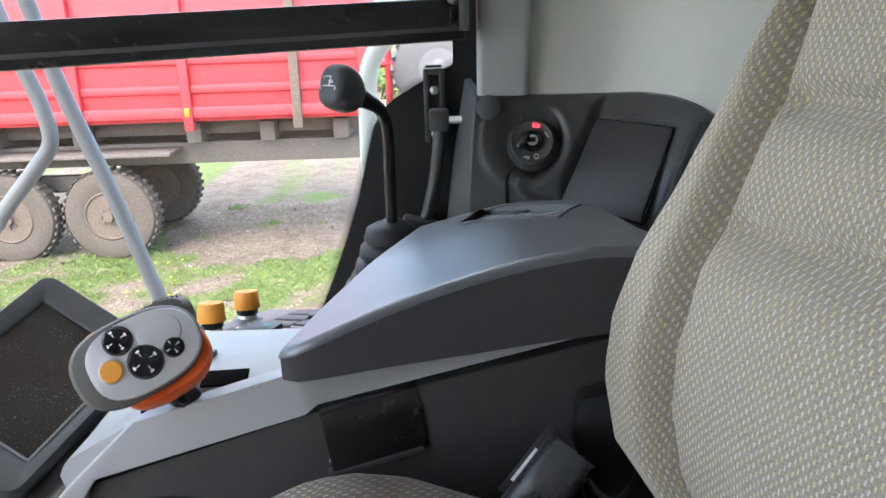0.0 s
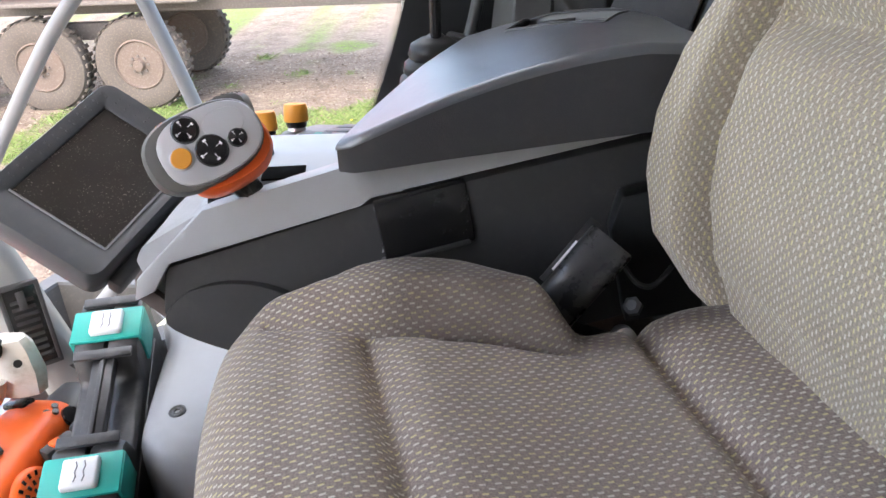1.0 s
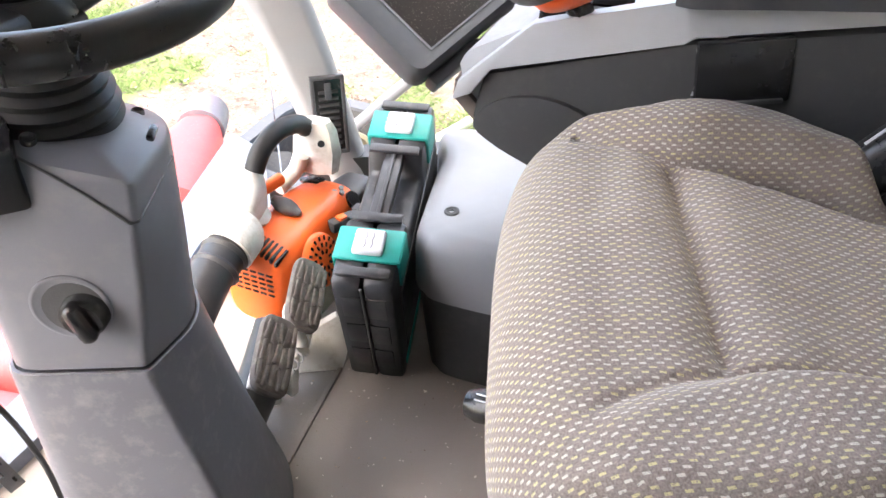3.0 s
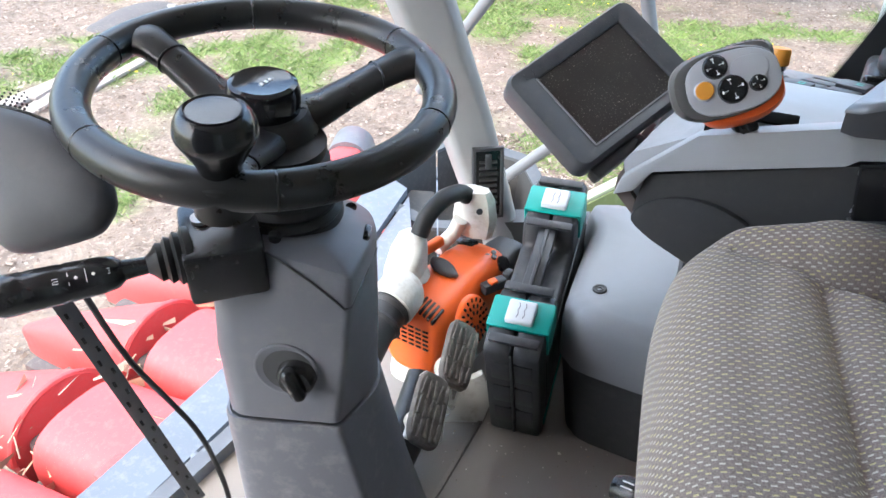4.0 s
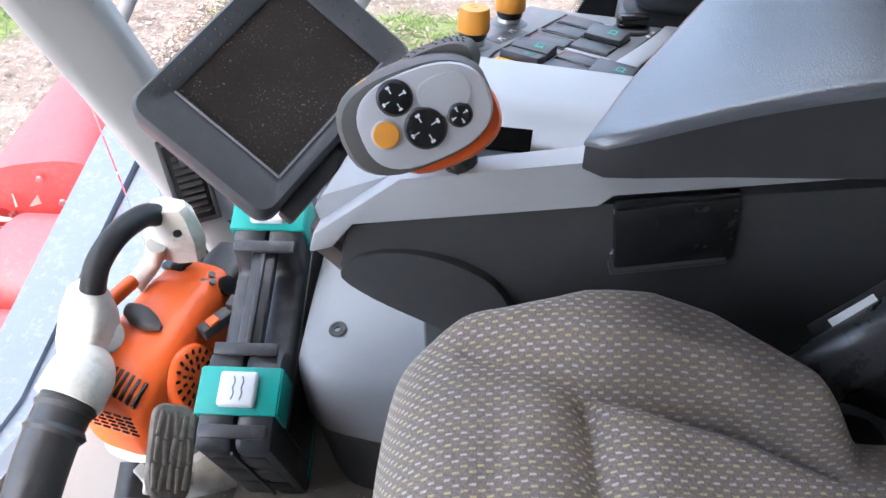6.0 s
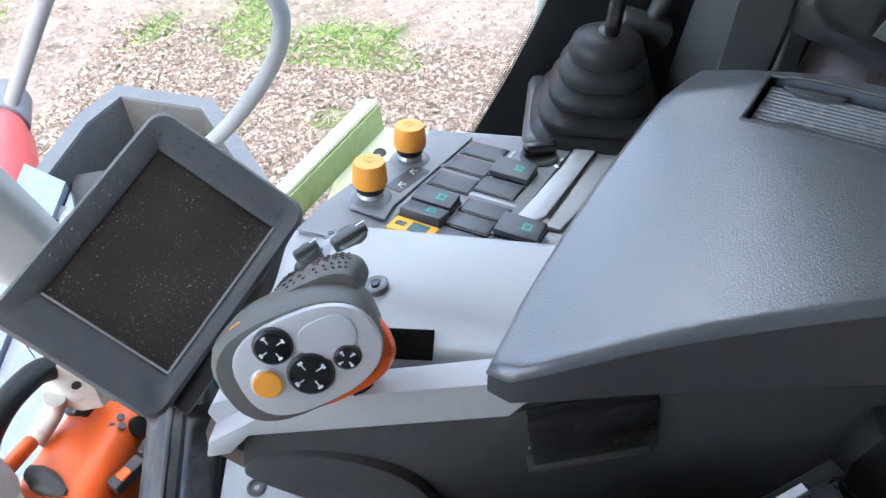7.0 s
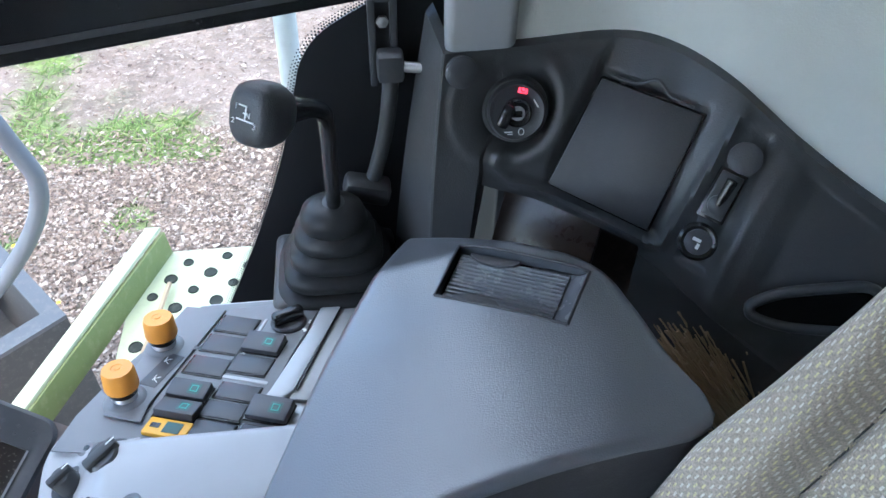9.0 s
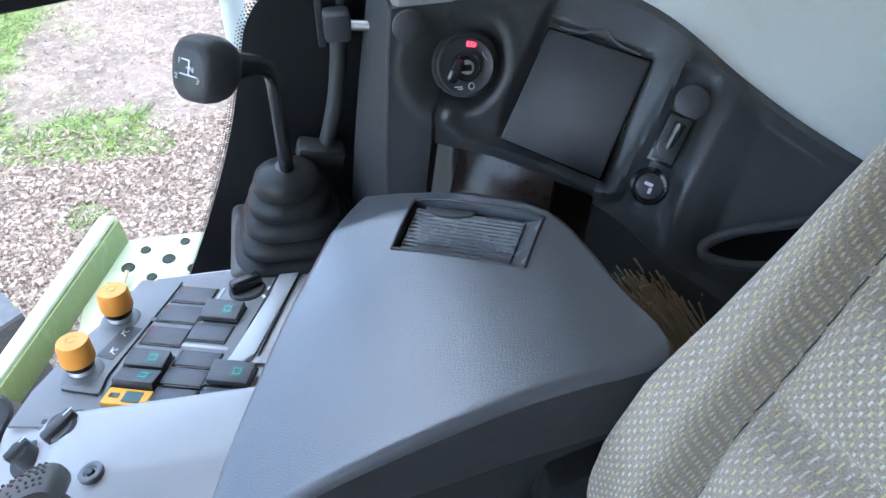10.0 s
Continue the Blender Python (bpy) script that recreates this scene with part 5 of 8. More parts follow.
ARM = [(-0.052, 0.712), (0.05, 0.727), (0.18, 0.746), (0.319, 0.770), (0.308, 0.845), (0.296, 0.900), (0.276, 0.955), (0.205, 1.006), (0.114, 1.062), (0.096, 1.056), (0.045, 0.962), (0.008, 0.888), (-0.033, 0.795), (-0.049, 0.750)]
SLOT = [(0.154, 1.014), (0.266, 0.944), (0.229, 0.880), (0.121, 0.947)]


def build_console():
    t = thing("side_console", (-0.05, 0.9, 0.0), "light grey control console with dark side beside the seat", "console")
    left = [(0.724, -0.280), (0.735, -0.297), (0.8, -0.290), (0.9, -0.268), (0.95, -0.252), (1.02, -0.218), (1.09, -0.172), (1.125, -0.145)]
    right = [(0.708, -0.02), (0.74, 0.0), (0.9, 0.02), (1.03, 0.07), (1.125, 0.035)]

    def ztop(x, y):
        z = 0.600 + 0.004 * smooth01((y - 0.78) / 0.05) - 0.18 * max(0, y - 0.9)
        hump = smooth01((y - 0.742) / 0.026) * (1 - smooth01((y - 0.885) / 0.030)) * smooth01((x + 0.235) / 0.05)
        z += 0.030 * hump
        z -= 0.55 * max(0, -0.215 - x) * (1 - smooth01((y - 0.86) / 0.06))
        z += 0.013 * (1 - smooth01((y - 0.70) / 0.05)) * smooth01((x + 0.21) / 0.03)
        z -= 0.03 * smooth01((0.715 - y) / 0.02)
        return z

    NU, NV = 90, 110
    rings = []
    for j in range(NV):
        y = 0.738 + (1.125 - 0.738) * j / (NV - 1)
        a, b = lerp_table(left, y), lerp_table(right, y)
        row = [V(a + (b - a) * i / (NU - 1), y, 0) for i in range(NU)]
        for p in row:
            p.z = ztop(p.x, p.y) - 0.012 * max(0, 1 - (p.x - a) / 0.012) ** 2
        rings.append(row + [V(b, y, row[-1].z - 0.05), V(a + 0.012, y, row[0].z - 0.05)])
    part("upper_body", loft(rings), M_LIGHTGREY, t, "light grey moulded top")

    # pale skirt on the seat side, with the stepped lower border
    skirt = [(-0.300, 0.503), (-0.292, 0.53), (-0.205, 0.612), (-0.045, 0.655), (0.0, 0.662), (0.30, 0.712), (0.31, 0.664), (-0.028, 0.613), (-0.040, 0.607), (-0.252, 0.549), (-0.275, 0.515)]

    def sy(x):
        return lerp_table([(-0.30, 0.720), (-0.05, 0.725), (0.07, 0.757), (0.31, 0.788)], x)
    part("skirt", slab2([(x, lerp_table([(-0.30, 0.716), (-0.05, 0.721), (-0.03, 0.735), (0.0, 0.768), (0.31, 0.800)], x), z) for x, z in skirt], (0, 0.022, 0), 0.003), M_LIGHTGREY, t, "pale grey skirt under the armrest")
    side = [(-0.262, 0.54), (-0.04, 0.605), (-0.028, 0.608), (0.31, 0.660), (0.34, 0.45), (0.1, 0.40), (-0.10, 0.41), (-0.19, 0.425), (-0.24, 0.445), (-0.275, 0.48)]
    part("side_panel", slab2([(x, sy(x) + 0.004, z) for x, z in side], (0, 0.05, 0), 0.004), M_SIDE, t, "dark grey side panel")
    # swelling under the nose
    rr = [(-0.272, 0.470), (-0.262, 0.494), (-0.236, 0.513), (-0.196, 0.522), (-0.155, 0.517), (-0.120, 0.498), (-0.10, 0.46), (-0.10, 0.412), (-0.15, 0.414), (-0.19, 0.427), (-0.24, 0.447)]
    part("nose_swelling", slab2([(p.x, 0.7205, p.y) for p in spline([V(x, z, 0) for x, z in rr], 3, True)], (0, 0.03, 0), 0.002), M_SIDE, t, "rounded dark bulge under the console nose")
    belly = [(-0.300, 0.505), (-0.275, 0.480), (-0.24, 0.445), (-0.19, 0.424), (-0.10, 0.408), (0.05, 0.40)]
    part("underside", loft([[V(x, 0.724, z), V(x - 0.004, 0.76, z + 0.003), V(x - 0.02, 0.84, z + 0.012), V(x + 0.01, 0.98, z + 0.03), V(x + 0.01, 0.98, z + 0.05), V(x, 0.73, z + 0.02)] for x, z in belly]), M_BELLY, t, "brownish grey underside of the console nose")
    part("core", box((-0.06, 0.93, 0.40), (0.30, 0.34, 0.30), r=0.03), M_TRIM2, t)
    # black box in the side
    c = V(0.025, 0.7435, 0.582)
    rot = Matrix.Rotation(0.26, 4, "Z") @ Matrix.Rotation(-0.13, 4, "Y")
    part("side_pocket", box(c, (0.100, 0.014, 0.072), rot, 0.003), M_BLACK, t, "gloss black blanking box")
    part("side_pocket_lip", box(c + V(0, -0.004, -0.034), (0.098, 0.014, 0.005), rot, 0.0015), M_TRIM, t)


build_console()


def build_armrest():
    t = thing("armrest", (0.1, 0.87, 0.66), "black grained padded armrest with a ribbed stowage tray", "armrest")
    out = [V(x, y, 0) for x, y in ARM]
    sm = spline(out, 5, True)
    cx, cy = 0.125, 0.875
    # slot cut out of the top: polar rows between the slot and the outline
    sl = [V(x, y, 0) for x, y in SLOT]
    sc = sum(sl, V(0, 0, 0)) / 4
    ring_in, ring_out = [], []
    N = 120
    angles = sorted([2 * math.pi * k / N for k in range(N)] + [math.atan2((q - sc).y, (q - sc).x) % (2 * math.pi) + e for q in sl for e in (-0.012, 0.0, 0.012)])
    for a in angles:
        d = V(math.cos(a), math.sin(a), 0)

        def cast(poly):
            best = 9
            for i in range(len(poly)):
                p, q = poly[i - 1], poly[i]
                e = q - p
                den = d.x * e.y - d.y * e.x
                if abs(den) < 1e-9:
                    continue
                w = p - sc
                s = (w.x * e.y - w.y * e.x) / den
                u = (w.x * d.y - w.y * d.x) / den
                if s > 0 and -1e-6 <= u <= 1 + 1e-6:
                    best = min(best, s)
            return sc + d * best
        ring_in.append(cast(sl))
        ring_out.append(cast(sm))
    rows = []
    lip = 0.010
    for k in (0, 0.04, 0.12, 0.25, 0.4, 0.55, 0.7, 0.82, 0.9, 0.94, 0.965, 0.98, 0.99, 1.0):
        row = []
        for a, b in zip(ring_in, ring_out):
            p = a + (b - a) * k
            gap = (b - p).length
            drop = 0.0055 * max(0, 1 - gap / 0.008) ** 2.2 - 0.0008 * math.exp(-((gap - 0.010) / 0.004) ** 2)
            row.append(V(p.x, p.y, arm_z(p.x, p.y) - drop))
        rows.append(row)
    floor_row = [V(p.x, p.y, arm_z(p.x, p.y) - 0.016) for p in ring_in]
    side_row = [V(p.x, p.y, arm_z(p.x, p.y) - 0.0085) for p in ring_out]
    part("pad", loft([floor_row] + rows + [side_row], cap=False), M_ARM, t, "grained black-blue padding", angle=50)
    cen = V(0.125, 0.88, 0)
    under = []
    for k, sh in enumerate((0.985, 0.9935, 0.9935, 0.990, 0.96)):
        row = []
        for p in ring_out:
            q = cen + (p - cen) * sh
            zt = arm_z(p.x, p.y) - 0.0075
            zb = 0.650 + 0.065 * (p.x + 0.05)
            row.append(V(q.x, q.y, (zt, zt, zb + 0.004, zb, zb)[k]))
        under.append(row)
    part("side_band", loft(under), M_ARMSIDE, t, "smooth black lower shell", angle=50)
    # tray: floor, ribs, push tabs
    def tp(u, v, dz):
        p = sl[3] + (sl[0] - sl[3]) * v + (sl[2] - sl[3]) * u + (sl[1] - sl[0] - sl[2] + sl[3]) * u * v
        return V(p.x, p.y, arm_z(p.x, p.y) + dz)
    part("tray_floor", loft([[tp(u, 0, -0.013), tp(u, 1, -0.013), tp(u, 1, -0.018), tp(u, 0, -0.018)] for u in (0, 0.25, 0.5, 0.75, 1)]), M_BLACK, t)
    for k in range(13):
        v = 0.08 + 0.068 * k
        part("tray_rib", tube([tp(0.04, v, -0.0098), tp(0.88, v, -0.0098)], 0.0024, 6), M_RIB, t)
    part("tray_ramp", loft([[tp(0.84, v, -0.012), tp(0.90, v, -0.0095), tp(0.96, v, -0.005), tp(1.0, v, -0.0005), tp(1.0, v, -0.014)] for v in (0.02, 0.98)]), M_RIB, t, "ramp at the tray's end, lightened for its sheen")
    for u0, v0, u1, v1 in ((0, 0, 1, 0), (1, 0, 1, 1), (1, 1, 0, 1), (0, 1, 0, 0)):
        part("tray_lip", tube([tp(u0 + (u1 - u0) * k / 8, v0 + (v1 - v0) * k / 8, 0.0002) for k in range(9)], 0.0016, 8), M_ARMSIDE, t)
    for u, v in ((0.30, 0.06), (0.30, 0.95)):
        ring = [tp(u + 0.2 * math.cos(a), v + 0.17 * math.sin(a) * (1 if v < 0.5 else -1), -0.006) for a in [math.pi * k / 10 for k in range(11)]]
        part("push_tab", slab2(ring, (0, 0, -0.004), 0.001), M_ARMSIDE, t)


build_armrest()


def build_terminal():
    """The touch terminal: four corners of its screen and the housing round it."""
    l, tp, r, b = V(-0.457, 0.797, 0.606), V(-0.390, 0.943, 0.661), V(-0.282, 0.920, 0.592), V(-0.350, 0.771, 0.536)
    c = (l + tp + r + b) / 4
    u = ((tp - l) + (r - b)).normalized()
    v = ((l - b) + (tp - r))
    v = (v - u * v.dot(u)).normalized()
    n = u.cross(v)
    if n.z < 0:
        n = -n
    rot = Matrix((u, v, n)).transposed().to_4x4()
    t = thing("touch_terminal", tuple(c - n * 0.06), "dark grey control terminal with a dusty black screen", "display")
    w, h = 0.165, 0.128
    W, H = 0.243, 0.172
    rings = []
    R3 = rot.to_3x3()

    def rr(W, H, rad, off, z):
        pts = []
        for sx, sy, a0 in ((1, 1, 0), (-1, 1, 90), (-1, -1, 180), (1, -1, 270)):
            for k in range(6):
                a = radians(a0 + 18 * k)
                pts.append(c + R3 @ V(off[0] + sx * (W / 2 - rad) + rad * math.cos(a), off[1] + sy * (H / 2 - rad) + rad * math.sin(a), z))
        return pts
    o = (-0.004, 0.003)
    rings = [rr(w, h, 0.002, (0, 0), -0.004), rr(w, h, 0.002, (0, 0), 0.000), rr(w + 0.006, h + 0.006, 0.003, (0, 0), 0.003), rr(W - 0.008, H - 0.008, 0.016, o, 0.006), rr(W, H, 0.018, o, 0.0), rr(W, H, 0.018, o, -0.030), rr(W - 0.02, H - 0.02, 0.014, o, -0.045)]
    bm = loft(rings)
    f = min(bm.faces, key=lambda q: (q.calc_center_median() - (c - n * 0.004)).length)
    hs = part("housing", bm, M_HOUSING, t, "grey plastic housing with rounded corners")
    part("screen", box(c - n * 0.0035, (w - 0.001, h - 0.001, 0.003), rot), M_SCREEN, t, "dusty black glass screen")
    part("bevel_line", join(box(c + R3 @ V(-w / 2, 0, 0.003), (0.0022, h, 0.002), rot), box(c + R3 @ V(0, -h / 2, 0.003), (w, 0.0022, 0.002), rot)), M_COVER, t)
    bumps = []
    for i in range(14):
        for j in range(2):
            bumps.append(turned([(0.0016, 0), (0.0011, 0.0009), (0, 0.0011)], c + R3 @ V(-0.095 + 0.0145 * i, 0.0705 + 0.007 * j, 0.0052), n, 6))
    for j in range(9):
        for i in range(2):
            bumps.append(turned([(0.0016, 0), (0.0011, 0.0009), (0, 0.0011)], c + R3 @ V(0.0925 + 0.008 * i, -0.06 + 0.0145 * j, 0.0052), n, 6))
    part("grip_texture", join(*bumps), M_HOUSING, hs)["kind"] = "stuff"
    part("rear_pod", box(c - n * 0.06 - u * 0.01, (0.14, 0.10, 0.04), rot, 0.012), M_TRIM2, t)
    part("side_connector", box(c + R3 @ V(-0.06, -0.092, -0.028), (0.09, 0.018, 0.024), rot, 0.004), M_TRIM, t, "black socket cover on the edge")
    part("bracket", tube(spline([c - n * 0.07, c - n * 0.10 + V(0.04, 0, -0.02), V(-0.26, 0.80, 0.53)], 5), 0.018), M_TRIM2, t, "black holding arm")


build_terminal()


def build_joystick():
    n = V(0.2, -0.866, 0.45).normalized()
    v = V(0.1, 0.5, 0.86)
    v = (v - n * v.dot(n)).normalized()
    u = v.cross(n)
    rot = Matrix((u, v, n)).transposed().to_4x4()
    R3 = rot.to_3x3()
    c = V(-0.174, 0.695, 0.686) - u * 0.008 + v * 0.005 - n * 0.012
    t = thing("joystick", (-0.16, 0.74, 0.60), "grey and orange multi-function joystick with round buttons", "joystick")

    def ring(w, h, z, off=(0, 0), e=2.6, m=32):
        pts = []
        for k in range(m):
            a = 2 * math.pi * k / m
            ca, sa = math.cos(a), math.sin(a)
            px, py = w / 2 * math.copysign(abs(ca) ** (2 / e), ca), h / 2 * math.copysign(abs(sa) ** (2 / e), sa) * (1.0 - 0.06 * ca)
            pts.append(c + R3 @ V(off[0] + px * 0.829 - py * 0.559, off[1] + px * 0.559 + py * 0.829, z))
        return pts
    part("grip", loft([ring(0.094, 0.062, 0.0065), ring(0.114, 0.074, 0.005), ring(0.120, 0.078, -0.003, (-0.002, 0)), ring(0.122, 0.079, -0.014, (-0.003, 0)), ring(0.112, 0.076, -0.030, (-0.001, 0.004)), ring(0.090, 0.068, -0.046, (0.003, 0.006)), ring(0.066, 0.054, -0.062, (0.006, 0.008)), ring(0.02, 0.02, -0.072, (0.008, 0.008))]), M_JOY, t, "warm grey rubber grip shell")
    face = part("face_plate", loft([ring(0.103, 0.071, 0.004, (0.005, 0.003)), ring(0.100, 0.068, 0.0085, (0.005, 0.003)), ring(0.091, 0.060, 0.0095, (0.005, 0.003))]), M_SILVER, t, "satin silver face plate")
    part("top_pad", loft([ring(0.040, 0.030, 0.0093, (0.016, 0.022)), ring(0.039, 0.029, 0.0105, (0.016, 0.022)), ring(0.036, 0.026, 0.0108, (0.016, 0.022))]), M_SILVER, face)
    for (a, b, r, mt, lab) in ((-0.019, 0.0113, 0.0122, M_BLACK, "black four-way button with arrow print"), (-0.0194, -0.0166, 0.0102, M_AMBER, "amber push button"), (0.008, -0.005, 0.0148, M_BLACK, "large black rocker button"), (0.0305, 0.0102, 0.0082, M_BLACK, "small black button")):
        at = c + R3 @ V(a, b, 0.008)
        part("button_collar", turned([(r + 0.0016, 0), (r + 0.0016, 0.0022), (r + 0.0004, 0.003), (0, 0.003)], at, n, 24), M_SILVER if mt is M_AMBER else M_TRIM2, face)
        btn = part("button", turned([(r, 0.001), (r, 0.0042), (r - 0.001, 0.0052), (0, 0.0056)], at, n, 28), mt, face, lab)
        if mt is M_BLACK:
            marks = []
            for k in range(4):
                an = math.pi / 4 + math.pi / 2 * k
                d = V(math.cos(an), math.sin(an), 0)
                marks.append(box(at + R3 @ (d * r * 0.55 + V(0, 0, 0.0058)), (r * 0.40, 0.0007, 0.0005), rot @ Matrix.Rotation(an, 4, "Z")))
                marks.append(box(at + R3 @ (d * r * 0.74 + V(0, 0, 0.0058)), (r * 0.13, r * 0.24, 0.0005), rot @ Matrix.Rotation(an, 4, "Z")))
            part("print", join(*marks), M_MARK, btn)
    part("orange_skirt", loft([ring(0.088, 0.062, -0.005, (0.019, -0.002)), ring(0.094, 0.066, -0.012, (0.019, -0.004)), ring(0.092, 0.064, -0.030, (0.018, -0.009)), ring(0.074, 0.050, -0.044, (0.018, -0.011)), ring(0.045, 0.034, -0.052, (0.014, -0.011))]), M_ORANGE, t, "orange lower shell")
    # pierced palm rest
    part("palm_rest", loft([ring(0.058, 0.03, -0.018, (0.006, 0.036)), ring(0.070, 0.036, -0.036, (0.006, 0.037)), ring(0.068, 0.036, -0.058, (0.008, 0.033)), ring(0.04, 0.024, -0.074, (0.008, 0.026))]), M_JOY, t, "grey rubber palm rest")
    holes = []
    for j in range(7):
        zz = -0.026 - 0.0052 * j
        rw = ring(lerp_table([(-0.058, 0.068), (-0.036, 0.070), (-0.018, 0.058)], zz), lerp_table([(-0.058, 0.036), (-0.036, 0.036), (-0.018, 0.03)], zz), zz, (0.006, lerp_table([(-0.058, 0.033), (-0.036, 0.037), (-0.018, 0.036)], zz)), 2.6, 96)
        mid = sum(rw, V(0, 0, 0)) / len(rw)
        for i in range(13):
            q = rw[10 + (2 * i * 3 + (3 if j % 2 else 0)) // 2]
            d = (q - mid).normalized()
            holes.append(turned([(0.0015, -0.001), (0.0015, 0.0004), (0, 0.0004)], q, d * 0.5 + v * 0.6, 6))
    part("perforation", join(*holes), M_FRIT, t)["kind"] = "stuff"
    part("yellow_tick", box(c + R3 @ V(-0.046, 0.014, -0.006), (0.010, 0.004, 0.003), rot @ Matrix.Rotation(0.8, 4, "Z"), 0.001), M_AMBER, t)
    part("stem", tube(spline([c + R3 @ V(0.012, -0.02, -0.045), V(-0.155, 0.735, 0.625), V(-0.15, 0.745, 0.585)], 5), 0.014), M_BLACK, t, "black steel stem")
    g = thing("joystick_gate", (-0.15, 0.75, 0.59), "black slot plate for the joystick in the console", "gate plate")
    # thin black plate painted as the dark of an open slot
    part("slot", box((-0.1265, 0.768, 0.6313), (0.046, 0.026, 0.003), Matrix.Rotation(0.08, 4, "Z") @ Matrix.Rotation(0.15, 4, "X"), 0.0005), M_PIT, g)
    part("slot", box((-0.180, 0.747, 0.612), (0.050, 0.022, 0.012), Matrix.Rotation(0.15, 4, "Z") @ Matrix.Rotation(0.5, 4, "X"), 0.001), M_BLACK, g)


build_joystick()


# ---- console switches and knobs ----
def panel_z(x, y):
    return 0.604 - 0.18 * max(0, y - 0.9)


PANEL_N = V(0, 0.18, 1).normalized()
PF = V(-0.34, -0.925, 0.166).normalized()      # towards the nose of the console
PG = PANEL_N.cross(PF).normalized() * -1        # towards the seat
PROT = basis(PG, PANEL_N)


def on_panel(x, y, h=0.0):
    return V(x, y, panel_z(x, y)) + PANEL_N * h


def build_switches():
    plate = thing("switch_plate", tuple(on_panel(-0.07, 1.0)), "grey switch plate set into the console", "control panel")
    part("plate", slab2([on_panel(x, y, 0.003) for x, y in ((-0.108, 1.104), (-0.02, 1.112), (0.006, 1.112), (-0.052, 0.95), (-0.066, 0.935), (-0.03, 0.90), (-0.04, 0.875), (-0.125, 0.888), (-0.172, 0.905), (-0.168, 0.955))], PANEL_N * 0.003, 0.001), M_PANEL, plate)
    part("knob_plate", slab2([on_panel(x, y, 0.003) for x, y in ((-0.112, 1.105), (-0.160, 1.118), (-0.185, 1.06), (-0.205, 0.995), (-0.215, 0.945), (-0.176, 0.93), (-0.172, 0.955))], PANEL_N * 0.0025, 0.001), M_PANEL, plate)
    part("deck", slab2([on_panel(x, y, 0.0006) for x, y in ((-0.255, 0.905), (-0.244, 0.95), (-0.212, 1.02), (-0.166, 1.09), (-0.143, 1.120), (-0.02, 1.120), (0.004, 1.116), (-0.054, 0.95), (-0.062, 0.925), (-0.03, 0.90), (-0.04, 0.885), (-0.15, 0.885))], PANEL_N * 0.0016, 0.0), M_PANEL, plate, "mid grey deck round the switches")
    part("divider", box(on_panel(-0.098, 0.985, 0.006), (0.095, 0.005, 0.002), PROT, 0.0008), M_LIGHTGREY, plate)
    part("divider", box(on_panel(-0.078, 1.035, 0.006), (0.004, 0.095, 0.002), PROT, 0.0008), M_LIGHTGREY, plate)
    blank = "black blank switch cover in the console"
    cells = [(-0.095, 1.071, 0, 1), (-0.107, 1.038, 0, 1), (-0.120, 1.003, 0, 1), (-0.074, 0.999, 0, 1), (-0.083, 0.958, 0, 0), (-0.095, 0.933, 0, 0), (-0.104, 0.907, 0, 0), (-0.057, 0.895, 0, 0), (-0.062, 1.030, 1, 1), (-0.133, 0.964, 1, 0), (-0.140, 0.938, 2, 0), (-0.048, 0.926, 1, 1)]
    for x, y, kind, deep in cells:
        at = on_panel(x, y, 0.006)
        dp = 0.0285 if deep else 0.0235
        s = thing("rocker_switch", tuple(at), "dark rocker switch with a green lit symbol" if kind else blank, "switch", "console switches")
        part("switch_frame", box(at, (0.047, dp + 0.002, 0.003), PROT, 0.0008), M_BLACK, s)
        tilt = PROT @ Matrix.Rotation(radians(-9 if kind == 1 else (9 if kind == 2 else 0)), 4, "X")
        T3 = tilt.to_3x3()
        cap = part("rocker", box(at + PANEL_N * (0.0045 if kind else 0.0015) - PG * 0.001, (0.0435, dp - 0.001, 0.010 if kind else 0.003), tilt, 0.0014), M_SWITCH, s)
        if kind:
            q = at - PG * 0.008 + PANEL_N * 0.0045 + T3 @ V(0, 0, 0.0051)
            part("lit_field", box(q, (0.013, 0.013, 0.0004), tilt), M_GREENDARK, cap, "dark green lit field")
            q = q + T3 @ V(0, 0, 0.0004)
            marks = [box(q + T3 @ V(0.0035 * k, 0, 0), (0.0010, 0.0080, 0.0004), tilt) for k in (-1, 1)] + [box(q + T3 @ V(0, 0.0035 * k, 0), (0.0075, 0.0010, 0.0004), tilt) for k in (-1, 1)]
            part("symbol", join(*marks), M_GREENLAMP, cap, "small green symbol")
    at = on_panel(-0.146, 0.914, 0.0075)
    s = thing("hazard_switch", tuple(at), "yellow framed switch with a green symbol", "switch")
    yel = plastic("yellow_frame", (0.75, 0.38, 0.02), 0.45, 500, 0.05, 0.05)
    part("switch_frame", box(at, (0.046, 0.022, 0.006), PROT, 0.0015), yel, s)
    part("lit_field", box(at + PANEL_N * 0.0032 - PG * 0.006, (0.018, 0.014, 0.001), PROT, 0.0003), M_GREENDARK, s)
    part("slot", box(at + PANEL_N * 0.0032 + PG * 0.013, (0.010, 0.006, 0.001), PROT, 0.0003), M_BLACK, s)
    # rotary selector
    at = on_panel(-0.036, 1.070, 0.006)
    s = thing("rotary_selector", tuple(at), "round dark rotary selector knob with white print", "knob")
    part("skirt", turned([(0.021, 0), (0.021, 0.002), (0.019, 0.004), (0, 0.004)], at, PANEL_N, 32), M_SWITCH, s)
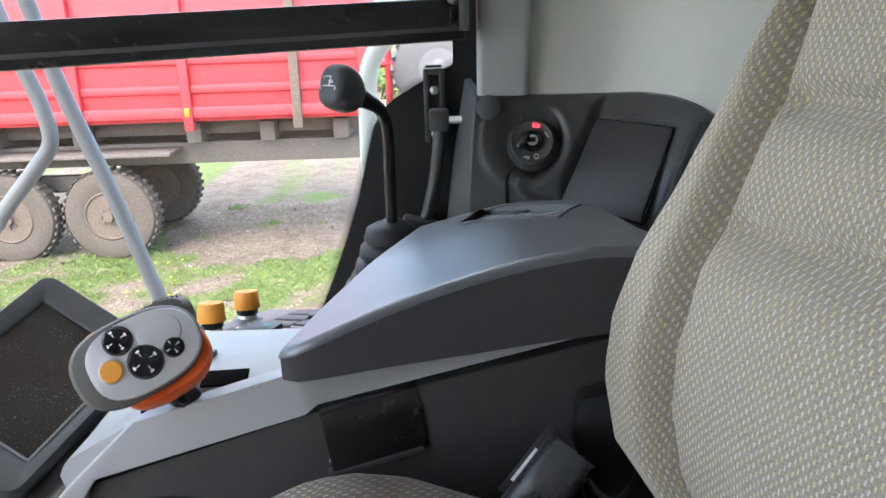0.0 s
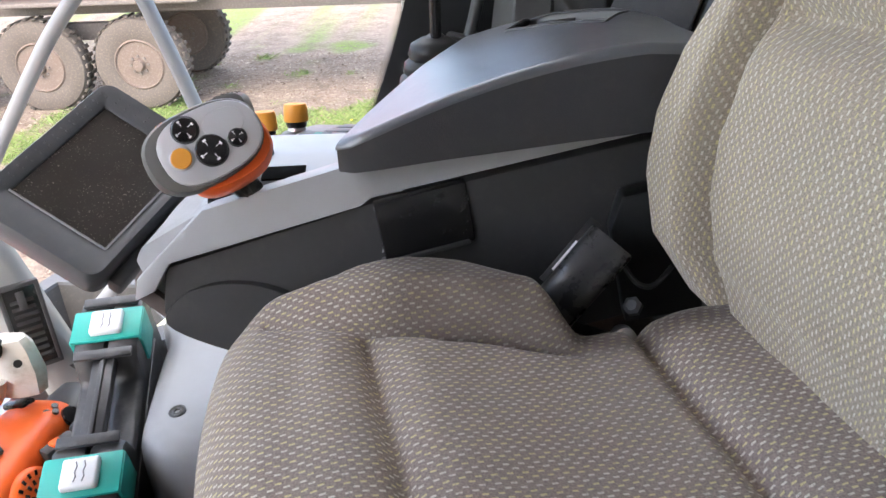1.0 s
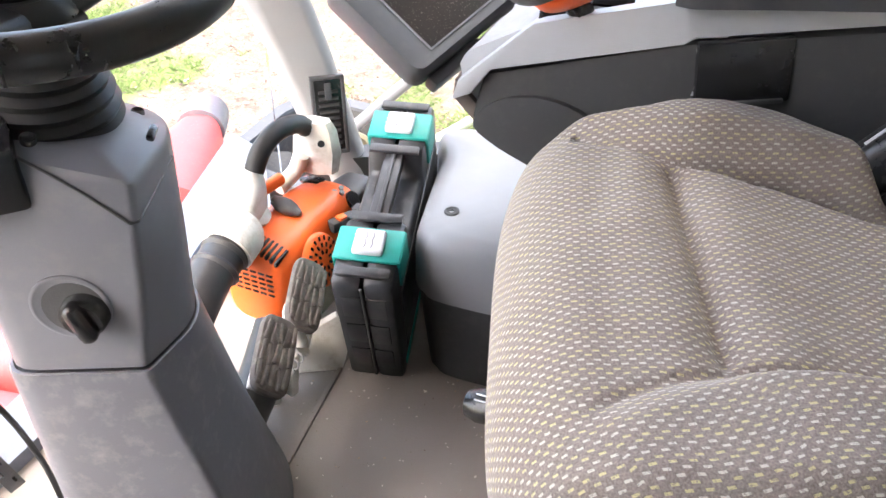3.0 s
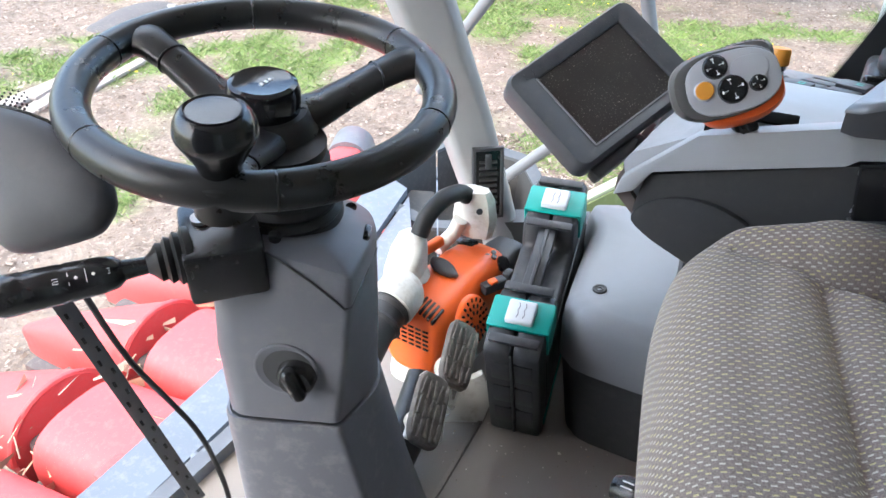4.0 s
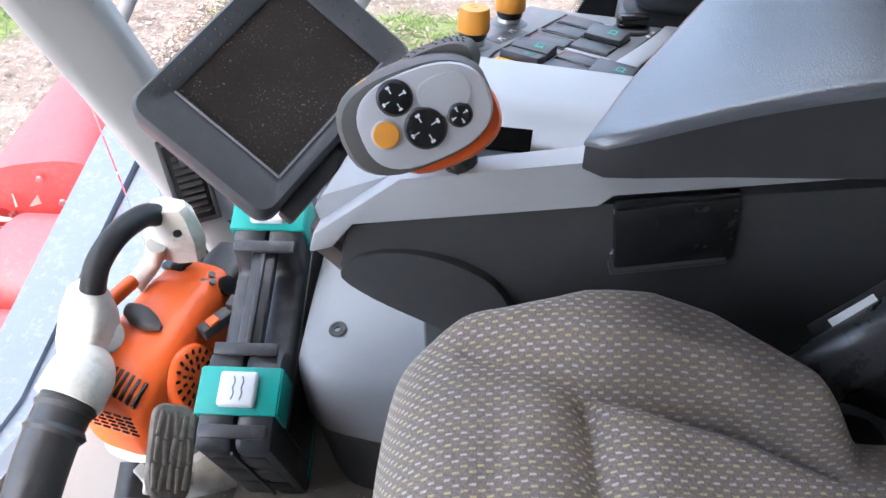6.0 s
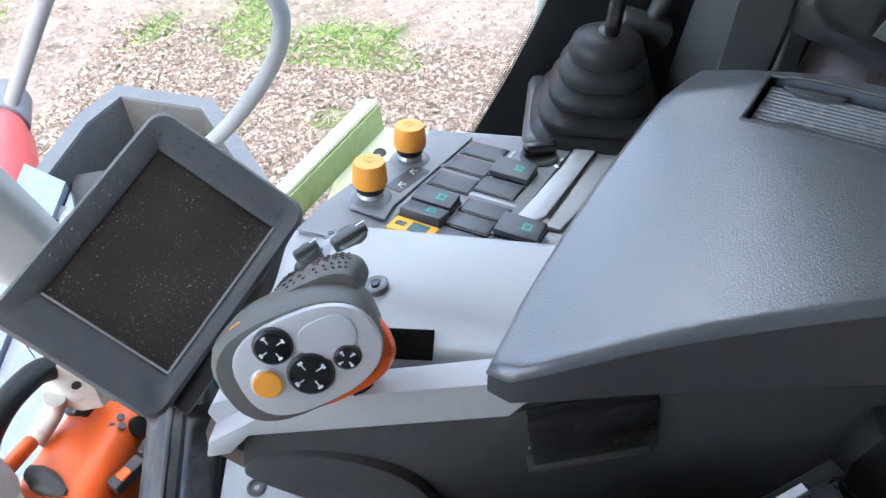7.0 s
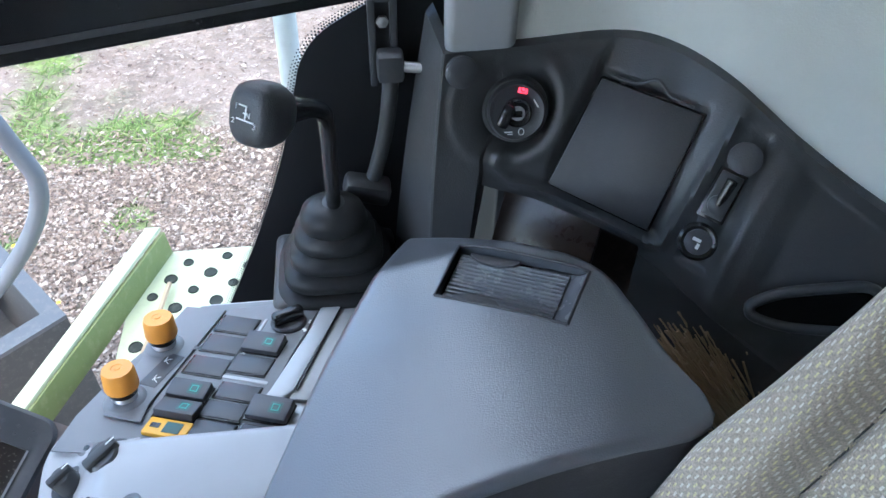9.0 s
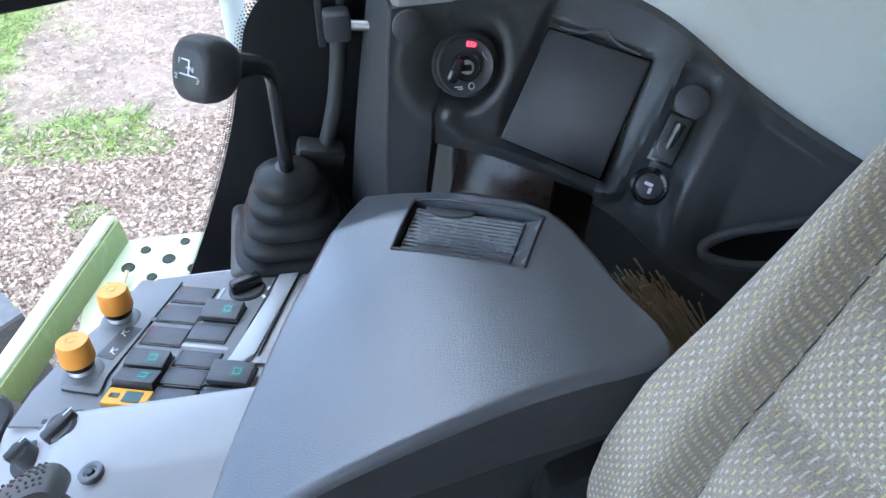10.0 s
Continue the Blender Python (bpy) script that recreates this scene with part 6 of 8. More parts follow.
    part("grip", box(at + PANEL_N * 0.011, (0.014, 0.038, 0.016), PROT @ Matrix.Rotation(-0.75, 4, "Z"), 0.005, 3), M_BLACK, s)
    part("print", join(box(at - PG * 0.024 - PF * 0.006 + PANEL_N * 0.001, (0.0025, 0.006, 0.0006), PROT), box(at - PG * 0.024 + PF * 0.010 + PANEL_N * 0.001, (0.004, 0.006, 0.0006), PROT @ Matrix.Rotation(0.7, 4, "Z")), box(at - PG * 0.004 + PF * 0.026 + PANEL_N * 0.001, (0.005, 0.005, 0.0006), PROT @ Matrix.Rotation(0.3, 4, "Z"))), M_MARK, s)
    # symbols beside the tall knobs
    s = thing("panel_print", tuple(on_panel(-0.17, 1.0)), "small dark field with white printed symbols", "print")
    part("dark_field", box(on_panel(-0.168, 1.005, 0.0058), (0.020, 0.052, 0.0008), PROT @ Matrix.Rotation(-0.12, 4, "Z"), 0.0002), M_SWITCH, s)
    for x, y in ((-0.164, 1.020), (-0.171, 0.992)):
        q = on_panel(x, y, 0.0066)
        part("symbol", join(box(q, (0.008, 0.0008, 0.0005), PROT @ Matrix.Rotation(0.6, 4, "Z")), box(q + PF * 0.004, (0.008, 0.0008, 0.0005), PROT @ Matrix.Rotation(-0.6, 4, "Z")), box(q + PG * 0.003, (0.0008, 0.008, 0.0005), PROT)), M_MARK, s)
    part("symbol", box(on_panel(-0.135, 1.037, 0.0058), (0.010, 0.007, 0.0005), PROT), M_SWITCH, s)
    # stowage trough along the armrest
    s = thing("stowage_trough", tuple(on_panel(-0.02, 1.03)), "narrow grey open trough beside the armrest", "tray")
    rim = [on_panel(x, y, 0.0) for x, y in ((0.008, 1.116), (0.024, 1.118), (0.026, 1.092), (-0.024, 0.955), (-0.036, 0.942), (-0.058, 0.944), (-0.050, 0.957), (-0.012, 1.050))]
    part("rim", slab2(rim, PANEL_N * 0.009, 0.003), M_LIGHTGREY, s, "pale raised rim")
    part("far_rim", slab2([on_panel(x, y, 0.0) for x, y in ((0.020, 1.120), (0.070, 1.124), (0.066, 1.106), (0.024, 1.104))], PANEL_N * 0.009, 0.003), M_LIGHTGREY, s)
    part("well", slab2([on_panel(x, y, 0.001) for x, y in ((0.026, 1.10), (0.062, 1.112), (0.03, 1.02), (-0.01, 0.94), (-0.030, 0.945))], PANEL_N * 0.004, 0.001), M_POST, s)
    part("well_gap", tube([on_panel(0.027, 1.095, 0.007), on_panel(-0.022, 0.955, 0.007)], 0.0015, 6), M_BLACK, s)


build_switches()


def build_tall_knob(base):
    t = thing("push_pull_knob", tuple(base), "amber push-pull knob on a chrome collar", "knob", "amber knobs")
    part("boss", turned([(0.027, -0.012), (0.025, 0.0), (0.021, 0.007), (0.016, 0.009), (0, 0.009)], base, PANEL_N, 28), M_PANEL, t)
    part("collar", turned([(0.013, 0.004), (0.013, 0.012), (0.0115, 0.014), (0, 0.014)], base, PANEL_N, 28), M_METAL, t, "chrome collar")
    part("neck", turned([(0.012, 0.013), (0.0145, 0.016), (0.015, 0.024), (0.013, 0.026), (0, 0.026)], base, PANEL_N, 28), M_BLACK, t)
    part("cap", turned([(0.0165, 0.022), (0.0175, 0.025), (0.0165, 0.042), (0.0150, 0.0465), (0.006, 0.0475), (0.0055, 0.0470), (0.0035, 0.0470), (0.003, 0.0478), (0, 0.0478)], base, PANEL_N, 36), M_AMBER, t, "amber plastic cap")


build_tall_knob(V(-0.173, 1.046, panel_z(0, 1.046) - 0.001))
build_tall_knob(V(-0.198, 0.966, panel_z(0, 0.966) - 0.001))


def build_hump_knobs():
    n = V(-0.25, -0.05, 0.96).normalized()
    for p, r, h in ((V(-0.191, 0.878, 0.616), 0.019, 0.016), (V(-0.229, 0.868, 0.600), 0.0135, 0.018)):
        t = thing("rotary_dial", tuple(p), "dark ribbed rotary knob on the pale console", "knob", "dark rotary knobs")
        part("skirt", turned([(r + 0.006, -0.008), (r + 0.006, 0.0012), (r + 0.003, 0.002), (0, 0.002)], p, n, 32), M_SWITCH, t)
        part("grip", turned([(r * 0.9, 0.003), (r * 0.82, h), (r * 0.7, h + 0.002), (0, h + 0.002)], p, n, 20), M_TRIM, t)
        part("wing", box(p + n * (h - 0.002), (r * 1.8, r * 0.62, 0.018), basis(V(0.7, 0.6, 0.2), n), 0.003, 2), M_TRIM, t)
        part("pointer", box(p + n * (h + 0.0074) + V(0.7, 0.6, 0.2).normalized() * r * 0.7, (r * 0.5, 0.0012, 0.0006), basis(V(0.7, 0.6, 0.2), n)), M_MARK, t)
    for p, r in ((V(-0.190, 0.835, 0.622), 0.013), (V(-0.160, 0.822, 0.634), 0.011), (V(-0.222, 0.905, 0.602), 0.009)):
        t = thing("key_socket", tuple(p), "small round grey socket in the console", "socket", "round sockets")
        m = V(-0.2, 0.15, 0.95).normalized()
        part("collar", turned([(r, -0.006), (r, 0.002), (r - 0.002, 0.003), (r - 0.005, 0.002), (r - 0.006, -0.002), (0, -0.002)], p, m, 24), M_PANEL, t)
        part("core", turned([(r * 0.35, -0.002), (r * 0.35, 0.003), (0, 0.0035)], p, m, 14), M_BLACK, t)


build_hump_knobs()


# ---- gear lever ----
def build_gear_lever():
    t = thing("gear_lever", (0.02, 1.165, 0.40), "black gear lever with rubber boot and printed shift pattern", "gear lever")
    part("pedestal", box((0.02, 1.165, 0.49), (0.155, 0.14, 0.18), None, 0.012, 3), M_TRIM, t, "black lever pedestal")
    c = V(0.024, 1.160, 0.575)
    prof = []
    rings = []
    zs = [(0.0, 0.076), (0.006, 0.074), (0.012, 0.061), (0.018, 0.066), (0.028, 0.065), (0.035, 0.052), (0.041, 0.057), (0.052, 0.055), (0.059, 0.044), (0.065, 0.049), (0.076, 0.047), (0.083, 0.038), (0.089, 0.041), (0.104, 0.036), (0.112, 0.022), (0.114, 0.012)]
    for h, r in zs:
        ring = []
        for k in range(36):
            a = 2 * math.pi * k / 36
            e = 2 + 2.2 * max(0, 1 - h / 0.09)
            ca, sa = math.cos(a), math.sin(a)
            ring.append(c + V(r * math.copysign(abs(ca) ** (2 / e), ca), r * 0.92 * math.copysign(abs(sa) ** (2 / e), sa) - h * 0.05, h))
        rings.append(ring)
    part("boot", loft(rings), M_RUBBER, t, "pleated black rubber boot", angle=70)
    stem = spline([V(0.026, 1.153, 0.67), V(0.028, 1.135, 0.75), V(0.030, 1.112, 0.825), V(0.024, 1.085, 0.858), V(0.004, 1.055, 0.878), V(-0.01, 1.035, 0.888)], 6)
    part("stem", tube(stem, [0.0085] * (len(stem) - 12) + [0.0085 + 0.0007 * k for k in range(12)], 14), M_BLACK, t, "bent black steel stem")
    part("stem_ring", turned([(0.013, 0), (0.013, 0.006), (0.009, 0.009), (0, 0.009)], (0.026, 1.154, 0.684), (0.0, -0.2, 1), 20), M_TRIM2, t)
    kc = V(-0.018, 1.027, 0.893)
    d = V(-0.55, -0.72, 0.42).normalized()
    rot = basis(V(0.75, -0.62, 0.1), d)
    prof = [(0.012, -0.046, 2), (0.015, -0.036, 2), (0.024, -0.026, 2.3), (0.030, -0.013, 2.6), (0.032, 0.0, 2.8), (0.0315, 0.012, 2.9), (0.0295, 0.020, 2.9), (0.026, 0.0245, 2.8), (0.018, 0.0262, 2.6), (0.006, 0.0268, 2)]
    rings = []
    for r, h, e in prof:
        ring = []
        for k in range(36):
            a = 2 * math.pi * k / 36
            ca, sa = math.cos(a), math.sin(a)
            ring.append(kc + rot.to_3x3() @ V(r * 0.70 * math.copysign(abs(ca) ** (2 / e), ca), r * 0.89 * math.copysign(abs(sa) ** (2 / e), sa), h * 0.9))
        rings.append(ring)
    knob = part("knob", loft(rings), M_TRIM2, t, "squarish black grip knob", angle=70)
    # shift pattern: three gates and figures
    q = kc + d * 0.0256
    R3 = rot.to_3x3()
    up = R3.inverted() @ V(0, 0, 1)
    ang = math.atan2(up.y, up.x) - math.pi / 2
    pr = rot @ Matrix.Rotation(ang, 4, "Z")
    P3 = pr.to_3x3()

    def bar(x, y, w, h):
        return box(q + P3 @ V(x, y, -0.0016), (w, h, 0.0022), pr)
    part("shift_pattern", join(bar(0.001, -0.004, 0.018, 0.0012), bar(0.001, 0.002, 0.0012, 0.012), bar(-0.003, 0.008, 0.008, 0.0012), bar(0.001, 0.002, 0.005, 0.001)), M_MARK, knob, "white printed shift pattern")
    for txt, x, y in (("1", -0.0095, 0.006), ("2", -0.0115, -0.007), ("3", 0.0115, -0.007), ("N", 0.0035, 0.001)):
        cu = bpy.data.curves.new("figure", "FONT")
        cu.body, cu.size, cu.extrude, cu.align_x, cu.align_y = txt, 0.0065, 0.0006, "CENTER", "CENTER"
        o = new("figure", cu)
        me = bpy.data.meshes.new_from_object(o.evaluated_get(bpy.context.evaluated_depsgraph_get()))
        bpy.data.objects.remove(o)
        me.materials.append(M_MARK)
        m = Matrix.Translation(q + P3 @ V(x, y, -0.0012)) @ pr
        me.transform(Matrix.Translation(-root_of(t)) @ m)
        g = new("figure", me)
        g.parent = knob


build_gear_lever()


# ---- window catch and bar ----
def build_window_catch():
    t = thing("window_catch", (0.09, 1.235, 0.65), "black window opening catch with a metal pin", "window catch")
    part("bracket", join(box((0.083, 1.243, 0.845), (0.008, 0.020, 0.11), None, 0.002), box((0.107, 1.243, 0.845), (0.008, 0.020, 0.11), None, 0.002), box((0.095, 1.250, 0.850), (0.026, 0.006, 0.11), None, 0.002), box((0.095, 1.243, 0.896), (0.030, 0.018, 0.010), None, 0.002)), M_TRIM2, t, "black forked bracket")
    for z in (0.868, 0.802):
        part("bolt", turned([(0.007, 0), (0.007, 0.005), (0.003, 0.007), (0, 0.007)], (0.095, 1.240, z), (0, -1, 0), 6), M_METAL, t)
    arm = spline([(0.100, 1.222, 0.832), (0.100, 1.215, 0.80), (0.092, 1.215, 0.74), (0.080, 1.216, 0.690), (0.074, 1.214, 0.672)], 5)
    part("lever_arm", tube(arm, 0.0125, 12, flat=0.75), M_TRIM, t, "black plastic catch lever")
    part("lever_foot", box((0.066, 1.206, 0.664), (0.058, 0.034, 0.028), Matrix.Rotation(0.25, 4, "Y"), 0.007), M_TRIM, t)
    part("pin", tube([(0.098, 1.217, 0.826), (0.148, 1.205, 0.826)], 0.006, 12), M_METAL, t, "bright metal pin")
    part("pivot_block", box((0.101, 1.217, 0.826), (0.030, 0.028, 0.034), None, 0.006), M_TRIM2, t)


build_window_catch()


def build_window_bar():
    t = thing("window_bar", (-0.3, 1.06, 0.94), "black guard bar across the side window", "guard bar")
    a, b = V(-0.80, 0.895, 0.915), V(0.135, 1.165, 1.005)
    d = (b - a).normalized()
    rot = basis(d, V(-0.05, 0.1, 1))
    L = (b - a).length
    part("rail", box((a + b) / 2, (L, 0.020, 0.056), rot, 0.003), M_BLACK, t)
    part("rail_groove", box((a + b) / 2 + V(0, -0.011, -0.012), (L, 0.004, 0.006), rot), M_TRIM, t)
    part("end_plate", box((0.140, 1.165, 1.01), (0.014, 0.06, 0.11), None, 0.003), M_TRIM, t)
    for z in (1.0, 1.045):
        part("thumb_screw", turned([(0.010, 0), (0.011, 0.006), (0.009, 0.014), (0, 0.016)], (0.131, 1.150, z), (-0.6, -0.8, 0), 10), M_TRIM2, t)


build_window_bar()


# ---- fittings of the rear corner ----
def build_key_switch():
    n = V(-0.08, -0.92, 0.38).normalized()
    c = KEY_AT - n * 0.004
    rot = basis(V(1, 0, 0.0), n)
    R3 = rot.to_3x3()
    t = thing("ignition_switch", tuple(c), "round ignition switch with black key and red symbol", "ignition switch")
    part("dish", turned([(0.038, -0.020), (0.036, -0.007), (0.034, -0.004), (0.0, -0.004)], c, n, 48), M_TRIM, t, "raised round boss in the trim")
    part("bezel", turned([(0.0320, -0.008), (0.0320, 0.004), (0.0296, 0.007), (0.0273, 0.006), (0.0234, 0.004), (0.0000, 0.004)], c, n, 48), M_TRIM2, t, "dark grey bezel")
    part("barrel", turned([(0.0156, 0.004), (0.0156, 0.012), (0.0133, 0.014), (0.0094, 0.013), (0.0000, 0.013)], c, n, 32), M_BLACK, t)
    part("lock_core", turned([(0.0078, 0.012), (0.0078, 0.015), (0.0055, 0.016), (0.0000, 0.016)], c, n, 24), M_METAL, t)
    part("key", join(box(c + R3 @ V(-0.0133, -0.0016, 0.020), (0.013, 0.027, 0.010), rot @ Matrix.Rotation(-0.45, 4, "Z"), 0.004), box(c + R3 @ V(-0.0031, 0.0000, 0.018), (0.015, 0.007, 0.003), rot, 0.001)), M_BLACK, t, "black key in the lock")
    part("red_symbol", box(c + R3 @ V(0.0070, 0.0242, 0.0052), (0.010, 0.0085, 0.001), rot @ Matrix.Rotation(-0.2, 4, "Z"), 0.0004), M_REDLAMP, t, "lit red symbol")
    ring = [c + R3 @ V(0.007 + 0.0024 * math.cos(a), 0.0242 + 0.0026 * math.sin(a), 0.006) for a in [2 * math.pi * k / 14 for k in range(14)]]
    part("symbol_print", tube(ring, 0.0004, 5, True), M_BLACK, t)
    ring2 = [c + R3 @ V(0.0047 + 0.003 * math.cos(a), -0.0218 + 0.0036 * math.sin(a), 0.0055) for a in [2 * math.pi * k / 14 for k in range(14)]]
    part("symbol_print", tube(ring2, 0.0005, 5, True), M_MARK, t)
    for dx, dy, w, h, a in ((-0.0094, -0.0218, 0.009, 0.0011, 0), (-0.0094, -0.0242, 0.009, 0.0011, 0), (0.0203, 0.0094, 0.0012, 0.008, 0.5), (0.0218, 0.0070, 0.0012, 0.006, 0.5)):
        part("symbol_print", box(c + R3 @ V(dx, dy, 0.0052), (w, h, 0.0006), rot @ Matrix.Rotation(a, 4, "Z")), M_MARK, t)
    p = V(0.171, 1.160, 0.848) + V(0.05, -0.96, 0.25) * 0.007
    q = thing("trim_plug", tuple(p), "round black plug in the corner trim", "plug", "trim plugs")
    part("plug", turned([(0.017, -0.004), (0.017, 0.002), (0.015, 0.004), (0.006, 0.005), (0, 0.005)], p, V(0.05, -0.96, 0.25), 28), M_TRIM2, q)


build_key_switch()


def build_stowage_lid():
    tl, tr, br, bl = V(0.333, 1.175, 0.823), V(0.423, 1.099, 0.817), V(0.373, 1.062, 0.694), V(0.276, 1.137, 0.710)
    c = (tl + tr + br + bl) / 4
    u = ((tr - tl) + (br - bl)).normalized()
    v = ((tl - bl) + (tr - br))
    v = (v - u * v.dot(u)).normalized()
    n = u.cross(v)
    if n.y > 0:
        n = -n
    t = thing("stowage_compartment", tuple(c), "dark stowage compartment with a flat hinged lid", "compartment")
    off = n * 0.010
    def grow(p, k):
        return c + (p - c) * k
    part("surround", slab([grow(p, 1.02) + n * 0.002 for p in (tl, tr, br, bl)], tuple(n * 0.006), 0.002), M_BLACK, t)
    part("lid_panel", slab([grow(p, 0.985) + n * 0.006 for p in (tl, tr, br, bl)], tuple(n * 0.006), 0.0025), plastic("lid_plastic", (0.023, 0.023, 0.025), 0.5, 560, 0.5, 0.04), t, "grained black lid panel")
    # finger notch over the lid and raised ribs
    mid = (tl + tr) / 2
    arc = [mid + u * x + v * (0.004 + 0.013 * math.exp(-(x / 0.014) ** 2)) + n * 0.012 for x in [-0.045 + 0.005 * k for k in range(19)]]
    part("finger_rim", tube(arc, 0.0018, 8), M_TRIM2, t)


build_stowage_lid()


def build_corner_controls():
    n = V(-0.36, -0.75, 0.55).normalized()
    up = V(0.40, 0.28, 0.87)
    up = (up - n * up.dot(n)).normalized()
    side = up.cross(n)
    rot = basis(side, n)
    R3 = rot.to_3x3()
    p1, p2, p3 = V(0.446, 1.042, 0.800), V(0.425, 1.028, 0.766), V(0.403, 1.010, 0.722)
    t = thing("blank_plug", tuple(p1), "round black blanking plug in the corner trim", "plug", "trim plugs")
    part("plug", turned([(0.017, -0.004), (0.017, 0.001), (0.015, 0.0025), (0, 0.003)], p1, n, 28), M_TRIM2, t)
    t = thing("toggle_switch", tuple(p2), "black toggle lever switch in a square plate", "switch")
    part("plate", box(p2, (0.029, 0.055, 0.006), rot, 0.0015), M_BLACK, t)
    part("inner_plate", box(p2 + n * 0.003, (0.023, 0.048, 0.003), rot, 0.001), M_TRIM, t)
    part("hub", turned([(0.010, 0.002), (0.010, 0.009), (0.006, 0.012), (0, 0.012)], p2 + R3 @ V(0, -0.010, 0.002), n, 20), M_TRIM2, t)
    part("lever", tube([p2 + R3 @ V(0, -0.010, 0.010), p2 + R3 @ V(0.001, 0.018, 0.016)], [0.0045, 0.006], 10), M_BLACK, t)
    t = thing("push_button", tuple(p3), "round black push button with a pale symbol", "button")
    part("collar", turned([(0.020, -0.003), (0.020, 0.008), (0.017, 0.011), (0.014, 0.010), (0, 0.010)], p3, n, 30), M_BLACK, t, "glossy black collar")
    part("cap", turned([(0.0135, 0.009), (0.0135, 0.012), (0.011, 0.013), (0, 0.013)], p3, n, 28), M_TRIM2, t)
    part("symbol", join(box(p3 + R3 @ V(-0.002, 0.002, 0.0132), (0.009, 0.0035, 0.0006), rot), box(p3 + R3 @ V(0.0015, -0.004, 0.0132), (0.0035, 0.006, 0.0006), rot)), M_MARK, t)
    # door pull hollow
    c = V(0.502, 0.930, 0.692)
    n2 = V(-0.42, -0.68, 0.60).normalized()
    r2 = basis(V(0.75, -0.15, 0.1), n2)
    Q = r2.to_3x3()
    t = thing("grab_hollow", tuple(c), "black moulded grab hollow in the trim", "handle")
    ring_o = [V(0.060 * math.copysign(abs(math.cos(a)) ** 0.6, math.cos(a)), (0.020 + 0.010 * math.cos(a)) * math.copysign(abs(math.sin(a)) ** 0.6, math.sin(a)), 0) for a in [2 * math.pi * k / 32 for k in range(32)]]
    part("rim", tube([c + Q @ (p + V(0, 0, 0.004)) for p in ring_o], 0.006, 10, True), M_TRIM, t)
    # shallow black face, its colour giving the shade of a deep hollow
    part("hollow", loft([[c + Q @ (p * s + V(0, 0, h)) for p in ring_o] for s, h in ((1.0, 0.006), (0.95, 0.003), (0.86, 0.0025))]), M_PIT, t)


build_corner_controls()


def build_broom():
    t = thing("hand_broom", (0.42, 0.93, 0.0), "natural straw hand broom behind the seat", "broom")
    rng = random.Random(3)
    top = V(0.402, 0.945, 0.622)
    straws = []
    for k in range(300):
        a = top + V(rng.gauss(0, 0.016), rng.gauss(0, 0.022), rng.uniform(-0.03, 0.015)) + V(0.016, -0.012, 0) * rng.uniform(-1, 1)
        b = V(0.55, 0.915, 0.40) + (a - top) * 0.5
        m = (a + b) / 2 + V(rng.gauss(0, 0.006), rng.gauss(0, 0.006), rng.gauss(0, 0.006))
        straws.append(tube([a, m, b], rng.uniform(0.0008, 0.0013), 4))
    o = part("bristles", join(*straws), M_STRAW, t, "loose brown straw bristles")
    o["kind"] = "stuff"
    part("handle", tube([(0.54, 0.915, 0.42), (0.58, 0.86, 0.0)], 0.014), M_STRAW, t)


build_broom()


# ---- floor things ----
def build_cover():
    t = thing("heater_cover", (-0.2, 0.88, 0.0), "grey plastic cover with scuffed dark base beside the seat", "cover")
    P = [(-0.345, 0.738), (-0.30, 0.722), (-0.10, 0.730), (0.08, 0.76), (0.08, 1.08), (-0.40, 1.08), (-0.402, 0.97), (-0.372, 0.79), (-0.362, 0.755)]
    P = [(p.x, p.y) for p in spline([V(x, y, 0) for x, y in P], 4, True)]
    cx, cy = -0.17, 0.9

    def ring(s, z):
        return [V(cx + (x - cx) * s, cy + (y - cy) * s, z) for x, y in P]
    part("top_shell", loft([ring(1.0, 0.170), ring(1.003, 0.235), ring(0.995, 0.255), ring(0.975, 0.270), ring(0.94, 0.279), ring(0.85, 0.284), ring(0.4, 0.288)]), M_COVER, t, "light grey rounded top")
    # dark base with scuffs; its colour also takes in the cushion's shadow
    part("base_shell", loft([ring(0.90, 0.0), ring(0.93, 0.06), ring(0.975, 0.15), ring(0.985, 0.172)]), M_COVER_LOW, t, "scuffed lower shell, darkened further for the seat's shade")
    c = V(-0.322, 0.796, 0.2835)
    part("screw", turned([(0.0115, -0.003), (0.0115, 0.003), (0.009, 0.004), (0.0065, 0.0025), (0.004, 0.003), (0.0035, 0.0005), (0, 0.0005)], c, V(-0.1, -0.1, 1), 24), M_COVER_LOW, t, "recessed grey screw")


build_cover()


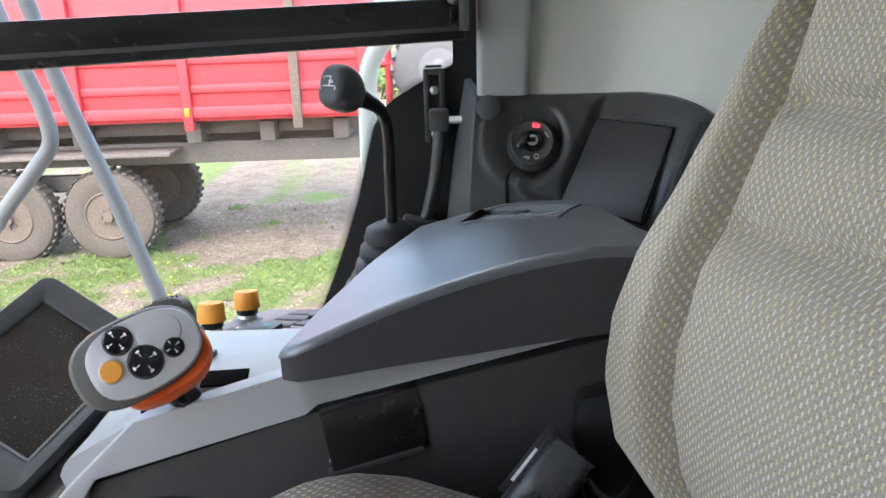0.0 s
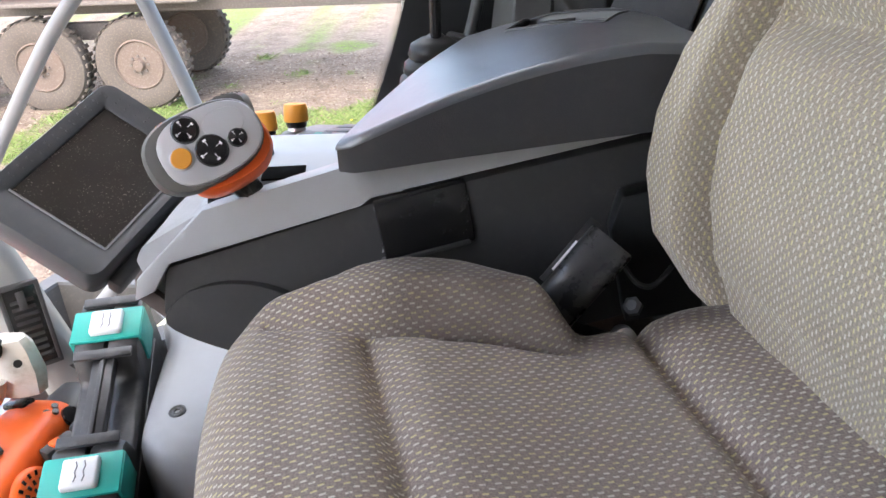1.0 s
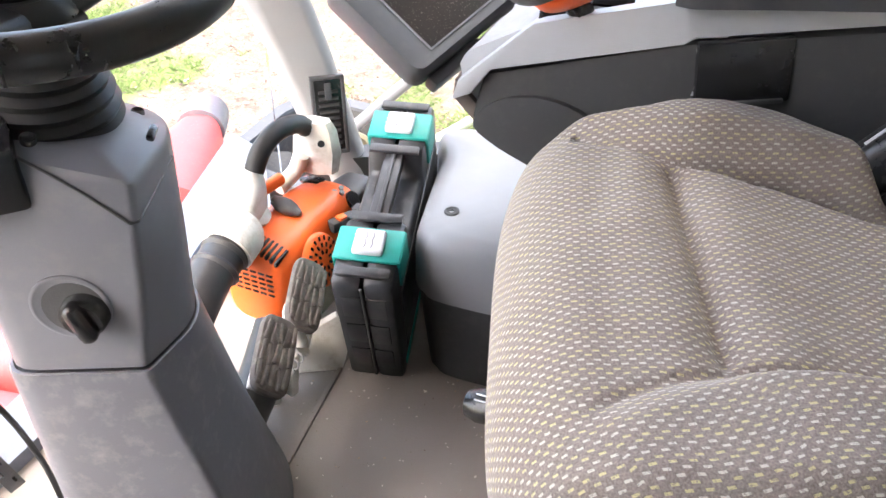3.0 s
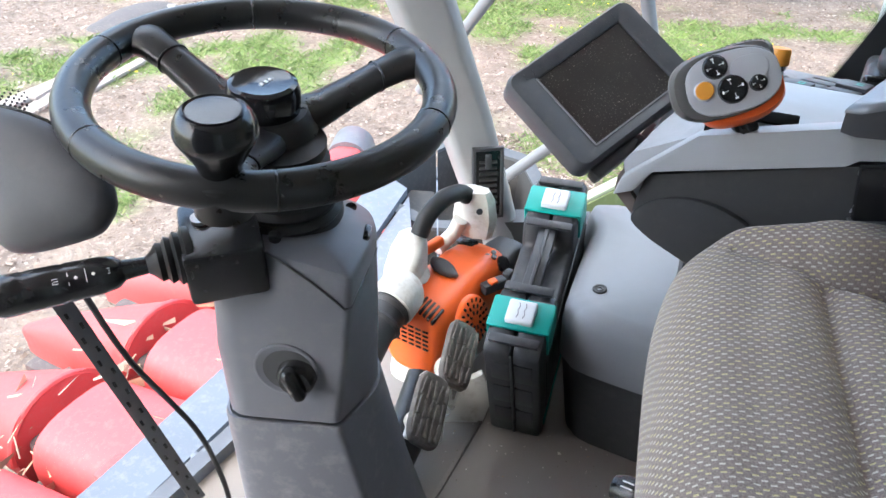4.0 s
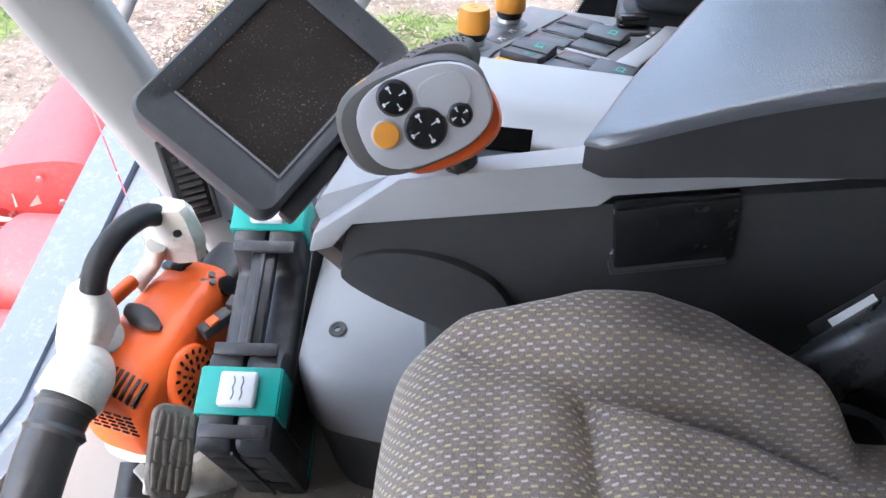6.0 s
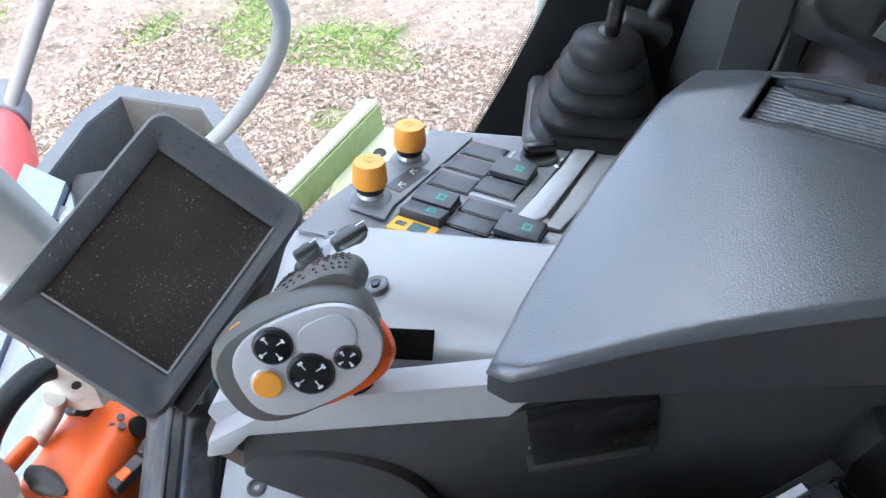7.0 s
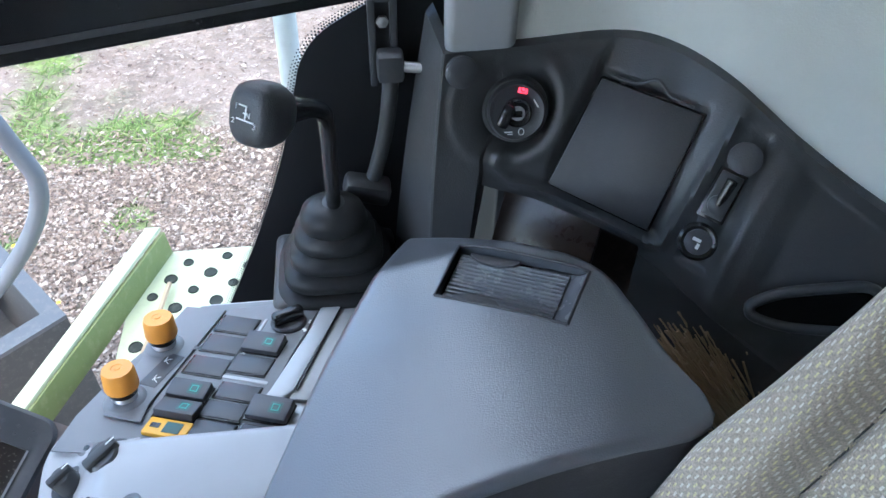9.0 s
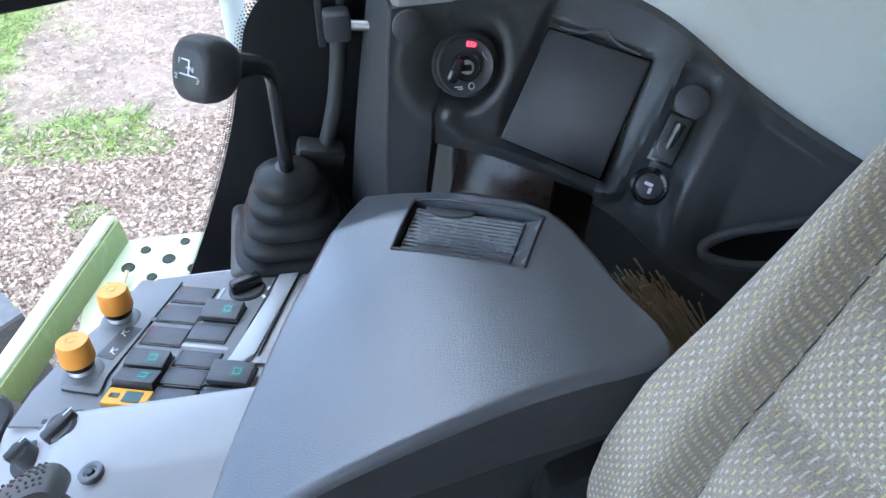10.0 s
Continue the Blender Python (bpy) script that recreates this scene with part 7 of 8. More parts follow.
def build_toolbox():
    a = V(-0.048, 0.234, 0.072).normalized()
    n = V(0.06, -0.29, 0.955)
    n = (n - a * n.dot(a)).normalized()
    w = a.cross(n)
    L0 = V(-0.408, 0.691, 0.271)
    t = thing("tool_case", (-0.40, 0.78, 0.0), "black and teal plastic tool case standing on edge", "tool case")
    Hh = 0.262

    def P(al, wi, up):
        return L0 + a * al + w * wi + n * up
    rot = Matrix((w, a, n)).transposed().to_4x4()
    half = 0.021
    m = 0.122
    LEN = 0.385
    # two shells, each with a handle cut at the top
    prof = [(-0.068, -Hh), (-0.068, -0.012), (-0.052, -0.002), (0.042, -0.002), (0.055, -0.012), (0.066, -0.046), (0.178, -0.046), (0.190, -0.012), (0.202, -0.002), (0.296, -0.002), (0.312, -0.012), (0.312, -Hh)]
    for s in (-1, 1):
        pts = [P(al, s * 0.0008, up) for al, up in prof]
        bm = slab2(pts, w * s * 0.0445, 0.009)
        part("half_shell", bm, M_CASE, t, "scuffed black plastic shell")
    part("handle_bar", join(box(P(0.122, 0, -0.013), (0.030, 0.142, 0.018), rot, 0.0035, 2), box(P(0.122, 0, -0.003), (0.007, 0.150, 0.006), rot, 0.002)), M_CASE, t, "black carrying handle")
    for al in (-0.048, 0.052, 0.192, 0.292):
        part("shoulder_rib", box(P(al, 0, 0.0005), (0.078, 0.016, 0.006), rot, 0.002), M_CASE, t)
    part("seam_rib", box(P(-0.070, 0, -0.13), (0.004, 0.004, 0.24), rot, 0.001), M_TRIM, t)
    for s in (-1, 1):
        part("side_inlay", box(P(0.122, s * 0.0458, -0.145), (0.003, 0.30, 0.15), rot, 0.001), M_CASE, t)
        part("teal_edge", box(P(0.122, s * 0.0462, -0.238), (0.003, 0.34, 0.012), rot, 0.001), M_TEAL, t, "thin teal edge strip")
        for k in range(3):
            part("corner_rib", box(P(-0.0665, s * 0.018, -0.06 - 0.07 * k), (0.03, 0.006, 0.05), rot, 0.002), M_CASE, t)
    for al in (0.0, 0.245):
        part("teal_saddle", join(box(P(al, 0, 0.001), (0.095, 0.058, 0.006), rot, 0.002), box(P(al, 0.0465, -0.025), (0.005, 0.056, 0.054), rot, 0.001), box(P(al, -0.0465, -0.025), (0.005, 0.056, 0.054), rot, 0.001)), M_TEAL, t, "teal saddle under the latch")
        la = part("latch", box(P(al, 0, 0.007), (0.044, 0.042, 0.012), rot, 0.004, 3), M_LATCH, t, "pale grey snap latch")
        for k in (-1, 1):
            path = [P(al - 0.014 + 0.007 * j, k * 0.005 + 0.002 * (j % 2), 0.0133) for j in range(5)]
            part("latch_rib", tube(path, 0.0008, 5), M_COVER, la)


build_toolbox()


def build_blower():
    t = thing("leaf_blower", (-0.58, 0.75, 0.0), "orange and white petrol leaf blower standing on the floor", "leaf blower")
    u, up, f = V(0.998, -0.06, 0.0).normalized(), V(0.06, 0.998, 0.0).normalized(), V(0, 0, 1)
    rot = Matrix((u, up, f)).transposed().to_4x4()
    c = V(-0.597, 0.80, 0.165)

    def B(x, y, z):
        """x across, y above and z along the body, which lies on its base."""
        return c + u * x + f * y + up * z

    def ring(w, d, z, ox=0.0, oy=0.0, e=3.6):
        pts = []
        for k in range(36):
            a = 2 * math.pi * k / 36
            ca, sa = math.cos(a), math.sin(a)
            pts.append(B(ox + w * math.copysign(abs(ca) ** (2 / e), ca), oy + d * math.copysign(abs(sa) ** (2 / e), sa), z))
        return pts
    part("engine_cowl", loft([ring(0.044, 0.054, -0.130, 0.002, -0.020), ring(0.052, 0.064, -0.124, 0.002, -0.020), ring(0.057, 0.070, -0.108, 0.002, -0.020), ring(0.060, 0.077, -0.06, 0.002, -0.020), ring(0.061, 0.080, 0.0, 0.0, -0.020), ring(0.059, 0.076, 0.06, -0.002, -0.020), ring(0.055, 0.068, 0.105, -0.002, -0.020), ring(0.047, 0.058, 0.128, -0.002, -0.020), ring(0.034, 0.045, 0.138, 0.0, -0.020), ring(0.01, 0.01, 0.140, 0.0, -0.02)]), M_ORANGE, t, "glossy orange engine cowl")
    for k in range(11):
        part("cooling_slot", box(B(-0.043 + 0.0088 * k, 0.0505 - 0.00035 * abs(k - 5) ** 2, -0.094 - 0.0012 * k), (0.0044, 0.036, 0.008), rot @ Matrix.Rotation(0.10, 4, "X"), 0.001), M_BLACK, t)
    for j in range(5):
        for k in range(6):
            part("lower_slot", box(B(-0.036 + 0.0145 * k, 0.022 - 0.0095 * j, -0.129), (0.011, 0.006, 0.0035), rot, 0.0008), M_BLACK, t)
    ax = (u + f * 0.35).normalized()
    sc = B(0.060, -0.004, -0.036)
    part("starter_housing", turned([(0.046, -0.02), (0.047, 0.0), (0.045, 0.012), (0.038, 0.018), (0.0, 0.019)], sc, ax, 32), M_ORANGE, t, "orange ribbed starter housing")
    b1 = ax.cross(up).normalized()
    b2 = ax.cross(b1)
    for rr, cnt in ((0.014, 8), (0.025, 14), (0.036, 18)):
        for k in range(cnt):
            a = 2 * math.pi * (k + 0.5 * (rr > 0.02)) / cnt
            d = b1 * math.cos(a) + b2 * math.sin(a)
            e = ax.cross(d)
            q = sc + ax * (0.0192 if rr < 0.03 else 0.0182) + d * rr
            part("starter_slot", box(q, (0.0075, 0.0045, 0.0015), basis(d, ax), 0.0006), M_BLACK, t)
    part("choke_slot", box(B(-0.030, 0.046, 0.108), (0.036, 0.030, 0.010), rot @ Matrix.Rotation(-0.2, 4, "X"), 0.004), M_BLACK, t)
    for x, z in ((0.030, 0.104), (0.026, 0.088), (0.038, 0.092)):
        part("bore", turned([(0.005, -0.003), (0.005, 0.002), (0, 0.002)], B(x, 0.047, z), f + u * 0.35, 12), M_BLACK, t)
    part("side_cap", turned([(0.015, -0.006), (0.014, 0.004), (0, 0.005)], B(0.050, 0.030, 0.104), u + f * 0.8, 18), M_BLACK, t)
    lev = []
    for i, (w2, h2) in enumerate(((0.010, 0.008), (0.016, 0.011), (0.017, 0.012), (0.013, 0.009), (0.004, 0.003))):
        lev.append([B(-0.036 + 0.0155 * i, 0.064 + h2 * math.sin(a), 0.0 - 0.004 * i + w2 * math.cos(a)) for a in [2 * math.pi * k / 12 for k in range(12)]])
    part("choke_lever", loft(lev), M_TRIM2, t, "dark grey choke lever")
    # white fan housing beside the cowl, with trigger and grip
    fan = []
    for s, w, h in ((0.0, 0.012, 0.014), (0.06, 0.024, 0.030), (0.25, 0.031, 0.044), (0.5, 0.034, 0.052), (0.75, 0.032, 0.050), (0.92, 0.024, 0.036), (1.0, 0.010, 0.014)):
        m = B(-0.046, 0.040, -0.112) + (V(-0.660, 0.800, 0.262) - B(-0.046, 0.040, -0.112)) * s
        fan.append([m + u * w * math.copysign(abs(math.cos(a)) ** 0.55, math.cos(a)) + f * h * math.copysign(abs(math.sin(a)) ** 0.55, math.sin(a)) for a in [2 * math.pi * k / 28 for k in range(28)]])
    part("fan_housing", loft(fan), M_WHITE, t, "dirty white fan housing")
    part("trigger", box(B(-0.046, 0.086, 0.004), (0.018, 0.062, 0.020), rot @ Matrix.Rotation(-0.32, 4, "Z") @ Matrix.Rotation(0.15, 4, "X"), 0.007, 3), M_ORANGE, t, "orange throttle trigger")
    part("cheek_plate", turned([(0.027, -0.02), (0.026, 0.006), (0.020, 0.010), (0, 0.010)], B(-0.038, 0.066, -0.052), f + u * 0.5, 28), M_WHITE, t)
    part("cheek_screw", turned([(0.003, 0), (0.003, 0.001), (0, 0.001)], B(-0.033, 0.0765, -0.052), f + u * 0.5, 10), M_BLACK, t)
    part("bridge", tube(spline([B(-0.055, 0.06, 0.04), B(-0.045, 0.075, 0.08), V(-0.622, 0.885, 0.275)], 5), 0.014, 12), M_WHITE, t)
    part("grip", tube(spline([V(-0.640, 0.770, 0.300), V(-0.634, 0.790, 0.330), V(-0.626, 0.830, 0.345), V(-0.622, 0.878, 0.334), V(-0.618, 0.900, 0.318)], 6), 0.0160, 14), M_RUBBER, t, "black rubber hand grip")
    foot = [(-1, -1), (0.2, -1.1), (1.1, -0.6), (1.3, 0.3), (0.9, 1), (-0.4, 1), (-1, 0.4)]
    part("grip_end", loft([[V(-0.608, 0.912, 0.325) + V(x * 0.028 * k2, y * 0.018 * k2, z) for x, y in foot] for z, k2 in ((0.004, 0.8), (-0.01, 1.05), (-0.05, 1.2), (-0.09, 1.0))]), M_WHITE, t, "white grip foot")
    part("grip_screw", turned([(0.006, 0), (0.006, 0.002), (0, 0.002)], V(-0.588, 0.893, 0.297), (0.6, -0.8, 0.2), 14), M_TRIM2, t)
    part("tank", loft([ring(0.050, 0.020, -0.120, 0.0, -0.110), ring(0.058, 0.030, -0.105, 0.0, -0.110), ring(0.058, 0.030, 0.09, 0.0, -0.110), ring(0.045, 0.02, 0.11, 0.0, -0.110)]), M_WHITE, t, "dirty white base and tank")
    part("exhaust_cover", loft([ring(0.034, 0.030, 0.125, 0.02, 0.0), ring(0.038, 0.034, 0.150, 0.02, 0.0), ring(0.034, 0.030, 0.185, 0.02, 0.0), ring(0.01, 0.01, 0.195, 0.02, 0.0)]), M_TRIM2, t, "dark grey silencer cover")
    part("cable_clip", join(box(B(0.070, 0.030, 0.036), (0.020, 0.050, 0.020), rot @ Matrix.Rotation(-0.4, 4, "Z"), 0.004), box(B(0.078, 0.034, 0.075), (0.016, 0.022, 0.014), rot, 0.004)), M_TRIM2, t)
    part("clip_tip", box(B(0.072, 0.043, 0.030), (0.014, 0.016, 0.006), rot @ Matrix.Rotation(-0.4, 4, "Z"), 0.002), M_ORANGE, t, "orange slider")
    # white neck, black outlet elbow and spare tube
    part("outlet_neck", tube(spline([B(-0.05, 0.04, -0.09), V(-0.624, 0.680, 0.238), V(-0.622, 0.648, 0.235)], 5), [0.034, 0.036, 0.038, 0.039, 0.040, 0.041, 0.041, 0.041, 0.041, 0.041, 0.041][:11], 22), M_WHITE, t, "dirty white outlet neck")
    part("outlet_elbow", tube(spline([V(-0.622, 0.652, 0.235), V(-0.618, 0.600, 0.225), V(-0.610, 0.540, 0.205), V(-0.600, 0.460, 0.165), V(-0.595, 0.40, 0.13)], 6), [0.034 - 0.0002 * k for k in range(25)], 22), M_BLACKTUBE, t, "black blower tube")
    for k in range(2):
        part("elbow_rib", turned([(0.034, -0.006), (0.0375, 0), (0.034, 0.006)], V(-0.6205, 0.640, 0.233) + V(0.002, -0.03, -0.007) * k, V(0.05, -0.9, -0.25), 24), M_BLACKTUBE, t)
    part("spare_tube", tube(spline([V(-0.56, 0.655, 0.10), V(-0.545, 0.57, 0.062), V(-0.53, 0.46, 0.045), V(-0.52, 0.36, 0.04)], 5), 0.034, 18), M_BLACKTUBE, t, "second black blower tube on the floor")


build_blower()


def build_pedals():
    ax = V(0.026, -0.095, -0.035).normalized()
    nn = V(0.62, -0.08, 0.72)
    nn = (nn - ax * nn.dot(ax)).normalized()
    rot = Matrix((ax, nn.cross(ax), nn)).transposed().to_4x4()
    R3 = rot.to_3x3()

    def pedal(c):
        t = thing("foot_pedal", (c.x, c.y, 0.0), "worn ribbed rubber pedal on a white steel arm", "pedal", "pedals")
        part("plate", box(c - nn * 0.012, (0.100, 0.046, 0.008), rot, 0.003), M_WHITE, t, "chipped white steel plate")
        out = []
        for k in range(28):
            a = 2 * math.pi * k / 28
            ca, sa = math.cos(a), math.sin(a)
            out.append(V(0.056 * math.copysign(abs(ca) ** 0.45, ca), 0.027 * math.copysign(abs(sa) ** 0.45, sa) + 0.004 * ca, 0))
        pad = part("rubber_pad", loft([[c + R3 @ (p * s + V(0, 0, h)) for p in out] for s, h in ((0.94, -0.010), (1.0, -0.006), (1.0, 0.003), (0.95, 0.006), (0.5, 0.007))]), M_RUBBERPAD, t, "worn ribbed rubber pad")
        for k in range(5):
            for q in range(3):
                part("pad_rib", box(c + R3 @ V((q - 1) * 0.031 + 0.004 * (k % 2), (k - 2) * 0.0096, 0.0078), (0.029, 0.0058, 0.004), rot @ Matrix.Rotation(0.10 * ((k + q) % 3 - 1), 4, "Z"), 0.0015), M_RUBBERPAD, pad)
        arm = spline([c - nn * 0.016, c - nn * 0.05 + V(-0.01, 0.01, -0.02), V(c.x - 0.06, c.y + 0.06, 0.06), V(c.x - 0.07, c.y + 0.08, 0.0)], 5)
        part("arm", tube(arm, 0.011, 10), M_WHITE, t, "white painted steel arm")
    pedal(V(-0.484, 0.632, 0.203))
    pedal(V(-0.470, 0.515, 0.192))
    b = thing("pedal_bracket", (-0.50, 0.66, 0.0), "white painted steel bracket below the pedals", "bracket")
    part("web", slab([(-0.535, 0.66, 0.0), (-0.470, 0.695, 0.0), (-0.455, 0.70, 0.06), (-0.47, 0.69, 0.12), (-0.50, 0.67, 0.10), (-0.51, 0.665, 0.05), (-0.535, 0.655, 0.05)], (-0.008, 0.012, 0.0), 0.002), M_WHITE, b)
    part("web", slab([(-0.56, 0.61, 0.02), (-0.50, 0.585, 0.03), (-0.50, 0.60, 0.10), (-0.555, 0.63, 0.13), (-0.585, 0.63, 0.10)], (0.006, 0.012, 0.004), 0.002), M_WHITE, b)
    part("rod", tube([(-0.53, 0.47, 0.06), (-0.56, 0.60, 0.07), (-0.57, 0.72, 0.06)], 0.008), M_METAL, b)
    part("spring", tube([V(-0.49 + 0.006 * math.cos(0.9 * k), 0.52 + 0.004 * k * 0.5, 0.10 + 0.006 * math.sin(0.9 * k)) for k in range(50)], 0.0015, 6), M_METAL, b)


build_pedals()


# ---- steering ----
def rounded(pts, radii, n=4):
    """Corner points of a closed outline (x, y, z), each corner rounded in plan."""
    out = []
    m = len(pts)
    for i in range(m):
        p, a, b = Vector(pts[i]), Vector(pts[i - 1]), Vector(pts[(i + 1) % m])
        da, db = (a - p), (b - p)
        r = min(radii[i], 0.45 * da.length, 0.45 * db.length)
        q0, q1 = p + da.normalized() * r, p + db.normalized() * r
        for k in range(n + 1):
            t = k / n
            out.append(q0 * (1 - t) ** 2 + p * 2 * t * (1 - t) + q1 * t * t)
    return out


def build_column():
    t = thing("steering_column", (-0.50, 0.32, 0.0), "slate grey faceted steering column with a round tilt knob", "steering column")
    rad = (0.007, 0.030, 0.035, 0.040, 0.045, 0.030)

    def ring(front, side, back_r, back_l, left, corner, z, grow=1.0):
        pts = [front, side, back_r, back_l, left, corner]
        zs = z if isinstance(z, (list, tuple)) else [z] * 6
        cx, cy = -0.49, 0.31
        return rounded([V(cx + (x - cx) * grow, cy + (y - cy) * grow, h) for (x, y), h in zip(pts, zs)], rad)
    low = ((-0.430, 0.269), (-0.428, 0.345), (-0.470, 0.395), (-0.550, 0.385), (-0.585, 0.310), (-0.545, 0.219))
    mid = ((-0.417, 0.275), (-0.433, 0.362), (-0.473, 0.405), (-0.555, 0.392), (-0.588, 0.312), (-0.545, 0.219))
    top = ((-0.405, 0.280), (-0.438, 0.374), (-0.478, 0.414), (-0.556, 0.400), (-0.580, 0.320), (-0.530, 0.226))
    tz = [0.604, 0.596, 0.592, 0.606, 0.630, 0.638]
    upper = loft([ring(*low, 0.412), ring(*mid, 0.50), ring(*top, [h - 0.008 for h in tz]), ring(*top, [h - 0.002 for h in tz], 0.985), ring(*top, [h + 0.001 for h in tz], 0.955), ring(*top, [0.618, 0.614, 0.612, 0.618, 0.630, 0.632], 0.55)])
    part("upper_cowl", upper, M_COLUMN, t, "slate plastic upper cowl", angle=28)
    part("cowl_seam", tube(spline([V(-0.475, 0.2484, 0.629), V(-0.440, 0.2637, 0.598), V(-0.4125, 0.2755, 0.568)], 4) + spline([V(-0.4095, 0.283, 0.567), V(-0.424, 0.325, 0.570), V(-0.4365, 0.366, 0.577)], 4), 0.0013, 6), M_TRIM, t)
    foot = ((-0.368, 0.296), (-0.425, 0.455), (-0.48, 0.52), (-0.60, 0.50), (-0.64, 0.34), (-0.545, 0.200))
    knee = ((-0.396, 0.284), (-0.427, 0.402), (-0.475, 0.45), (-0.57, 0.435), (-0.605, 0.33), (-0.540, 0.208))
    lower = loft([ring(*foot, 0.0), ring(*knee, 0.21), ring(*low, 0.402, 1.06), ring(*low, 0.408, 1.045), ring(*low, 0.409, 1.015), ring(*low, 0.400, 1.0)])
    part("lower_cowl", lower, M_COLUMN_LOW, t, "scuffed slate plastic lower cowl", angle=28)
    for p in (V(-0.474, 0.262, 0.637), V(-0.480, 0.384, 0.602)):
        part("cowl_screw", turned([(0.006, -0.002), (0.006, 0.003), (0.003, 0.002), (0, 0.002)], p, (0.3, -0.1, 0.9), 14), M_BLACK, t)
    part("cowl_clip", box(V(-0.424, 0.335, 0.6175), (0.007, 0.022, 0.006), Matrix.Rotation(0.5, 4, "Z") @ Matrix.Rotation(0.3, 4, "Y"), 0.002), M_BLACK, t)
    n = V(0.40, -0.91, 0.0).normalized()
    k = V(-0.4735, 0.2492, 0.485)
    part("knob_dish", turned([(0.0335, -0.004), (0.0335, 0.0008), (0.0318, 0.0016), (0.0300, 0.0012), (0.0285, 0.0004), (0, 0.0004)], k, n, 40), M_COLUMN, t)
    part("dish_shade", turned([(0.0275, -0.002), (0.0270, 0.0008), (0, 0.0008)], k + V(0.003, 0.0013, -0.001), n, 36), M_TRIM, t)
    kc = k + V(0.0105, 0.0046, -0.005)
    part("tilt_knob", join(turned([(0.0205, 0), (0.0195, 0.010), (0.016, 0.014), (0, 0.015)], kc, n, 28), box(kc + n * 0.015, (0.016, 0.041, 0.018), basis(V(0.9, 0.4, 0), n) @ Matrix.Rotation(0.30, 4, "Z"), 0.0075, 3)), M_BLACK, t, "black tilt clamp knob")
    part("bellows", turned([(0.060, 0.0)] + [(0.062 - 0.0015 * i - 0.004 * (i % 2), 0.006 * i) for i in range(1, 13)] + [(0.044, 0.08), (0, 0.08)], V(-0.518, 0.325, 0.622), V(0.126, -0.045, 1), 36), M_RUBBER, t, "black rubber bellows under the wheel")


build_column()


def build_wheel():
    C = V(-0.531, 0.333, 0.745)
    n = V(0.126, -0.045, 1).normalized()
    a = V(-0.146, 0.002, 0.018).normalized()
    a = (a - n * a.dot(n)).normalized()
    b = n.cross(a)
    R, r = 0.165, 0.0165
    t = thing("steering_wheel", tuple(C - n * 0.05), "black three-spoke steering wheel with spinner knob", "steering wheel")
    rim_path = [C + (a * math.cos(x) + b * math.sin(x)) * R for x in [2 * math.pi * k / 96 for k in range(96)]]
    rim = part("rim", tube(rim_path, r, 20, True, up=tuple(n)), M_WHEEL, t, "black leatherette rim with seams")
    for k in range(6):
        x = 2 * math.pi * (k + 0.25) / 6
        p = C + (a * math.cos(x) + b * math.sin(x)) * R
        d = -a * math.sin(x) + b * math.cos(x)
        part("rim_seam", turned([(r + 0.0001, -0.0012), (r + 0.0006, 0), (r + 0.0001, 0.0012)], p, d, 20), M_BLACK, rim)
    for k in range(3):
        x = 2 * math.pi * k / 3
        d = a * math.cos(x) + b * math.sin(x)
        e = n.cross(d)
        rings = []
        for s, w, h, z in ((0.030, 0.030, 0.018, -0.040), (0.055, 0.025, 0.014, -0.034), (0.085, 0.021, 0.0125, -0.022), (0.115, 0.019, 0.0125, -0.010), (0.140, 0.021, 0.0135, -0.002), (0.158, 0.026, 0.014, 0.0), (0.166, 0.030, 0.012, 0.0)):
            rings.append([C + d * s + n * z + e * w * math.cos(q) + n * h * math.sin(q) for q in [2 * math.pi * i / 20 for i in range(20)]])
        sp = part("spoke", loft(rings), M_WHEEL, t, "padded black spoke")
        rr = [C + d * 0.116 + n * -0.0095 + e * 0.0195 * math.cos(q) + n * 0.0130 * math.sin(q) for q in [2 * math.pi * i / 20 for i in range(20)]]
        part("spoke_seam", tube(rr, 0.0012, 6, True), M_WHEEL, sp)
    part("hub", turned([(0.046, -0.10), (0.052, -0.07), (0.054, -0.05), (0.050, -0.034), (0.040, -0.022), (0, -0.022)], C, n, 40), M_WHEEL, t)
    cap = part("hub_cap", turned([(0.0335, -0.026), (0.0345, -0.016), (0.0345, -0.002), (0.032, 0.005), (0.028, 0.007), (0.026, 0.0062), (0, 0.0070)], C, n, 40), M_GLOSS, t, "glossy black hub cap")
    part("cap_print", join(*[box(C + n * 0.0070 + a * -0.004 + b * (0.006 * k), (0.004, 0.003, 0.001), basis(a, n)) for k in (-1, 0, 1)]), M_MARK, cap)
    # spinner knob on the rim
    d = (a * math.cos(2.094) + b * math.sin(2.094))
    q = C + d * (R - 0.008)
    knob = part("spinner_knob", turned([(0.0150, 0.004), (0.0160, 0.012), (0.0185, 0.022), (0.025, 0.034), (0.0295, 0.042), (0.0312, 0.045), (0.0316, 0.050), (0.0300, 0.057), (0.0265, 0.063), (0.0235, 0.0655), (0.0215, 0.0640), (0, 0.0640)], q, n, 36), M_GLOSSY_GRIP, t, "black spinner knob")
    part("knob_inlay", turned([(0.0205, 0.0640), (0.0200, 0.0655), (0, 0.0658)], q, n, 32), M_GLOSS, knob, "glossy oval inlay")
    part("spinner_clamp", turned([(0.024, -0.024), (0.024, 0.008), (0.018, 0.012), (0, 0.012)], q, n, 24), M_WHEEL, t)


build_wheel()


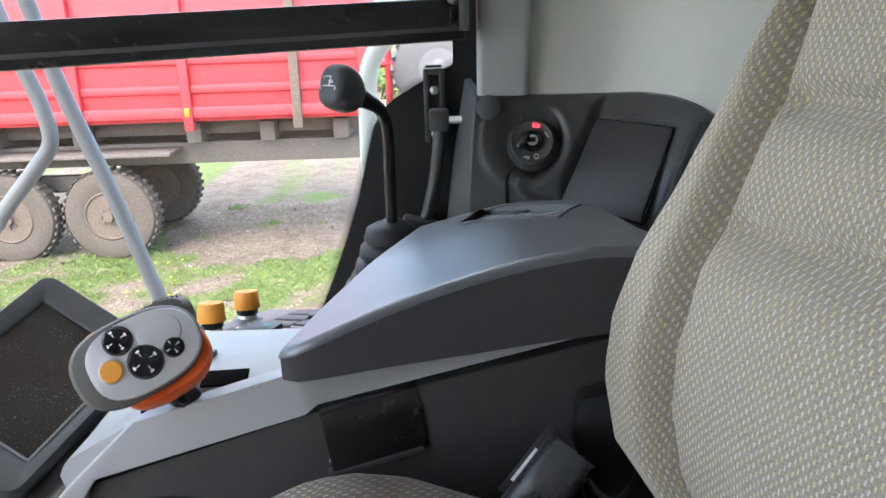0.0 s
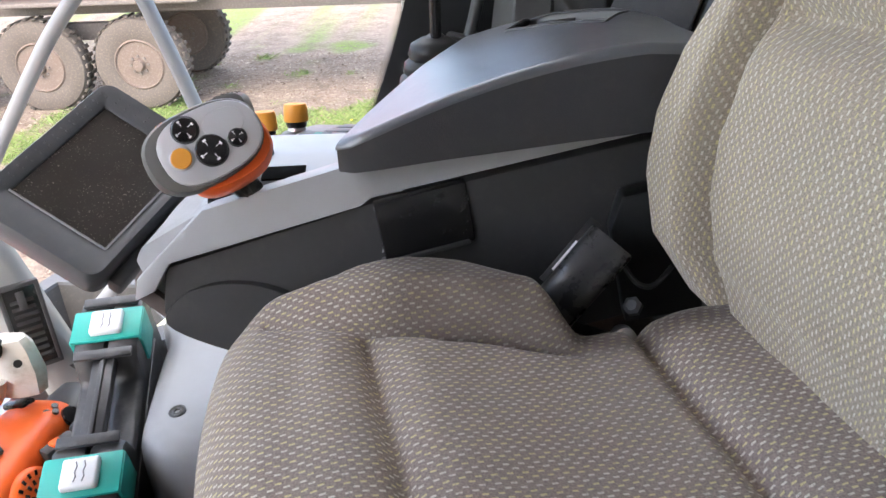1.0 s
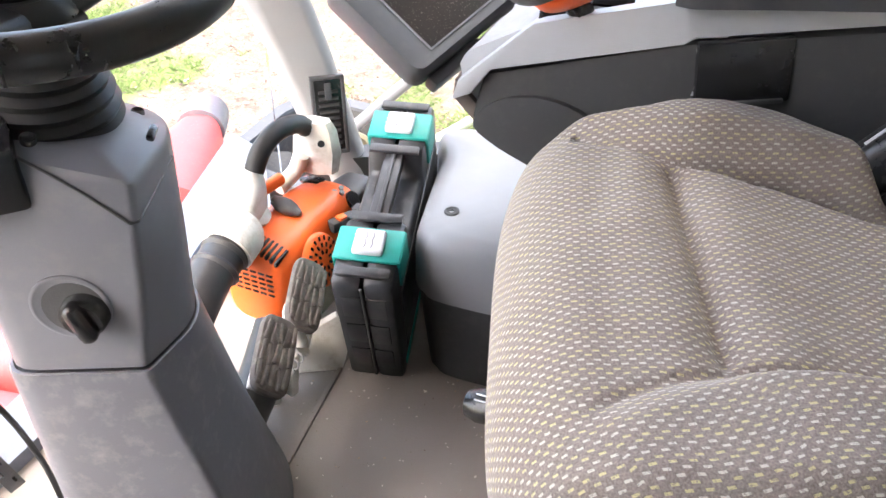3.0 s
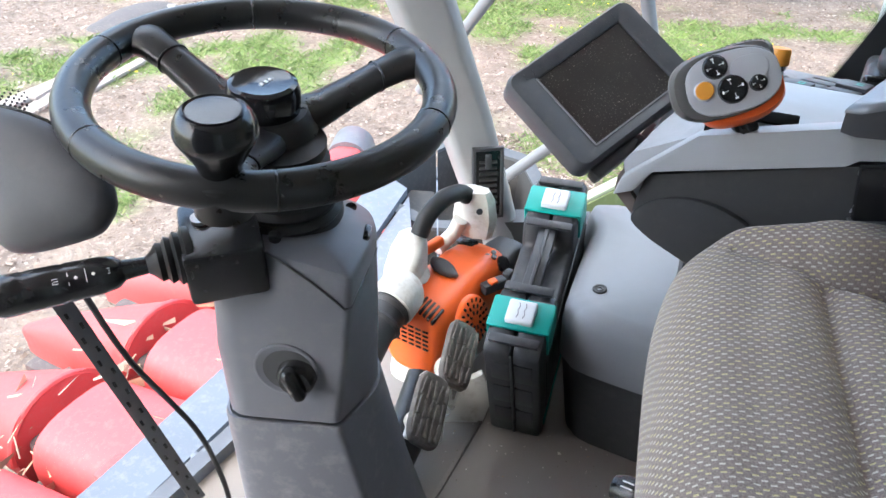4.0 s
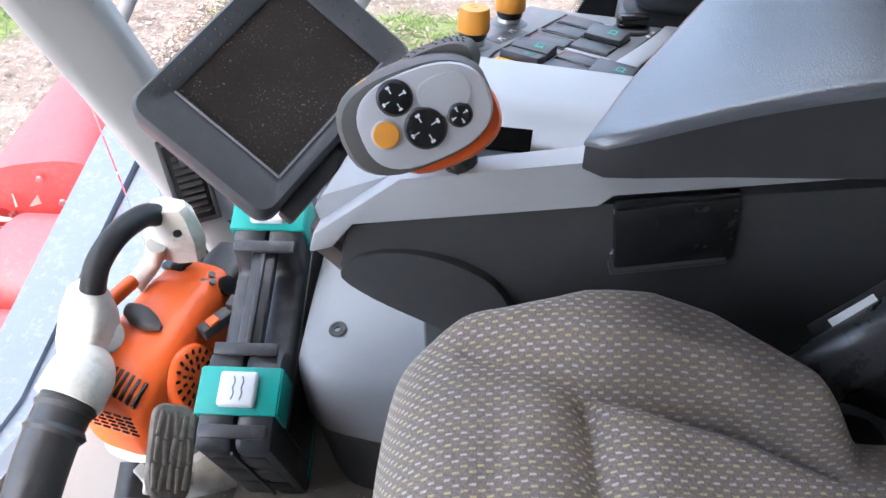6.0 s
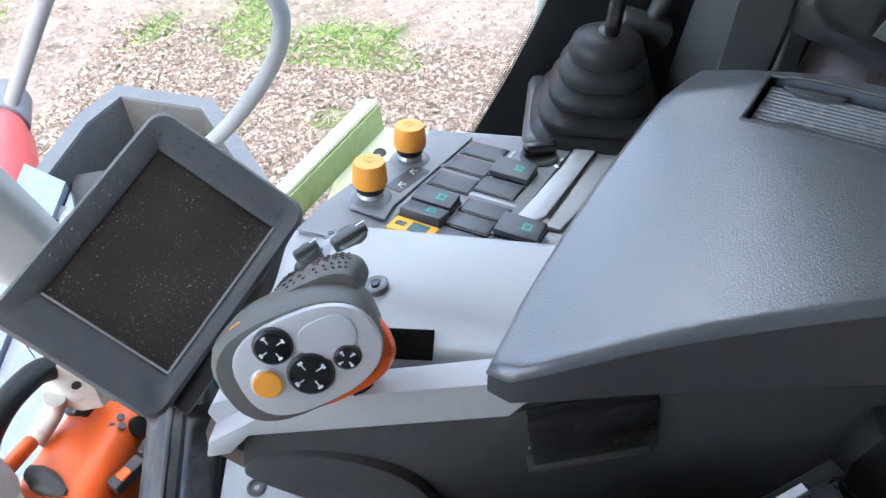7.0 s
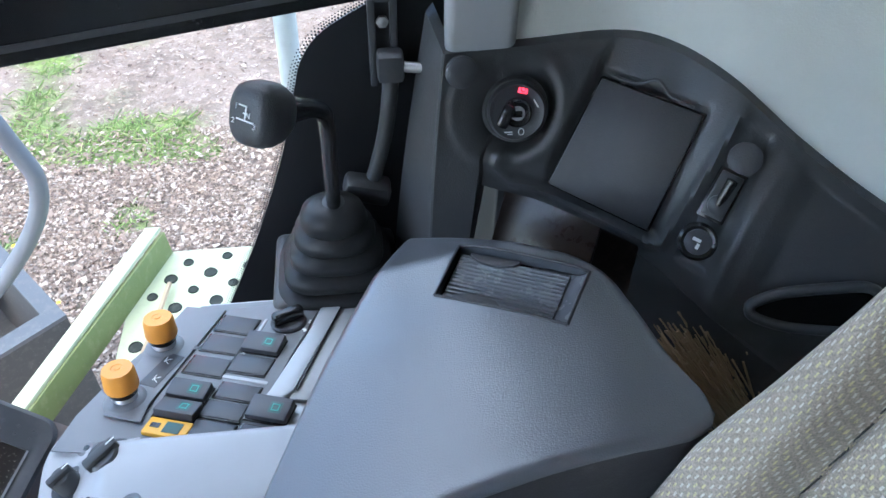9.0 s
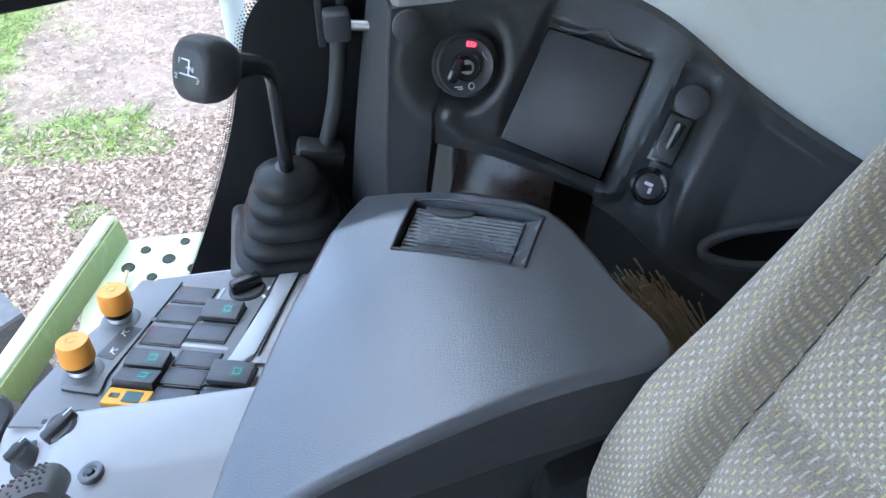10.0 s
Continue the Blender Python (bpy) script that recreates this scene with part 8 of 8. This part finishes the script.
def build_stalk():
    t = thing("indicator_stalk", (-0.53, 0.21, 0.58), "black indicator and light stalk with white symbols", "control stalk")
    c0 = V(-0.515, 0.245, 0.620)
    part("switch_box", box(V(-0.525, 0.245, 0.617), (0.072, 0.080, 0.058), basis(V(0.67, 0.74, 0), V(0.1, -0.1, 1)), 0.005), M_BLACK, t, "black switch housing")
    part("box_screw", turned([(0.009, 0), (0.009, 0.004), (0.004, 0.003), (0, 0.003)], V(-0.540, 0.238, 0.648), (0.05, -0.1, 1), 18), M_METAL, t)
    d = (V(-0.618, 0.100, 0.625) - V(-0.540, 0.205, 0.625)).normalized()
    p = V(-0.533, 0.216, 0.625)
    part("boot", turned([(0.027, 0.0), (0.028, 0.006), (0.023, 0.009), (0.025, 0.014), (0.020, 0.017), (0.022, 0.022), (0.017, 0.025), (0.018, 0.030), (0.011, 0.036), (0.008, 0.040), (0, 0.040)], p, d, 28), M_RUBBER, t, "ribbed rubber boot")
    part("rod", tube([p + d * 0.03, p + d * 0.068], [0.007, 0.010], 14), M_BLACK, t)
    arm = part("grip", turned([(0.010, 0.060), (0.0145, 0.066), (0.0165, 0.078), (0.0175, 0.105), (0.0165, 0.108), (0.0175, 0.111), (0.018, 0.135), (0.0172, 0.138), (0.0182, 0.141), (0.0185, 0.158), (0.016, 0.163), (0, 0.163)], p, d, 32), M_BLACK, t, "glossy black grip")
    view = V(0.55, -0.42, 0.62)
    view = (view - d * view.dot(d)).normalized()
    rot = basis(d, view)
    R3 = rot.to_3x3()
    bits = []
    for k, s in enumerate((0.072, 0.083, 0.097, 0.113, 0.127)):
        at = p + d * s + view * (0.0150 if k == 0 else 0.0172)
        if k in (0, 3):
            bits += [box(at, (0.0042, 0.0007, 0.0006), rot), box(at + R3 @ V(0, 0.0022, 0), (0.0042, 0.0007, 0.0006), rot), box(at + R3 @ V(0, -0.0022, 0), (0.0042, 0.0007, 0.0006), rot), box(at + R3 @ V(0.0022, 0, 0), (0.0007, 0.005, 0.0006), rot)]
        elif k in (1, 2):
            bits += [box(at, (0.0024, 0.0024, 0.0006), rot @ Matrix.Rotation(0.78, 4, "Z")), box(at + R3 @ V(0.006, 0, -0.0002), (0.0005, 0.012, 0.0004), rot)]
        else:
            bits += [box(at + R3 @ V(-0.003, 0, 0), (0.004, 0.0018, 0.0006), rot), box(at + R3 @ V(0.003, 0, 0), (0.004, 0.0018, 0.0006), rot)]
    part("symbols", join(*bits), M_MARK, arm, "white printed symbols")
    e = p + d * 0.1635
    part("horn_mark", join(box(e, (0.009, 0.003, 0.001), basis(V(0, 0, 1), d)), box(e + V(0, 0, 0.003), (0.003, 0.008, 0.001), basis(V(0, 0, 1), d))), M_MARK, arm)


build_stalk()


POD = [(-0.743, 0.156, 0.732), (-0.737, 0.167, 0.745), (-0.720, 0.177, 0.748), (-0.662, 0.196, 0.736), (-0.606, 0.201, 0.707), (-0.584, 0.192, 0.681), (-0.584, 0.181, 0.664), (-0.597, 0.167, 0.650), (-0.650, 0.135, 0.634), (-0.677, 0.127, 0.641), (-0.707, 0.135, 0.671), (-0.734, 0.146, 0.708)]


def build_pod():
    """Moulded pod left of the wheel, in front of the windscreen's dotted edge."""
    ring = spline([V(*p) for p in POD], 4, True)
    m = sum(ring, V(0, 0, 0)) / len(ring)
    n = V(0.80, -0.45, 0.40).normalized()
    A, D = V(*POD[0]), V(*POD[5])
    t = thing("instrument_pod", tuple(m - V(0, 0, 0.1)), "dark grey moulded instrument pod beside the column", "instrument pod")
    rings = [[m + (p - m) * s + n * h for p in ring] for s, h in ((0.90, -0.07), (0.97, -0.04), (1.0, -0.01), (0.99, 0.002), (0.95, 0.011), (0.87, 0.019), (0.72, 0.026), (0.4, 0.031), (0.05, 0.032))]
    part("shell", loft(rings), M_POD, t, angle=60)
    part("edge_bead", tube([p + n * 0.001 for p in ring[40:] + ring[:14]], 0.0022, 6), M_BLACK, t, "black rubber edge bead")
    vs, fs = [], []
    side = (A - D).normalized()
    for i, p in enumerate(ring):
        q = ring[(i + 1) % len(ring)]
        out = (p - m).normalized()
        if out.dot(side) < 0.45:
            continue
        cnt = max(1, int((q - p).length / 0.0042))
        for k in range(cnt):
            for row in range(5):
                o = p + (q - p) * ((k + 0.5 * (row % 2)) / cnt)
                o = o + (o - m).normalized() * (0.004 + 0.0036 * row) - n * 0.012
                a1, a2 = out, n.cross(out)
                k0 = len(vs)
                vs.extend([o + (a1 * math.cos(w * 1.047) + a2 * math.sin(w * 1.047)) * (0.0015 - 0.00014 * row) - root_of(t) for w in range(6)])
                fs.append(tuple(range(k0, k0 + 6)))
    me = bpy.data.meshes.new("dotted_fringe")
    me.from_pydata(vs, [], fs)
    me.materials.append(M_FRIT)
    fr = new("dotted_fringe", me)
    fr.parent = t
    fr["kind"] = "stuff"


build_pod()


def build_wiper():
    t = thing("perforated_strip", (-0.76, 0.28, 0.0), "perforated metal strip with a black cable at the windscreen", "bracket")
    a, b = V(-0.775, 0.205, 0.52), V(-0.765, 0.31, 0.03)
    d = (b - a).normalized()
    w = V(0.35, 0.9, 0.15)
    w = (w - d * w.dot(d)).normalized()
    L = (b - a).length
    rot = basis(w, d)
    part("strip", box((a + b) / 2, (0.022, 0.003, L), rot, 0.001), M_TRIM2, t)
    for k in range(22):
        p = a + d * (0.02 + 0.022 * k)
        part("slot", box(p + w * 0.004 * (1 if k % 2 else -1), (0.004, 0.0045, 0.011), rot, 0.001), M_BLACK, t)
    part("cable", tube(spline([V(-0.70, 0.20, 0.53), V(-0.71, 0.235, 0.40), V(-0.70, 0.29, 0.24), V(-0.71, 0.32, 0.10), V(-0.72, 0.33, 0.0)], 6), 0.0038, 10), M_RUBBER, t, "black cable")


build_wiper()


def build_grit():
    """Crumbs of chaff and soil trodden into the mat."""
    rng = random.Random(17)
    vs, fs = [], []
    for _ in range(600):
        x, y = rng.uniform(-0.62, 0.0), rng.uniform(0.2, 0.85)
        s = rng.uniform(0.0006, 0.0020) * (2.2 if rng.random() < 0.05 else 1)
        a = rng.uniform(0, 6.28)
        k = len(vs)
        for i in range(4):
            r = s * rng.uniform(0.5, 1.3)
            vs.append((x + r * math.cos(a + i * 1.57), y + r * math.sin(a + i * 1.57), 0.0052 + rng.uniform(0, 0.002)))
        fs.append((k, k + 1, k + 2, k + 3))
    stuff("floor_grit", vs, fs, island_colours("grit", [(0.5, 0.45, 0.38), (0.36, 0.28, 0.2), (0.62, 0.58, 0.5), (0.2, 0.16, 0.13)]), "crumbs of chaff and soil on the floor mat", "grit")


build_grit()
